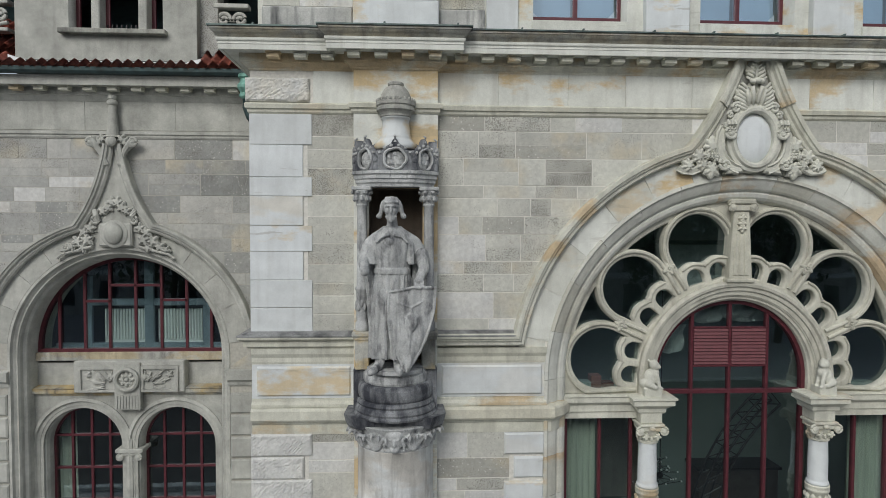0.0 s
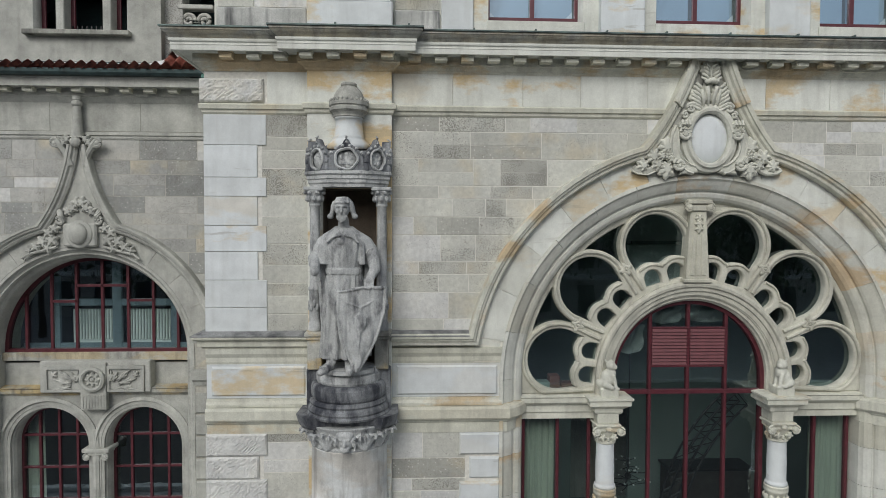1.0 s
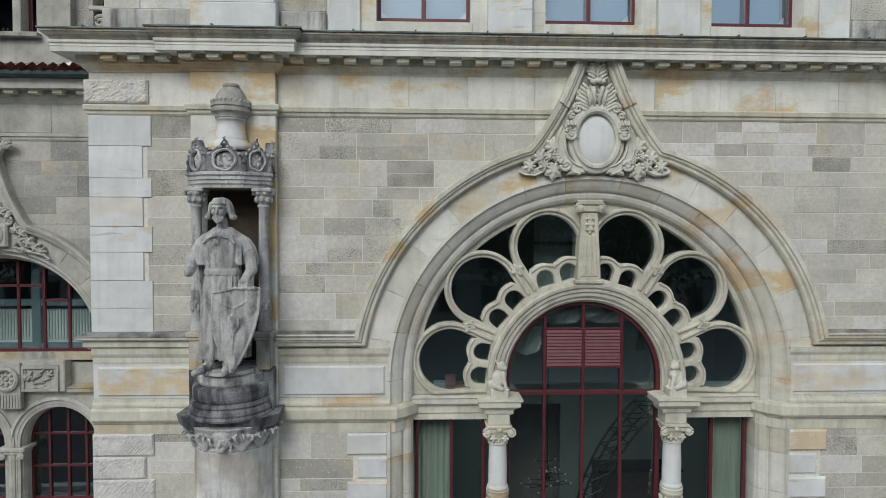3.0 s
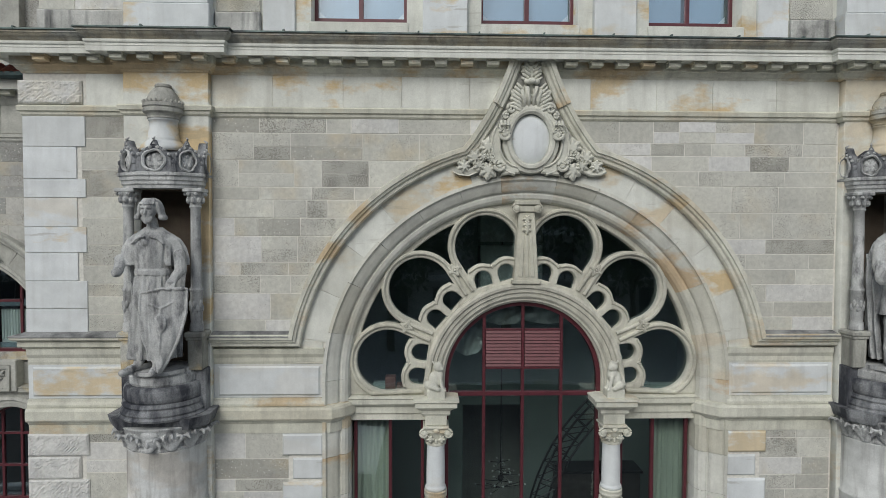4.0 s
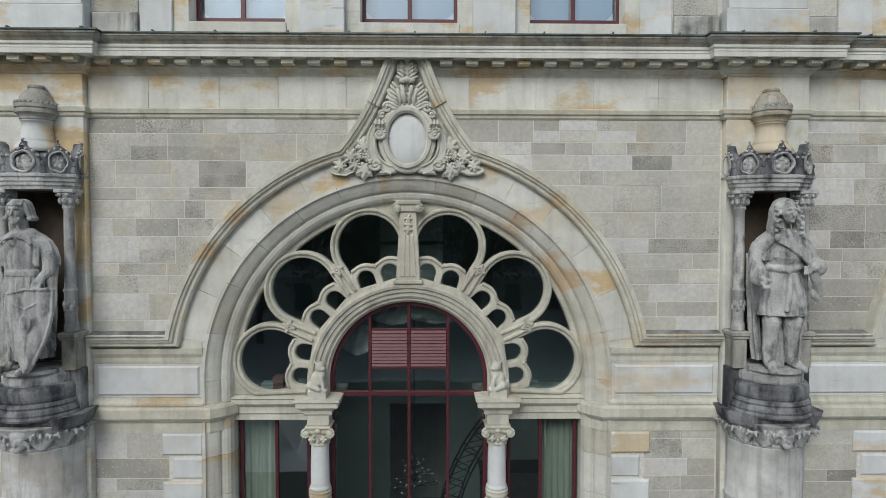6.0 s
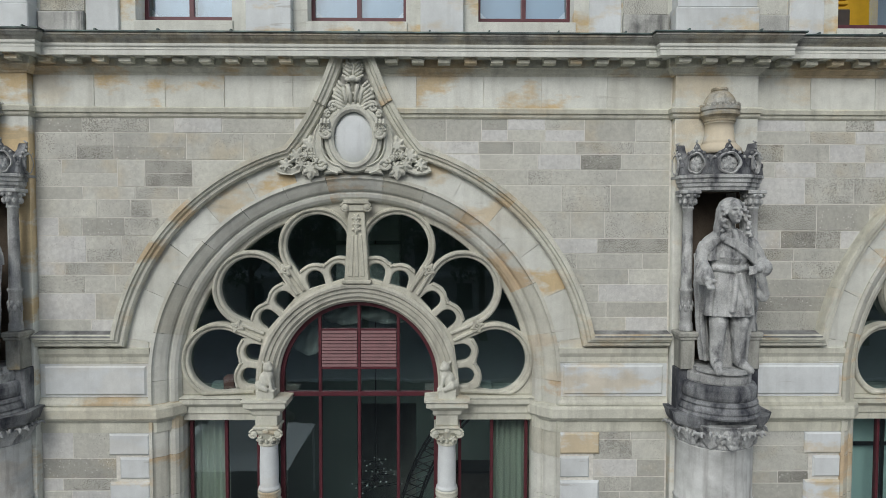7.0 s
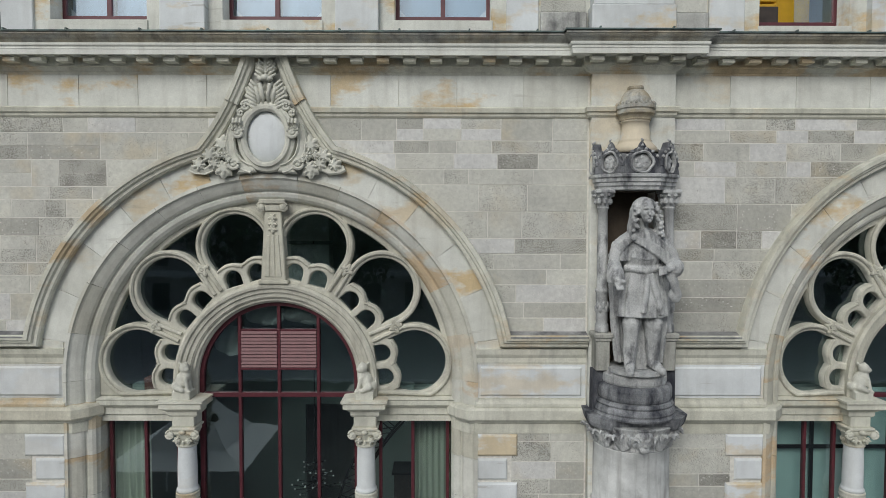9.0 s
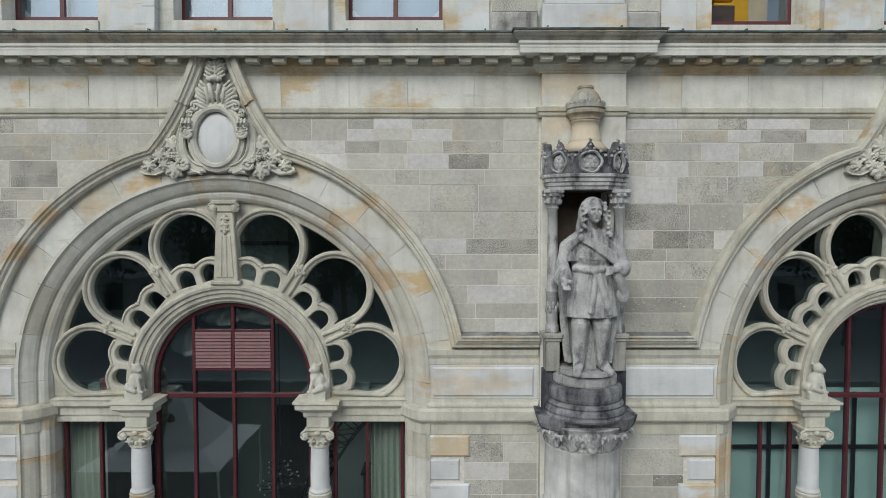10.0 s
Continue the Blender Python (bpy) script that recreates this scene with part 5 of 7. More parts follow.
def statue_king():
    bm = bmesh.new()
    y = -0.52
    # long belted tunic
    folds(bm, 0.0, y, [(7.28, 0.31, 0.25, 2.0), (7.5, 0.30, 0.24, 1.9), (7.8, 0.285, 0.225, 1.6), (8.1, 0.27, 0.215, 1.3), (8.35, 0.255, 0.2, 0.8), (8.47, 0.24, 0.19, 0.2), (8.53, 0.245, 0.195, 0.0)])
    folds(bm, 0.0, y, [(8.45, 0.255, 0.205, 0), (8.52, 0.258, 0.208, 0)], 40)
    folds(bm, 0.0, y, [(8.52, 0.24, 0.19, 0.3), (8.7, 0.275, 0.215, 0.3), (8.88, 0.30, 0.215, 0.2), (9.0, 0.27, 0.18, 0.1), (9.08, 0.15, 0.12, 0)], 60)
    # cloak: a mantle over both shoulders, then the fall behind
    folds(bm, 0.0, y + 0.03, [(8.58, 0.44, 0.235, 0.9), (8.72, 0.44, 0.235, 0.7), (8.84, 0.42, 0.225, 0.4), (8.93, 0.37, 0.205, 0.2), (9.01, 0.27, 0.17, 0.0), (9.07, 0.17, 0.135, 0.0), (9.11, 0.12, 0.11, 0.0)], 90, arc_from=-0.95, arc_to=math.pi + 0.95)
    folds(bm, 0.0, y + 0.08, [(7.35, 0.29, 0.20, 1.6), (7.8, 0.31, 0.21, 1.5), (8.3, 0.35, 0.22, 1.2), (8.75, 0.40, 0.23, 0.8)], 90, arc_from=-0.15, arc_to=math.pi + 0.15)
    for s in (-1, 1):
        tube(bm, [(s * 0.03, y - 0.20, 8.985), (s * 0.13, y - 0.205, 8.96), (s * 0.22, y - 0.19, 8.88)], 0.016, 8)
    blob(bm, -0.02, y - 0.215, 8.90, 0.05, 0.02, 0.045, 2)
    # arms
    limb(bm, (-0.40, y - 0.10, 8.66), (-0.36, y - 0.27, 8.50), 0.085, 0.06)
    blob(bm, -0.36, y - 0.31, 8.50, 0.065, 0.08, 0.075, 2)
    limb(bm, (0.41, y - 0.10, 8.72), (0.44, y - 0.16, 8.52), 0.09, 0.08)
    limb(bm, (0.44, y - 0.16, 8.52), (0.37, y - 0.30, 8.37), 0.075, 0.055)
    for k in range(4):
        limb(bm, (0.32 + 0.035 * k, y - 0.33, 8.36), (0.32 + 0.035 * k, y - 0.385, 8.26), 0.02, 0.016, 6)
    blob(bm, 0.37, y - 0.31, 8.37, 0.07, 0.06, 0.045, 2)
    # head with long hair and beard
    limb(bm, (0, y, 9.02), (0, y - 0.02, 9.2), 0.08, 0.075)
    face(bm, -0.01, y - 0.105, 9.33, True)
    blob(bm, -0.01, y + 0.01, 9.41, 0.135, 0.135, 0.115, 3)
    blob(bm, -0.01, y - 0.05, 9.455, 0.115, 0.125, 0.06, 3)
    for s in (-1, 1):
        for q in range(3):
            yy = y - 0.10 + 0.06 * q
            tube(bm, [(-0.01 + s * 0.10, yy, 9.45), (-0.01 + s * 0.128, yy, 9.38), (-0.01 + s * 0.14, yy + 0.01, 9.31), (-0.01 + s * 0.16, yy + 0.01, 9.255)], 0.032, 8)
            blob(bm, -0.01 + s * 0.168, yy, 9.245, 0.042, 0.04, 0.04, 2)
    for k in range(7):
        a = -0.09 + 0.03 * k
        limb(bm, (-0.01 + a * 0.8, y - 0.12 + abs(a) * 0.3, 9.50), (-0.01 + a, y - 0.215 + abs(a) * 0.5, 9.43), 0.017, 0.014, 8)
    # shoes
    for s in (-1, 1):
        limb(bm, (s * 0.15 - 0.05, y - 0.15, 7.16), (s * 0.2 - 0.08, y - 0.36, 7.13), 0.07, 0.05)
        limb(bm, (s * 0.12 - 0.03, y - 0.1, 7.3), (s * 0.14 - 0.05, y - 0.14, 7.16), 0.07, 0.065)
    # shield resting on its point
    rows = []
    for j in range(15):
        t = j / 14
        z = 8.25 - 1.12 * t
        half = 0.30 * (1 - max(0, (t - 0.25) / 0.75) ** 1.7) + 0.012
        row = []
        for i in range(11):
            u = -1 + 2 * i / 10
            row.append((0.265 - 0.08 * t + half * u + 0.02, y - 0.40 + 0.08 * u * u - 0.02 * (1 - t), z + (0.04 * (1 - abs(u)) if j == 0 else 0) + 0.03 * u * (1 - t)))
        rows.append(row)
    rings = [[bm.verts.new(p) for p in r] + [bm.verts.new((p[0], p[1] + 0.07, p[2])) for p in r[::-1]] for r in rows]
    grid_faces(bm, rings, True)
    rim = [rows[j][0] for j in range(15)] + [rows[14 - j][10] for j in range(15)]
    tube(bm, [(p[0], p[1] - 0.005, p[2]) for p in rim], 0.02, 8)
    tube(bm, [(p[0], p[1] - 0.005, p[2]) for p in rows[0]], 0.02, 8)
    tube(bm, [(0.10, y - 0.395, 8.08), (0.27, y - 0.425, 8.02), (0.42, y - 0.40, 8.10)], 0.012, 8)
    tube(bm, [(0.27, y - 0.425, 8.02), (0.26, y - 0.42, 7.75), (0.24, y - 0.40, 7.45)], 0.012, 8)
    blob(bm, 0.265, y - 0.42, 7.82, 0.09, 0.03, 0.13, 2)
    b = melted(bm, 0.0095, 1)
    b.normal_update()
    weather(b)
    chisel(b, face_dents(-0.01, y - 0.105, 9.33))
    return b


def statue_captain():
    bm = bmesh.new()
    y = -0.52
    # boots and breeches
    for s, fx, fy in ((-1, -0.24, -0.34), (1, 0.24, -0.26)):
        limb(bm, (s * 0.13, y - 0.02, 8.15), (s * 0.15, y - 0.08, 7.75), 0.135, 0.115)
        limb(bm, (s * 0.15, y - 0.08, 7.78), (s * 0.165, y - 0.05, 7.25), 0.12, 0.085)
        limb(bm, (s * 0.15, y - 0.08, 7.80), (s * 0.152, y - 0.08, 7.73), 0.135, 0.125)
        limb(bm, (s * 0.165, y - 0.05, 7.22), (fx, y + fy + 0.02, 7.13), 0.085, 0.055)
        limb(bm, (s * 0.16, y - 0.05, 7.42), (s * 0.165, y - 0.05, 7.38), 0.10, 0.098)
    # skirted coat, open at the front
    folds(bm, 0.0, y, [(7.88, 0.36, 0.27, 0.8), (8.1, 0.34, 0.255, 0.7), (8.3, 0.305, 0.235, 0.5), (8.5, 0.255, 0.205, 0.3), (8.56, 0.25, 0.2, 0.1)])
    tube(bm, [(0.02, y - 0.22, 8.48), (-0.02, y - 0.27, 8.2), (-0.05, y - 0.29, 7.95)], 0.045, 8)
    tube(bm, [(0.05, y - 0.22, 8.48), (0.14, y - 0.25, 8.2), (0.22, y - 0.23, 7.93)], 0.05, 8)
    folds(bm, 0.0, y, [(8.5, 0.25, 0.2, 0.1), (8.6, 0.262, 0.21, 0.1), (8.75, 0.28, 0.225, 0.1), (8.92, 0.30, 0.215, 0.1), (9.03, 0.26, 0.18, 0.1), (9.1, 0.14, 0.12, 0)], 50)
    tube(bm, [(-0.27, y - 0.08, 8.56), (0.0, y - 0.235, 8.53), (0.27, y - 0.08, 8.58)], 0.05, 8)
    # cloak: a short cape on the shoulders, then the fall behind
    folds(bm, 0.0, y + 0.02, [(8.66, 0.42, 0.25, 0.9), (8.78, 0.42, 0.25, 0.7), (8.9, 0.39, 0.23, 0.4), (8.98, 0.33, 0.2, 0.2), (9.06, 0.22, 0.16, 0.0), (9.12, 0.13, 0.12, 0.0)], 80, arc_from=-0.9, arc_to=math.pi + 0.9)
    folds(bm, 0.0, y + 0.08, [(7.2, 0.30, 0.2, 1.5), (7.7, 0.36, 0.23, 1.4), (8.3, 0.40, 0.25, 1.2), (8.75, 0.41, 0.26, 0.8)], 80, arc_from=-0.3, arc_to=math.pi + 0.3)
    for k in range(4):
        tube(bm, [(-0.19, y - 0.20, 9.00 - 0.012 * k), (-0.03, y - 0.245 - 0.004 * k, 8.95 - 0.03 * k), (0.16, y - 0.245, 8.86 - 0.042 * k), (0.34, y - 0.17, 8.74 - 0.05 * k), (0.42, y - 0.06, 8.66 - 0.055 * k)], 0.026, 8)
    blob(bm, -0.18, y - 0.235, 8.99, 0.05, 0.025, 0.05, 2)
    for k in range(4):
        tube(bm, [(-0.21, y - 0.19, 8.99 - 0.015 * k), (-0.31, y - 0.17, 8.93 - 0.035 * k), (-0.40, y - 0.09, 8.85 - 0.05 * k)], 0.024, 8)
    blob(bm, 0.0, y - 0.10, 8.74, 0.235, 0.15, 0.20, 3)
    # arms with wide cuffs
    limb(bm, (-0.34, y - 0.04, 8.88), (-0.43, y - 0.10, 8.60), 0.09, 0.08)
    limb(bm, (-0.43, y - 0.10, 8.60), (-0.42, y - 0.26, 8.44), 0.08, 0.09)
    limb(bm, (-0.43, y - 0.17, 8.58), (-0.43, y - 0.25, 8.44), 0.10, 0.125, 14)
    for k in range(4):
        limb(bm, (-0.46 + 0.028 * k, y - 0.36, 8.36), (-0.45 + 0.025 * k, y - 0.41, 8.30), 0.022, 0.018, 6)
    limb(bm, (0.41, y - 0.20, 8.60), (0.36, y - 0.29, 8.57), 0.105, 0.12, 14)
    blob(bm, -0.42, y - 0.34, 8.37, 0.055, 0.07, 0.06, 2)
    limb(bm, (-0.45, y - 0.36, 8.42), (-0.36, y - 0.40, 8.40), 0.03, 0.03)
    limb(bm, (0.34, y - 0.04, 8.88), (0.43, y - 0.12, 8.64), 0.09, 0.08)
    limb(bm, (0.43, y - 0.12, 8.64), (0.33, y - 0.32, 8.58), 0.08, 0.09)
    blob(bm, 0.24, y - 0.36, 8.56, 0.08, 0.06, 0.055, 2)
    for k in range(4):
        limb(bm, (0.2, y - 0.40, 8.60 - 0.03 * k), (0.13, y - 0.38, 8.585 - 0.03 * k), 0.02, 0.017, 6)
    limb(bm, (0.30, y - 0.3, 8.52), (0.42, y - 0.25, 8.2), 0.07, 0.05)
    blob(bm, 0.40, y - 0.22, 8.2, 0.09, 0.07, 0.12, 2)
    # head with a long curled wig
    limb(bm, (0, y, 9.05), (0, y - 0.02, 9.24), 0.085, 0.08)
    face(bm, 0.02, y - 0.145, 9.34, False)
    blob(bm, 0.02, y + 0.01, 9.43, 0.145, 0.14, 0.13, 3)
    blob(bm, 0.02, y - 0.06, 9.49, 0.12, 0.125, 0.055, 3)
    for k in range(6):
        a = 0.015 + 0.02 * k
        for s in (-1, 1):
            limb(bm, (0.02 + s * 0.01, y - 0.12, 9.53), (0.02 + s * (a + 0.02), y - 0.22 + a, 9.475 - a * 0.5), 0.018, 0.018, 6)
    rnd = random.Random(5)
    for s in (-1, 1):
        for q in range(3):
            yy = y - 0.08 + 0.055 * q
            tube(bm, [(0.02 + s * 0.10, yy, 9.48), (0.02 + s * 0.145, yy, 9.38), (0.02 + s * 0.165, yy, 9.24), (0.02 + s * 0.19, yy - 0.02, 9.12), (0.02 + s * 0.19, yy - 0.05, 9.02)], 0.036, 8, 0.04)
        for k in range(40):
            t = k / 39
            blob(bm, 0.02 + s * (0.135 + 0.06 * t) + rnd.uniform(-0.012, 0.05), y - 0.07 + rnd.uniform(-0.06, 0.05) - 0.09 * t, 9.47 - 0.46 * t, 0.03, 0.03, 0.024, 2)
    # breastplate rim and sash
    tube(bm, [(-0.2, y - 0.19, 8.72), (0.0, y - 0.245, 8.69), (0.2, y - 0.19, 8.72)], 0.018, 8)
    for k in range(3):
        tube(bm, [(-0.25, y - 0.1, 8.60 - 0.03 * k), (0.0, y - 0.24, 8.565 - 0.03 * k), (0.25, y - 0.1, 8.61 - 0.03 * k)], 0.02, 8)
    for k in range(5):
        blob(bm, 0.09 + 0.012 * k, y - 0.255, 8.44 - 0.09 * k, 0.016, 0.016, 0.016, 1)
    tube(bm, [(0.0, y - 0.17, 9.10), (0.0, y - 0.215, 9.02), (0.01, y - 0.235, 8.93)], 0.035, 8, 0.045)
    # broken trunk as a prop behind the legs
    limb(bm, (0.02, y + 0.12, 7.1), (0.02, y + 0.12, 8.0), 0.14, 0.12)
    b = melted(bm, 0.0095, 1)
    b.normal_update()
    weather(b, cloth=(8.6, 9.0), soft=0.011)
    chisel(b, face_dents(0.02, y - 0.145, 9.34))
    return b


bm = statue_king()
o = part("statue", bm, M_STATUE, None, smooth=True)
o.location = (-BAY - 0.04, 0, 0)
tagged(o, "weathered grey stone statue with cloak, belted tunic and pointed shield", "statue")
bm = statue_captain()
o = part("statue", bm, M_STATUE, None, smooth=True)
o.location = (BAY + 0.04, 0, 0)
tagged(o, "weathered grey stone statue with long curls, cloak, coat and boots", "statue")
for x in (-BAY, BAY):
    bm = bmesh.new()
    lathe(bm, [(0.40, 7.07), (0.40, 7.12), (0.0, 7.125)], 0, -0.42, 30)
    tagged(part("footing", bm, M_STATUE, niche_a if x < 0 else niche_b))


def beast(face_dir):
    """A small seated stone animal on a block, turned to one side."""
    bm = bmesh.new()
    f = face_dir
    blob(bm, -f * 0.02, 0, 6.74, 0.10, 0.11, 0.15, 3)
    blob(bm, -f * 0.06, 0, 6.67, 0.13, 0.12, 0.09, 2)
    blob(bm, f * 0.03, -0.02, 6.83, 0.09, 0.09, 0.11, 2)
    blob(bm, f * 0.03, -0.04, 6.96, 0.075, 0.085, 0.08, 3)
    blob(bm, f * 0.075, -0.07, 6.94, 0.05, 0.05, 0.042, 2)
    for s in (-1, 1):
        blob(bm, f * 0.0 + s * 0.05, -0.02, 7.03, 0.025, 0.02, 0.03, 1)
        limb(bm, (f * 0.06, s * 0.06 - 0.03, 6.80), (f * 0.10, s * 0.06 - 0.04, 6.62), 0.035, 0.028, 8)
        blob(bm, f * 0.12, s * 0.06 - 0.05, 6.61, 0.045, 0.03, 0.025, 1)
        limb(bm, (-f * 0.07, s * 0.09 - 0.02, 6.68), (f * 0.03, s * 0.1 - 0.03, 6.63), 0.06, 0.035, 8)
    tube(bm, [(-f * 0.12, 0, 6.64), (-f * 0.17, 0.02, 6.7), (-f * 0.15, 0.02, 6.8)], 0.022, 6)
    box(bm, -0.14, 0.14, -0.12, 0.12, 6.48, 6.61)
    return melted(bm, 0.012, 2)


for i, (x, d) in enumerate(((-1.39, 1), (1.39, -1), (RIGHT_CX - RIGHT_SX * 1.39, 1), (RIGHT_CX + RIGHT_SX * 1.39, -1))):
    o = part("stone_beast", beast(d), M_CARVE, None, smooth=True)
    o.location = (x, 0.17, 0.015)
    tagged(o, "small seated stone beast on the window impost", "sculpture", group="stone beasts")


# ---- the set-back wing ----
M_WINGMORTAR = plain("grey_mortar", (0.42, 0.41, 0.36), 0.95, vary=0.12, scale=20)
WX, WY, WZ = -10.52, 2.45, 6.71
WCZ = 4.86
W_ARCHES = (-11.43, -9.66)
wall_wing = tagged(part("wall_wing", sheet(rect(-17.5, -7.46, 0, 11.6), [arch_hole(WX, 1, 1.97, WZ, 2.0)], WY, WY + 0.45), M_WINGMORTAR), "set-back wing wall of grey sandstone with an arched window", "wall", kind="structure")
bm = bmesh.new()
box(bm, -18.0, -17.5, 2.45, 9.4, 0, 15.6)
tagged(part("wall_wing_side", bm, M_SIDE), "plain end wall of the wing", "wall", kind="structure")


def wing_hood(z):
    if z < WZ:
        return 2.0
    if z < 9.05:
        return math.sqrt(2.43 ** 2 - (z - WZ) ** 2)
    return max(0.1, 0.62 - 0.45 * (z - 9.05) / 0.9)


left_face = empty("wall_face", "blue-grey and beige ashlar of the wing beside its gable", "stonework", kind="structure")
courses(left_face, 6.45, 10.70, lambda z: -14.6, lambda z: WX - wing_hood(z), WY, M_SIDE, heights=(0.2, 0.26, 0.32, 0.4), lengths=(0.4, 1.2), pale=0.1)
right_face = empty("wall_face", "blue-grey and beige ashlar between gable and corner", "stonework", kind="structure")
courses(right_face, 6.45, 10.70, lambda z: WX + wing_hood(z), lambda z: -7.47, WY, M_SIDE, heights=(0.2, 0.26, 0.32, 0.4), lengths=(0.4, 1.2), pale=0.1)
wing_quoins = empty("jamb_quoins", "pale bevelled quoins beside the wing window", "quoins", kind="structure")
for s in (-1, 1):
    z = 6.0
    for i in range(6):
        xs = sorted((WX + s * 2.02, WX + s * (2.5 if i % 2 else 2.62)))
        bm = bmesh.new()
        hexa(bm, rect(xs[0], xs[1], z - 0.40, z - 0.02), WY - 0.05, WY + 0.03, 0.025)
        part("quoin", bm, M_WINGTRIM, wing_quoins)
        z -= 0.42
    bm = bmesh.new()
    xs = sorted((WX + s * 1.98, WX + s * 3.4))
    run_plan(bm, [(-0.05, 6.12), (0.03, 6.12), (0.05, 6.2), (0.10, 6.24), (0.10, 6.40), (-0.05, 6.44)], [(xs[0], WY), (xs[1], WY)])
    part("impost_band", bm, M_WINGTRIM, wing_quoins)

wing_cornice = empty("wing_cornice", "moulded stone eaves cornice of the wing", "cornice", kind="structure")
WL = [(-17.4, WY), (-7.47, WY)]
for name, prof in (("bed_moulding", [(-0.1, 11.36), (0.015, 11.36), (0.05, 11.40), (0.09, 11.45), (0.12, 11.46), (0.12, 11.6), (-0.1, 11.6)]),
                   ("corona", [(-0.1, 11.595), (0.33, 11.595), (0.35, 11.585), (0.35, 11.72), (0.37, 11.75), (-0.1, 11.78)]),
                   ("moulded_band", [(-0.05, 10.69), (0.02, 10.69), (0.035, 10.72), (0.035, 10.75), (0.06, 10.765), (0.06, 10.825), (-0.05, 10.84)])):
    bm = bmesh.new()
    run_plan(bm, prof, WL)
    part(name, bm, M_WINGTRIM, wing_cornice)
x = -17.2
while x < -7.6:
    o = dent.copy()
    scene.collection.objects.link(o)
    o.parent = wing_cornice
    o.location = (x - 0.06, WY - 0.12, 0.02)
    x += 0.425
x = -17.4
while x < -7.5:
    w = _stone_seed.uniform(1.2, 2.0)
    nx = min(-7.47, x + w)
    bm = bmesh.new()
    hexa(bm, rect(x + 0.003, nx - 0.003, 10.84, 11.362), WY - 0.01, WY + 0.03, 0.004)
    part("frieze_slab", bm, M_WINGTRIM, wing_cornice)
    x = nx
gutter = empty("gutter", "dark sheet-metal eaves gutter", "gutter", kind="structure")
bm = bmesh.new()
run_plan(bm, [(0.36, 11.78), (0.40, 11.755), (0.47, 11.76), (0.51, 11.80), (0.515, 11.865), (0.50, 11.865), (0.49, 11.81), (0.46, 11.78), (0.40, 11.78), (0.37, 11.80)], WL)
part("channel", bm, M_PIPE, gutter)

# roof tiles
roof = empty("tiled_roof", "glossy red clay pantile roof of the wing", "roof", kind="structure")
SLOPE = radians(38)
bm = bmesh.new()
v = [bm.verts.new(p) for p in ((-17.4, 1.98, 11.79), (-7.46, 1.98, 11.79), (-7.46, 5.98, 11.79 + 4 * math.tan(SLOPE)), (-17.4, 5.98, 11.79 + 4 * math.tan(SLOPE)))]
bm.faces.new(v)
bmesh.ops.solidify(bm, geom=bm.faces[:], thickness=0.03)
part("roof_deck", bm, M_PIPE, roof)
bm = bmesh.new()
TW = 0.186
rows = []
for j in range(2):
    ring = []
    for i in range(13):
        u = i / 12
        ring.append(bm.verts.new((TW * 1.08 * u, j * 0.36, 0.045 * math.sin(2 * math.pi * u) + 0.045 - 0.02 * j)))
    rows.append(ring)
for i in range(12):
    bm.faces.new((rows[0][i], rows[0][i + 1], rows[1][i + 1], rows[1][i]))
bmesh.ops.solidify(bm, geom=bm.faces[:], thickness=-0.014)
tile = part("roof_tile", bm, M_TILE, roof, smooth=False)
first = True
for r in range(7):
    for c in range(53):
        x = -17.3 + TW * c
        if r > 0 and -12.4 < x < -9.05:
            continue
        if r > 2 and x > -12.4:
            continue
        o = tile if first else tile.copy()
        if not first:
            scene.collection.objects.link(o)
        first = False
        o.matrix_basis = Matrix.Translation((x + _stone_seed.uniform(-0.004, 0.004), 1.96 + 0.31 * r * math.cos(SLOPE), 11.80 + 0.31 * r * math.sin(SLOPE))) @ Matrix.Rotation(SLOPE, 4, "X")

# dormer above the eaves
dormer = empty("dormer", "weathered grey stone dormer with a three-light window", "dormer", kind="structure")
part("dormer_wall", sheet(rect(-12.33, -9.12, 11.9, 15.0), [rect(-11.39, -9.73, 12.68, 14.6)], 2.58, 2.9, 0.01), M_WINGTRIM, dormer)
bm = bmesh.new()
box(bm, -9.13, -8.80, 2.75, 3.1, 11.9, 15.0)
part("dormer_cheek", bm, M_SIDE, dormer)
bm = bmesh.new()
box(bm, -11.52, -9.64, 2.44, 2.8, 12.60, 12.69, 0.012)
part("window_sill", bm, M_CORNICE, dormer)
for x in (-10.93, -10.10):
    bm = bmesh.new()
    box(bm, x - 0.075, x + 0.075, 2.60, 2.85, 12.68, 14.6, 0.015)
    part("stone_mullion", bm, M_WINGTRIM, dormer)
for a, b in ((-11.39, -11.0), (-10.86, -10.17), (-10.03, -9.73)):
    bm = sheet(rect(a, b, 12.69, 14.6), [rect(a + 0.07, b - 0.07, 12.76, 14.55)], 2.84, 2.90, 0.005)
    part("casement", bm, M_RED, dormer)
for i in range(8):
    bm = bmesh.new()
    box(bm, -10.82 + 0.085 * i, -10.80 + 0.085 * i, 2.80, 2.82, 12.69, 12.86)
    part("spike", bm, M_BLACK, dormer)
bm = bmesh.new()
leaf_w = [(-12.42, 12.0), (-9.02, 12.0), (-9.02, 12.20), (-9.3, 12.12), (-12.1, 12.12), (-12.42, 12.22)]
part("white_flashing", sheet(leaf_w, [], 2.52, 2.585), M_FRAMEWHITE, dormer, "white sheet flashing at the foot")
bm.free()
dormer.location = (0.11, -0.23, -0.07)
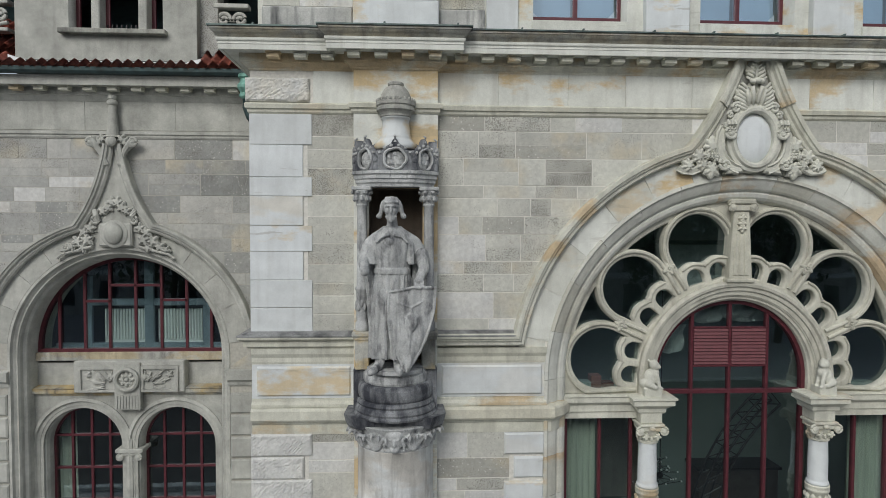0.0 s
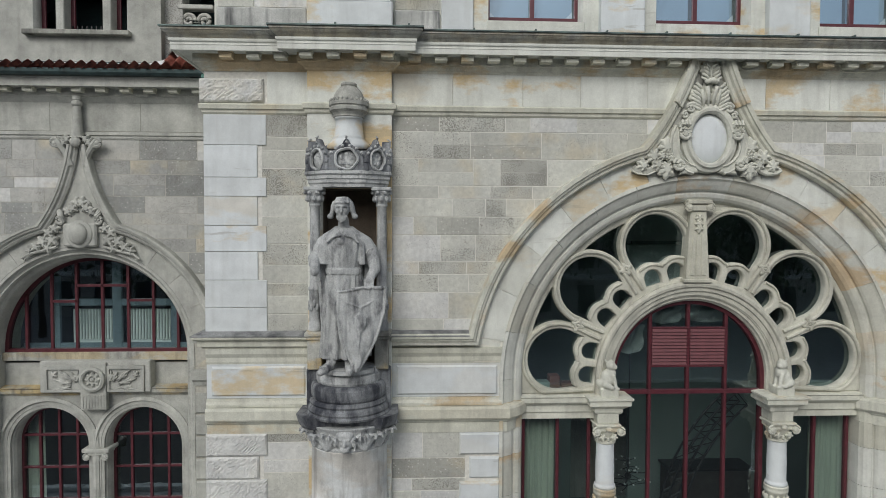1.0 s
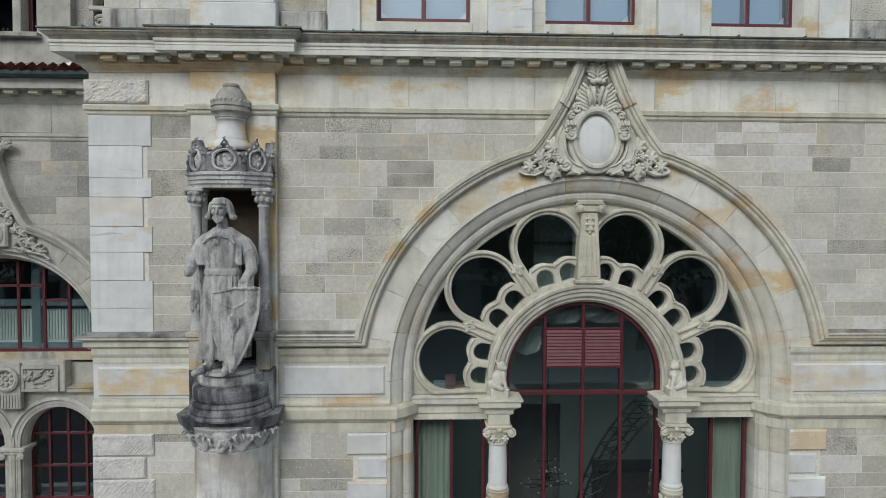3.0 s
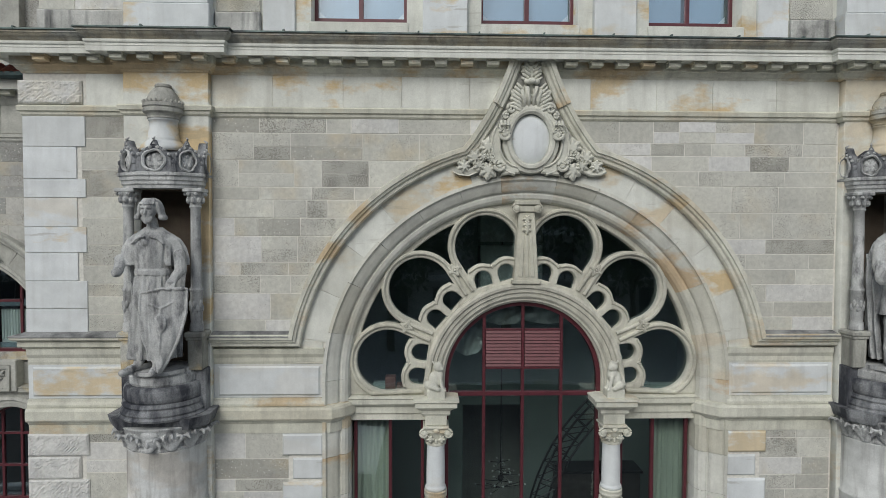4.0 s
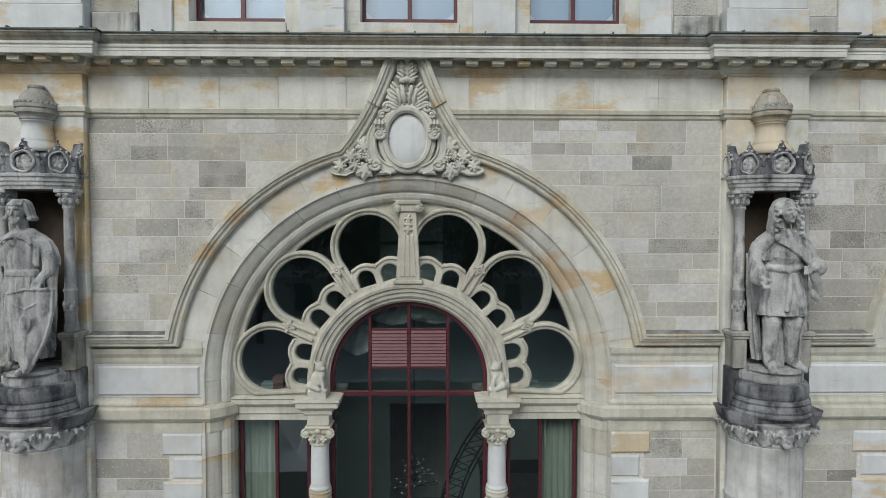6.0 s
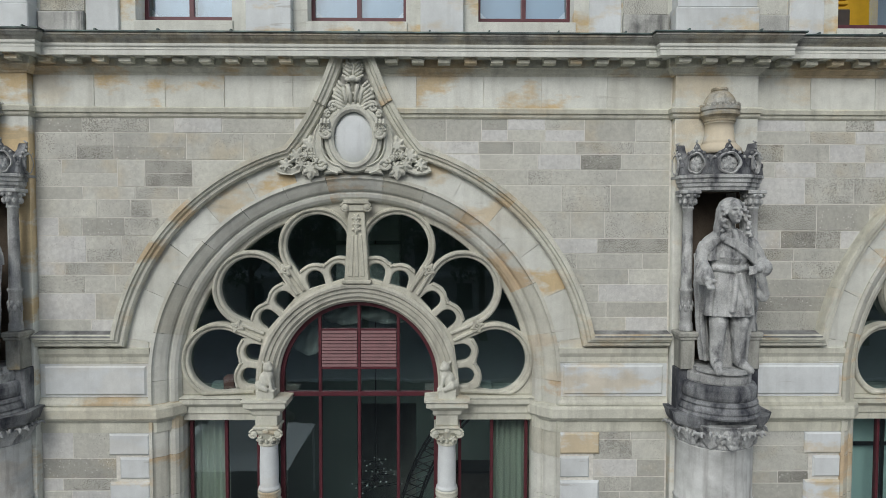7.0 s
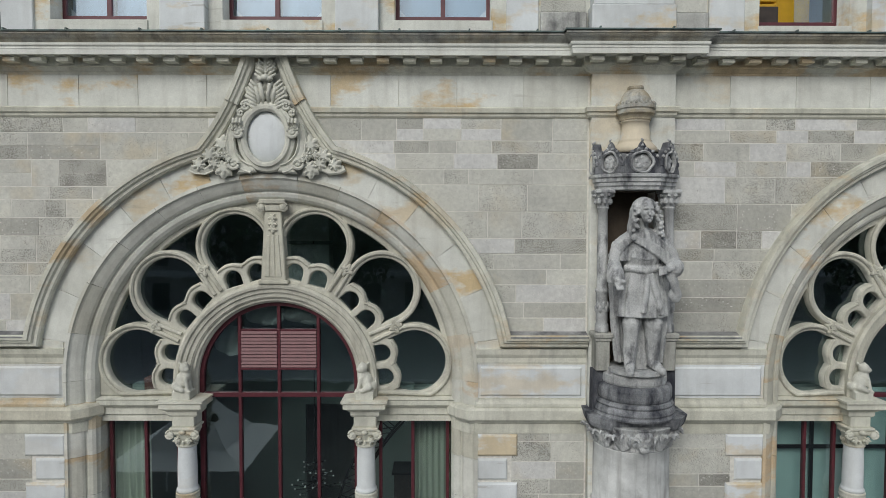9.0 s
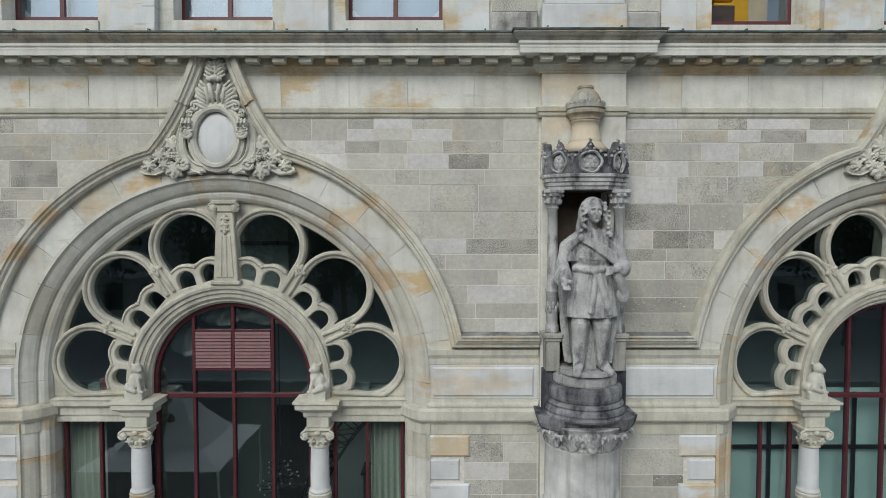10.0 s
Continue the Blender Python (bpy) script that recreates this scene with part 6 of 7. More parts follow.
for x in (-8.45, -12.75):
    scroll = empty("parapet_scroll", "pale carved stone scroll before the red roof", "ornament", group="roof scrolls", kind="structure")
    bm = bmesh.new()
    box(bm, x - 0.32, x + 0.32, 2.5, 2.7, 12.62, 12.69, 0.01)
    box(bm, x - 0.32, x + 0.32, 2.5, 2.7, 13.12, 13.2, 0.01)
    for s in (-1, 1):
        tube(bm, spiral(x + s * 0.15, 2.58, 12.93, 0.13, 1.6, s, 200), 0.035, 8)
    tube(bm, [(x - 0.28, 2.58, 12.8), (x, 2.58, 12.75), (x + 0.28, 2.58, 12.8)], 0.035, 8)
    part("scrollwork", bm, M_WINGTRIM, scroll)

# downpipe in the corner
pipe = empty("downpipe", "green copper rainwater head with a dark downpipe", "downpipe", kind="structure")
bm = bmesh.new()
lathe(bm, [(0.10, 11.80), (0.14, 11.79), (0.14, 11.74), (0.10, 11.71), (0.11, 11.66), (0.15, 11.60), (0.15, 11.55), (0.10, 11.47), (0.12, 11.44), (0.12, 11.40), (0.07, 11.36)], -8.06, 2.05, 20)
part("rainwater_head", bm, M_COPPER, pipe, "verdigris copper head")
bm = bmesh.new()
tube(bm, [(-8.06, 2.05, 11.38), (-8.06, 2.05, 11.22), (-8.0, 2.05, 11.05), (-7.86, 2.1, 10.85), (-7.76, 2.15, 10.65), (-7.74, 2.2, 10.3), (-7.74, 2.2, 2.0)], 0.07, 12)
part("pipe", bm, M_PIPE, pipe)


# ---- arched window of the wing ----
wing_window = empty("window_8", "arched wing window under an ogee hood with a carved blank shield", "window", kind="structure")
prof = [(2.02, 0.04), (2.01, -0.02), (1.96, -0.025), (1.94, 0.03), (1.90, 0.06), (1.87, 0.05), (1.85, 0.09), (1.84, 0.16), (1.80, 0.2), (1.79, 0.24), (1.79, 1.0), (2.02, 1.0)]
bm = bmesh.new()
run_face(bm, [(1.9 - r, WY + y) for r, y in prof], [(WX + 1.9, 2.0)] + arc(WX, WZ, 1.9, 0, 180, 50) + [(WX - 1.9, 2.0)])
part("archivolt", bm, M_WINGTRIM, wing_window)
cuts = [6, 24, 40, 55, 70, 110, 125, 140, 156, 174]
for a, b in zip(cuts, cuts[1:]):
    bm = bmesh.new()
    run_face(bm, [(-0.2, WY + 0.02), (-0.2, WY - 0.012), (0.165, WY - 0.018), (0.165, WY + 0.02)], arc(WX, WZ, 2.18, a + 0.1, b - 0.1, 8))
    part("voussoir", bm, M_WINGTRIM, wing_window)
hood = [(0.08, 0.0), (0.08, -0.10), (0.05, -0.125), (0.02, -0.13), (0.0, -0.17), (-0.03, -0.18), (-0.04, -0.20), (-0.08, -0.20), (-0.09, -0.16), (-0.09, 0.0)]
right = arc(0, 0, 2.44, 8, 74, 26)
kx, kz = right[-1]
ogee = []
for i in range(1, 15):
    t = i / 14
    ogee.append(((1 - t) ** 2 * kx + 2 * t * (1 - t) * 0.22 + t * t * 0.075, (1 - t) ** 2 * kz + 2 * t * (1 - t) * 2.95 + t * t * 3.86))
for s in (1, -1):
    for seg in (right[0:10], right[9:19], right[18:] + ogee[:3], ogee[2:]):
        bm = bmesh.new()
        run_face(bm, [(o, y) for o, y in hood], seg)
        if s < 0:
            bmesh.ops.scale(bm, vec=(-1, 1, 1), verts=bm.verts)
        bmesh.ops.translate(bm, vec=(WX, WY, WZ), verts=bm.verts)
        part("hood_stone", bm, M_WINGTRIM, wing_window)
pts = [(0.6, 2.33)] + ogee
bm = sheet([(WX + x, WZ + z) for x, z in pts] + [(WX - x, WZ + z) for x, z in pts[::-1]] + arc(WX, WZ, 2.3, 105, 75, 8), [], WY - 0.05, WY)
part("gable_field", bm, M_WINGTRIM, wing_window)
# carved shield and leaves in the gable
bm = bmesh.new()
y = WY - 0.09
box(bm, WX - 0.30, WX + 0.30, WY - 0.12, WY, 8.72, 9.15, 0.03)
blob(bm, WX, WY - 0.12, 8.95, 0.24, 0.06, 0.26, 3)
for s in (-1, 1):
    tube(bm, [(WX + s * 0.36, y, 9.38), (WX + s * 0.32, y - 0.04, 9.28), (WX + s * 0.30, y, 9.18)], 0.05, 8)
    tube(bm, spiral(WX + s * 0.33, y - 0.03, 9.2, 0.08, 1.3, s, 60), 0.025)
    for lx, lz, a, r in ((0.45, 9.05, 100, 0.11), (0.55, 8.98, 30, 0.12), (0.50, 8.85, 300, 0.13), (0.66, 8.82, 330, 0.13), (0.78, 8.72, 320, 0.11), (0.58, 8.70, 260, 0.10), (0.9, 8.66, 340, 0.08), (0.12, 9.42, 70, 0.12), (0.05, 9.52, 85, 0.11), (0.2, 9.36, 30, 0.10)):
        leaf(bm, WX + s * lx, WY - 0.05, lz, r, a if s > 0 else 180 - a, 5, 0.08)
    tube(bm, [(WX + s * 0.42, y, 8.72), (WX + s * 0.7, y, 8.64), (WX + s * 0.95, y, 8.58), (WX + s * 1.05, y, 8.50), (WX + s * 0.98, y, 8.48)], 0.026, 6)
part("shield_carving", bm, M_WINGTRIM, wing_window, "carved shield with oak leaves")
bm = bmesh.new()
blob(bm, WX, WY - 0.17, 8.96, 0.17, 0.09, 0.2, 3)
part("shield_boss", bm, M_WINGTRIM, wing_window, smooth=True)
# finial
bm = bmesh.new()
lathe(bm, [(0.125, 10.70), (0.105, 10.73), (0.10, 10.80), (0.065, 11.27), (0.075, 11.275), (0.09, 11.29), (0.095, 11.32), (0.085, 11.355), (0.06, 11.37), (0.075, 11.39), (0.075, 11.45), (0.03, 11.46)], WX, WY - 0.12, 20)
part("finial", bm, M_WINGTRIM, wing_window)
bm = bmesh.new()
for s in (-1, 1):
    tube(bm, [(WX + s * 0.12, WY - 0.12, 10.2), (WX + s * 0.2, WY - 0.14, 10.42), (WX + s * 0.30, WY - 0.16, 10.58), (WX + s * 0.36, WY - 0.16, 10.66)], 0.055, 8)
    tube(bm, spiral(WX + s * 0.37, WY - 0.18, 10.60, 0.085, 1.4, s, 110), 0.03)
    blob(bm, WX + s * 0.37, WY - 0.16, 10.60, 0.06, 0.06, 0.06, 2)
    for k in range(3):
        leaf(bm, WX + s * (0.16 + 0.06 * k), WY - 0.12, 10.66 - 0.06 * k, 0.09, 60 if s > 0 else 120, 5, 0.08)
blob(bm, WX, WY - 0.2, 10.62, 0.10, 0.07, 0.1, 2)
part("volutes", bm, M_WINGTRIM, wing_window)
# sill, sloping shelf and carved block
bm = bmesh.new()
box(bm, WX - 1.79, WX + 1.79, 2.9, 3.6, 6.50, 6.66, 0.01)
part("lunette_sill", bm, M_CORNICE, wing_window)
bm = bmesh.new()
box(bm, WX - 1.79, WX + 1.79, 2.98, 3.2, 5.9, 6.45)
part("breast_wall", bm, M_WINGTRIM, wing_window)
bm = bmesh.new()
run_plan(bm, [(-0.4, 5.84), (0.0, 5.84), (0.02, 5.88), (0.06, 5.90), (0.06, 5.97), (0.08, 5.99), (-0.4, 6.06)], [(WX - 1.79, 2.845), (WX + 1.79, 2.845)])
part("ledge", bm, M_CORNICE, wing_window)
bm = bmesh.new()
box(bm, WX - 1.0, WX + 1.06, 2.74, 3.2, 5.92, 6.53, 0.015)
part("carved_block", bm, M_WINGTRIM, wing_window)
for s in (-1, 1):
    xs = sorted((WX + 0.03 + s * 0.23, WX + 0.03 + s * 0.93))
    part("relief_frame", sheet(rect(xs[0], xs[1], 5.935, 6.44), [rect(xs[0] + 0.05, xs[1] - 0.05, 5.985, 6.37)], 2.70, 2.745, 0.008), M_WINGTRIM, wing_window)
    bm = bmesh.new()
    cx0, cz0 = WX + 0.03 + s * 0.30, 6.05
    for k in range(5):
        a = radians(-8 + 24 * k)
        d = Vector((s * math.cos(a), 0, math.sin(a)))
        ln = 0.50 if k < 3 else 0.30
        leaf(bm, cx0 + d.x * ln * 0.55, 2.73, cz0 + d.z * ln * 0.55, 0.05, math.degrees(math.atan2(d.z, d.x)), 5, 0.04, ln / 0.13)
    leaf(bm, cx0 + s * 0.46, 2.73, 6.27, 0.07, 45, 5, 0.04)
    part("leaf_relief", bm, M_WINGTRIM, wing_window)
bm = bmesh.new()
box(bm, WX - 0.22, WX + 0.26, 2.68, 2.8, 5.60, 6.50, 0.01)
for k in range(8):
    box(bm, WX - 0.2 + 0.055 * k, WX - 0.165 + 0.055 * k, 2.665, 2.70, 5.63, 5.88)
circ = [(WX + 0.02 + 0.215 * math.cos(a), 6.19 + 0.215 * math.sin(a)) for a in [2 * math.pi * i / 32 for i in range(32)]]
run_face(bm, [(-0.02, 2.70), (-0.02, 2.62), (0.02, 2.60), (0.05, 2.62), (0.06, 2.70)], circ, True)
for k in range(8):
    a = 2 * math.pi * k / 8
    leaf(bm, WX + 0.02 + 0.08 * math.cos(a), 2.68, 6.19 + 0.08 * math.sin(a), 0.06, math.degrees(a), 3, 0.04)
blob(bm, WX + 0.02, 2.66, 6.19, 0.045, 0.04, 0.045, 2)
part("rosette_key", bm, M_WINGTRIM, wing_window)
# twin arches below
holes = [arch_hole(c, 1, 0.74, WCZ, 2.0, 24) for c in W_ARCHES]
part("twin_arch_wall", sheet(rect(WX - 1.80, WX + 1.80, 1.5, 5.86), holes, 2.86, 3.12), M_WINGTRIM, wing_window)
for c in W_ARCHES:
    bm = bmesh.new()
    run_face(bm, [(-0.16, 2.87), (-0.16, 2.83), (-0.10, 2.81), (-0.08, 2.85), (-0.02, 2.85), (0.0, 2.89), (0.06, 2.93), (0.08, 3.0), (0.08, 3.2), (-0.1, 3.2)], [(c + 0.78, 2.0)] + arc(c, WCZ, 0.78, 0, 180, 28) + [(c - 0.78, 2.0)])
    part("twin_archivolt", bm, M_WINGTRIM, wing_window)
    bm = bmesh.new()
    run_face(bm, [(-0.03, 3.14), (-0.03, 3.22), (0.03, 3.22), (0.03, 3.14)], [(c + 0.69, 2.0)] + arc(c, WCZ, 0.69, 0, 180, 28) + [(c - 0.69, 2.0)])
    part("arched_frame", bm, M_RED, wing_window)
    for dx in (-0.35, 0.02, 0.37):
        bm = bmesh.new()
        box(bm, c + dx - 0.022, c + dx + 0.022, 3.15, 3.21, 2.0, WCZ + math.sqrt(0.68 ** 2 - dx * dx))
        part("mullion", bm, M_RED, wing_window)
    for z in (4.98, 4.33, 3.68):
        bm = bmesh.new()
        box(bm, c - 0.68, c + 0.68, 3.145, 3.215, z - 0.02, z + 0.02)
        part("transom", bm, M_RED, wing_window)
    g = part("pane", sheet([(c + 0.68, 2.0)] + arc(c, WCZ, 0.68, 0, 180, 24) + [(c - 0.68, 2.0)], [], 3.18, 3.186), M_GLASS, wing_window)
    g.visible_shadow = False
# lunette lights: blue-grey casements behind red bars
g = part("pane", sheet([(WX + 1.78, 6.6)] + arc(WX, WZ, 1.78, 0, 180, 36) + [(WX - 1.78, 6.6)], [], 3.04, 3.046), M_GLASS, wing_window)
g.visible_shadow = False
bm = bmesh.new()
run_face(bm, [(-0.03, 2.99), (-0.03, 3.09), (0.035, 3.09), (0.035, 2.99)], arc(WX, WZ, 1.76, 0, 180, 40))
box(bm, WX - 1.78, WX + 1.78, 2.97, 3.09, 6.66, 6.72)
part("arched_frame", bm, M_RED, wing_window)
for dx in (-1.38, -0.9, -0.43, 0.06, 0.55, 1.03, 1.5):
    top = WZ + math.sqrt(1.75 ** 2 - dx * dx)
    bm = bmesh.new()
    box(bm, WX + dx - 0.024, WX + dx + 0.024, 2.99, 3.04, 6.68, top)
    part("bar", bm, M_RED, wing_window)
for dx, w in ((-1.05, 0.07), (0.14, 0.09), (1.28, 0.08)):
    top = WZ + math.sqrt(1.74 ** 2 - dx * dx)
    bm = bmesh.new()
    box(bm, WX + dx - w, WX + dx + w, 3.40, 3.48, 6.64, top, 0.01)
    part("casement_post", bm, M_BLUEGREY, wing_window)
for z, h, a, b in ((6.70, 0.05, -1.7, 1.7), (7.57, 0.07, -1.05, 1.28)):
    bm = bmesh.new()
    box(bm, WX + a, WX + b, 3.41, 3.485, z - h, z + h, 0.01)
    part("casement_rail", bm, M_BLUEGREY, wing_window)
for z, a, b in ((7.64, -0.9, -0.4), (7.95, -0.43, 0.55), (7.66, 0.55, 1.05)):
    bm = bmesh.new()
    box(bm, WX + a, WX + b, 2.99, 3.04, z - 0.024, z + 0.024)
    part("bar", bm, M_RED, wing_window)
for x0 in (WX - 0.80, WX + 0.26):
    rad = empty("radiator", "white ribbed radiator behind the lunette glass", "radiator", group="radiators")
    for k in range(15):
        bm = bmesh.new()
        box(bm, x0 + k * 0.06, x0 + k * 0.06 + 0.042, 3.54, 3.64, 6.78, 7.42, 0.012)
        part("rib", bm, M_RADIATOR, rad)
    bm = bmesh.new()
    box(bm, x0, x0 + 0.88, 3.56, 3.62, 6.60, 6.80)
    part("foot_rail", bm, M_RADIATOR, rad)
wc = empty("column", "slender round column between the twin arches", "column", group="window columns")
bm = bmesh.new()
lathe(bm, [(0.15, 2.0), (0.145, 4.55), (0.165, 4.56), (0.165, 4.58)], 0, 0, 24)
part("shaft", bm, M_WHITE, wc, smooth=True)
bm = bmesh.new()
lathe(bm, [(0.15, 4.57), (0.16, 4.62), (0.2, 4.68)], 0, 0, 20)
box(bm, -0.26, 0.26, -0.2, 0.2, 4.72, 4.80, 0.015)
box(bm, -0.21, 0.21, -0.17, 0.17, 4.66, 4.73, 0.01)
for s in (-1, 1):
    tube(bm, spiral(s * 0.17, -0.19, 4.64, 0.07, 1.5, s), 0.02)
    blob(bm, s * 0.17, -0.17, 4.64, 0.06, 0.05, 0.06, 2)
part("capital", bm, M_WINGTRIM, wc)
wc.location = ((W_ARCHES[0] + W_ARCHES[1]) / 2, 3.0, 0)


# ---- rooms behind the windows ----
def room(name, label, x0, x1, y0, y1, z0, z1, material, door=None):
    r = empty(name, label, "room", kind="structure")
    bm = bmesh.new()
    box(bm, x0, x0 + 0.1, y0, y1, z0, z1)
    box(bm, x1 - 0.1, x1, y0, y1, z0, z1)
    part("side_walls", bm, material, r)
    part("rear_wall", sheet(rect(x0, x1, z0, z1), [rect(*door)] if door else [], y1, y1 + 0.15), material, r)
    bm = bmesh.new()
    box(bm, x0, x1, y0, y1 + 0.2, z0 - 0.1, z0)
    part("room_floor", bm, M_FLOORIN, r)
    bm = bmesh.new()
    box(bm, x0, x1, y0, y1 + 0.2, z1, z1 + 0.1)
    part("room_ceiling", bm, material, r)
    return r


room("hall_room", "dim grey-green hall behind the great window", -4.6, 4.6, 0.52, 5.2, 2.5, 10.3, M_ROOM, (-0.65, 0.75, 2.55, 4.9))
room("second_hall_room", "dim hall behind the second great window", 5.9, 15.2, 0.52, 5.2, 2.5, 10.3, M_ROOM)
# wing and dormer rooms get their darkness from the plaster colour
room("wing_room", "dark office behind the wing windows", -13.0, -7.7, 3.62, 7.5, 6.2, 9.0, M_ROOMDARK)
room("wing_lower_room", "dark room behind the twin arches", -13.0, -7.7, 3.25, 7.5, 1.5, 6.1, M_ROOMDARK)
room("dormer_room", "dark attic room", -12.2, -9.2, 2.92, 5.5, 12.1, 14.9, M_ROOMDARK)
for i, (a, b) in enumerate(UP_WINDOWS):
    room("upper_room", "upper office room behind an oblong window", a - 0.4, b + 0.4, 0.62, 4.0, 11.95, 14.9, M_ROOM)


def curtain(x0, x1, y, z0, z1, pleats, material=M_CURTAIN, label="pale green pleated curtain"):
    bm = bmesh.new()
    n = pleats * 8
    top = [bm.verts.new((x0 + (x1 - x0) * i / n, y + 0.045 * math.sin(2 * math.pi * i / 8) + 0.015 * math.sin(i * 0.7), z1)) for i in range(n + 1)]
    bot = [bm.verts.new((x0 + (x1 - x0) * i / n, y + 0.06 * math.sin(2 * math.pi * i / 8 + 0.3) + 0.02 * math.sin(i * 0.9), z0)) for i in range(n + 1)]
    for i in range(n):
        bm.faces.new((bot[i], bot[i + 1], top[i + 1], top[i]))
    bmesh.ops.solidify(bm, geom=bm.faces[:], thickness=0.01)
    tagged(part("curtain", bm, material, smooth=True), label, "curtain", group="curtains")


curtain(-2.72, -2.12, 0.62, 2.6, 6.2, 6)
curtain(2.14, 2.72, 0.62, 2.6, 6.2, 6)
curtain(-12.15, -11.8, 3.36, 1.6, 5.6, 3)
M_BLIND = plain("teal_white_blind", (0.42, 0.56, 0.53), 0.85, vary=0.08, scale=2)
bm = bmesh.new()
box(bm, 7.4, 13.2, 0.80, 0.82, 2.6, 6.5)
tagged(part("blind", bm, M_BLIND), "pale teal blind hung behind the second window", "blind")
lattice = empty("lattice", "dark metal lattice before the pale blind", "lattice")
for x in (7.98, 8.62, 9.25, 10.0, 10.75, 11.5):
    bm = bmesh.new()
    box(bm, x - 0.025, x + 0.025, 0.70, 0.74, 2.6, 6.45)
    part("bar", bm, M_BLACK, lattice)
for z in (5.55, 4.2):
    bm = bmesh.new()
    box(bm, 7.4, 13.0, 0.695, 0.735, z - 0.03, z + 0.03)
    part("bar", bm, M_BLACK, lattice)

ledge = empty("inner_ledge", "dim timber ledge behind the tracery", "ledge", kind="structure")
for c, k in ((0, 1), (RIGHT_CX, RIGHT_SX)):
    for sd in (-1, 1):
        bm = bmesh.new()
        xs = sorted((c + sd * k * 1.3, c + sd * k * 2.75))
        box(bm, xs[0], xs[1], 0.53, 1.0, 6.40, 6.50, 0.01)
        part("board", bm, M_ROOM, ledge)
M_BOXRED = plain("faded_red_card", (0.17, 0.075, 0.06), 0.8, vary=0.2)
for x, w, h, m, lb in ((-2.30, 0.2, 0.10, M_ROOM, "small grey box"), (-2.12, 0.17, 0.2, M_BOXRED, "faded red box"), (-1.92, 0.2, 0.08, M_BOXRED, "flat faded red box"), (-1.75, 0.16, 0.13, M_ROOM, "small grey box"), (2.0, 0.24, 0.09, M_ROOM, "flat grey box")):
    bm = bmesh.new()
    box(bm, x - w / 2, x + w / 2, 0.60, 0.80, 6.50, 6.50 + h, 0.008)
    tagged(part("box", bm, m), lb + " on the inner window ledge", "box")

pier = bmesh.new()
box(pier, -0.57, 0.56, 1.77, 2.2, 7.95, 8.80, 0.01)
box(pier, -0.57, 0.56, 1.77, 2.2, 8.87, 10.3, 0.01)
tagged(part("hall_pier", pier, M_HALLPIER), "pale grey-green pier inside the hall", "pier", kind="structure")

# cloth bunched up over the louvre
for x0, x1, z0, z1 in ((-1.12, -0.62, 7.02, 7.52), (-0.60, 0.02, 7.52, 7.82), (0.0, 0.86, 7.54, 7.84)):
    n = 26
    rows = []
    for j in range(9):
        v = j / 8
        rows.append([(x0 + (x1 - x0) * i / n, 0.74 + 0.05 * math.sin(6.3 * v + 5 * i / n) + 0.03 * math.sin(17 * i / n + 3 * v), z1 - (z1 - z0) * v * (0.65 + 0.35 * abs(math.sin(math.pi * i / n)) ** 0.7)) for i in range(n + 1)])
    bm = bmesh.new()
    grid_faces(bm, [[bm.verts.new(p) for p in r] for r in rows])
    bmesh.ops.solidify(bm, geom=bm.faces[:], thickness=0.008)
    tagged(part("swag", bm, M_SWAG, smooth=True), "pale cloth bunched up behind the arched light", "cloth", group="bunched cloths")

# arched truss added inside the hall, at the depth of a mirrored truss's image
arch_truss = empty("truss_arch", "dark metal lattice arch standing in the hall", "truss")
AC = (4.55, 2.75)


def on_arch(r, deg, y):
    return (AC[0] + r * math.cos(radians(deg)), y, AC[1] + r * math.sin(radians(deg)))


for y in (2.45, 2.75):
    for r in (3.78, 4.12):
        bm = bmesh.new()
        tube(bm, [on_arch(r, a, y) for a in range(130, 181, 5)], 0.022, 6)
        part("chord", bm, M_BLACK, arch_truss)
    for a in range(130, 180, 5):
        bm = bmesh.new()
        tube(bm, [on_arch(3.78, a, y), on_arch(4.12, a + 5, y)], 0.012, 5)
        part("brace", bm, M_BLACK, arch_truss)
        bm = bmesh.new()
        tube(bm, [on_arch(4.12, a, y), on_arch(3.78, a, y)], 0.012, 5)
        part("brace", bm, M_BLACK, arch_truss)
lamp = empty("chandelier", "black starburst chandelier of thin rods with small bulbs", "chandelier")
bm = bmesh.new()
blob(bm, 0, 0, 0, 0.07, 0.07, 0.07, 2)
tube(bm, [(0, 0, 0), (0, 0, 5.0)], 0.012)
part("hub", bm, M_BLACK, lamp)
rnd = random.Random(11)
for k in range(34):
    d = Vector((rnd.gauss(0, 1), rnd.gauss(0, 1), 0)).normalized() * rnd.uniform(0.25, 0.55)
    hub_z = Vector((0, 0, 0.13 * (k % 5) - 0.2))
    d = d * (1 - 0.13 * (k % 5)) + hub_z
    bm = bmesh.new()
    tube(bm, [hub_z, d], 0.008, 4)
    rod = part("rod", bm, M_BLACK, lamp)
    bm = bmesh.new()
    blob(bm, *d, 0.022, 0.022, 0.022, 1)
    part("bulb", bm, M_RADIATOR, rod)
lamp.location = (0.0, 3.1, 4.0)
bench = empty("sideboard", "dark wooden sideboard in the hall", "sideboard")
bm = bmesh.new()
box(bm, 1.5, 3.4, 4.5, 5.1, 2.5, 3.5, 0.02)
part("body", bm, M_FLOORIN, bench)
bm = bmesh.new()
box(bm, 1.45, 3.45, 4.45, 5.12, 3.5, 3.56, 0.01)
part("top", bm, M_BLACK, bench)
M_YELLOW = plain("yellow_plastic", (0.62, 0.36, 0.02), 0.5, vary=0.1)
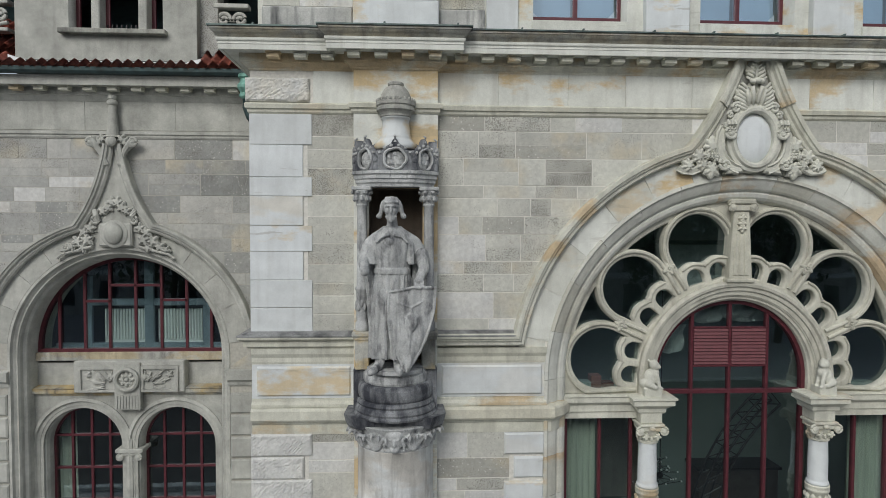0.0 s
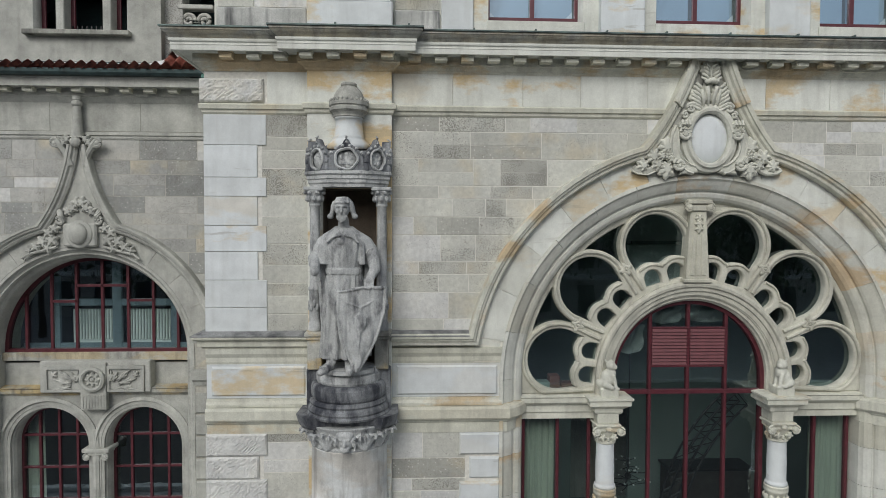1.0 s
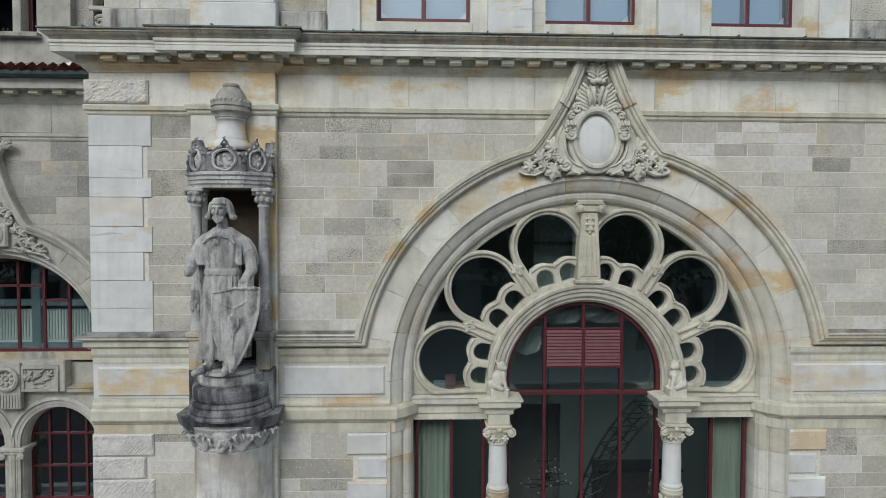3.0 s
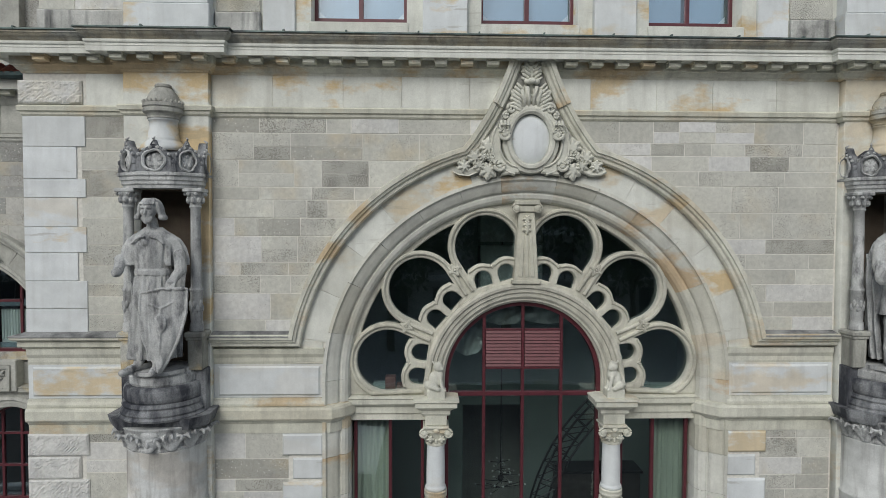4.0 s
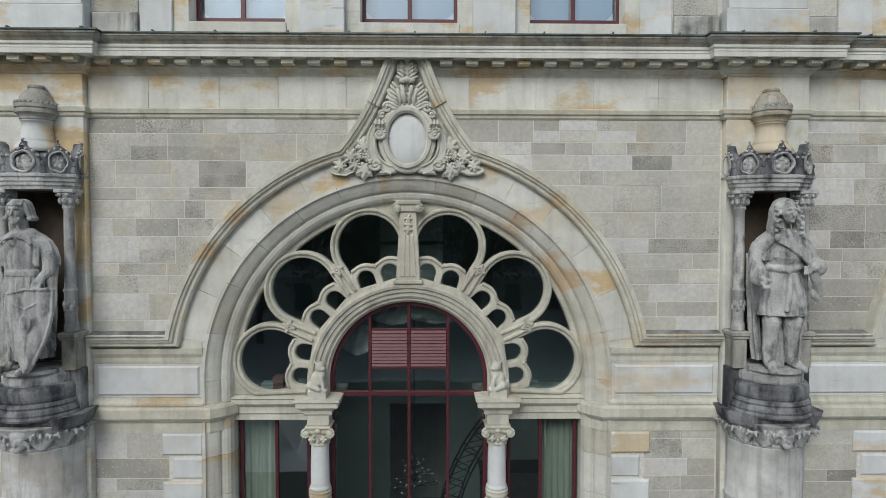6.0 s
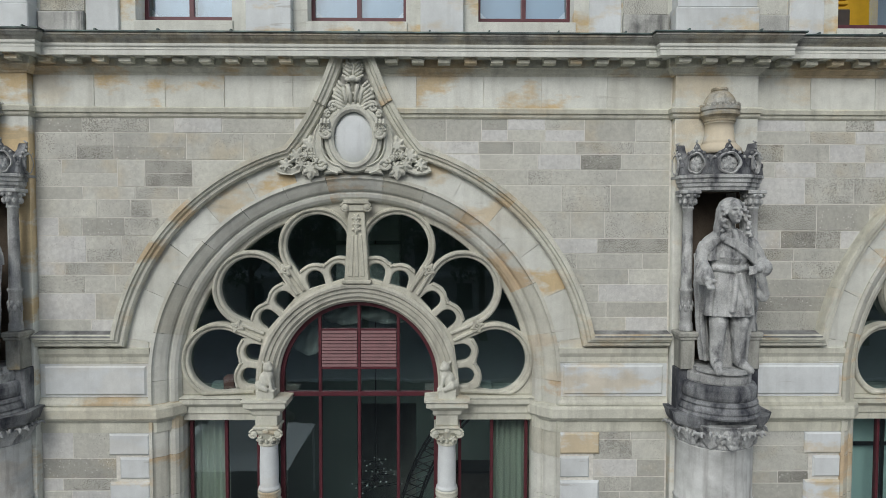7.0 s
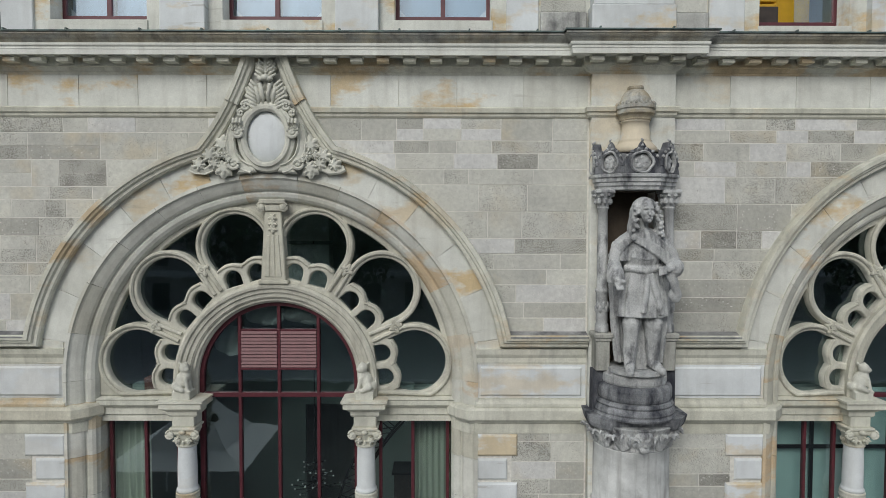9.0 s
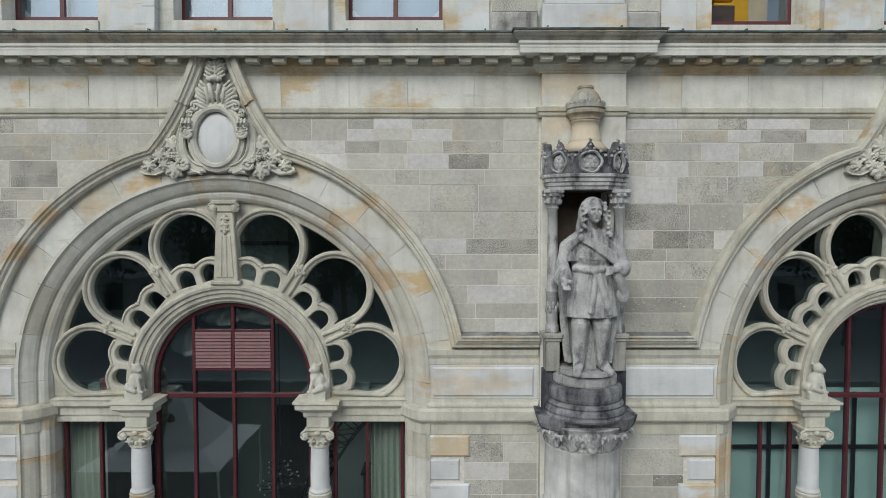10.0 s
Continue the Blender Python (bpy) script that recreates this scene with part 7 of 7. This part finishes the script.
shelf = empty("shelf_unit", "yellow shelf unit behind the open upper window", "shelf")
bm = bmesh.new()
box(bm, 8.02, 8.75, 1.3, 1.34, 11.95, 14.3)
part("back_panel", bm, M_YELLOW, shelf)
crate = empty("crate", "yellow slatted crate on the shelf", "crate")
for k in range(4):
    bm = bmesh.new()
    box(bm, 7.72, 8.04, 1.0, 1.3, 12.72 + 0.09 * k, 12.78 + 0.09 * k, 0.01)
    part("slat", bm, M_YELLOW, crate)
bm = bmesh.new()
box(bm, 7.6, 8.04, 0.95, 1.34, 11.95, 12.72, 0.01)
tagged(part("cabinet", bm, M_FLOORIN), "dark low cabinet by the open window", "cabinet")

# ---- the square in front, seen in the panes ----
rnd = random.Random(3)


def tree(x, y, h):
    t = empty("tree", "dark green broad-leaved tree across the square", "tree", group="trees on the square")
    bm = bmesh.new()
    tube(bm, [(0, 0, 0), (0.1, 0.05, h * 0.3), (0, 0.1, h * 0.6)], 0.32, 10, 0.16)
    for k in range(6):
        a = k * 1.05
        tube(bm, [(0, 0, h * (0.28 + 0.05 * k)), (1.4 * math.cos(a), 1.4 * math.sin(a), h * (0.45 + 0.05 * k)), (2.6 * math.cos(a), 2.6 * math.sin(a), h * (0.55 + 0.05 * k))], 0.12, 6, 0.03)
    part("trunk", bm, M_BARK, t)
    verts, faces = [], []
    for k in range(2600):
        a, b = rnd.uniform(0, 6.283), math.acos(rnd.uniform(-1, 1))
        r = (rnd.random() ** 0.4) * (1 + 0.25 * math.sin(3 * a + x) * math.sin(2 * b))
        c = Vector((h * 0.34 * r * math.sin(b) * math.cos(a), h * 0.34 * r * math.sin(b) * math.sin(a), h * 0.64 + h * 0.36 * r * math.cos(b)))
        q = Euler((rnd.uniform(0, 6), rnd.uniform(0, 6), rnd.uniform(0, 6))).to_matrix()
        s = rnd.uniform(0.18, 0.36)
        i = len(verts)
        verts += [c + q @ Vector(p) * s for p in ((-1, 0, 0), (0, -0.6, 0.15), (1, 0, 0), (0, 0.6, 0.15))]
        faces.append((i, i + 1, i + 2, i + 3))
    me = bpy.data.meshes.new("crown")
    me.from_pydata(verts, [], faces)
    me.materials.append(M_LEAF)
    o = new("crown", me)
    o.parent = t
    t.location = (x, y, 0)
    return t


t0 = tree(-24, -34, 15)
t1 = tree(-13, -37, 17)
for x, y, s, src in ((-4, -35, 1.0, t0), (5, -38, 1.0, t1), (14, -35, 1.0, t0), (24, -37, 1.1, t1), (34, -36, 1.0, t0), (-35, -36, 1.1, t1)):
    copy_thing(src, pose(x, y, 0, 0, 0, x * 31 % 360))
far = empty("far_house", "long pale four-storey house across the square", "house")
bm = bmesh.new()
box(bm, -70, 70, -58, -48, 0, 17)
part("wall", bm, M_FAR, far)
bm = bmesh.new()
prism(bm, [(-71, -59), (71, -59), (71, -47), (-71, -47)], 17.5, 21, 1, 0.85, (0, -53))
part("roof", bm, M_TILE, far)
for z in (4.2, 8.4, 12.6, 17.0):
    bm = bmesh.new()
    box(bm, -70.5, 70.5, -48.6, -47.5, z, z + 0.5)
    part("cornice", bm, M_WHITE, far)
pane = None
for z in (1.0, 5.2, 9.4, 13.4):
    for k in range(35):
        if pane is None:
            bm = bmesh.new()
            box(bm, -0.8, 0.8, -48.05, -47.95, 0, 2.5)
            pane = part("window", bm, M_FARPANE, far)
            o = pane
        else:
            o = pane.copy()
            scene.collection.objects.link(o)
        o.location = (-68 + 4 * k, 0, z)


def tent(x, y, w, peak):
    t = empty("market_tent", "white pagoda tent standing on the square", "tent", group="market tents")
    bm = bmesh.new()
    prof = [(1.0, 2.3), (0.62, 2.6), (0.32, 2.6 + (peak - 2.6) * 0.45), (0.03, peak)]
    rings = [[bm.verts.new((sx * k * w / 2, sy * k * w / 2, z)) for sx, sy in ((-1, -1), (1, -1), (1, 1), (-1, 1))] for k, z in prof]
    grid_faces(bm, rings, True)
    part("roof", bm, M_TENT, t)
    for sx in (-1, 1):
        for sy in (-1, 1):
            bm = bmesh.new()
            tube(bm, [(sx * w / 2 * 0.97, sy * w / 2 * 0.97, 0), (sx * w / 2 * 0.97, sy * w / 2 * 0.97, 2.3)], 0.04)
            part("pole", bm, M_FRAMEWHITE, t)
    t.location = (x, y, 0)
    return t


tent(-4.9, -8.6, 4.0, 4.1)
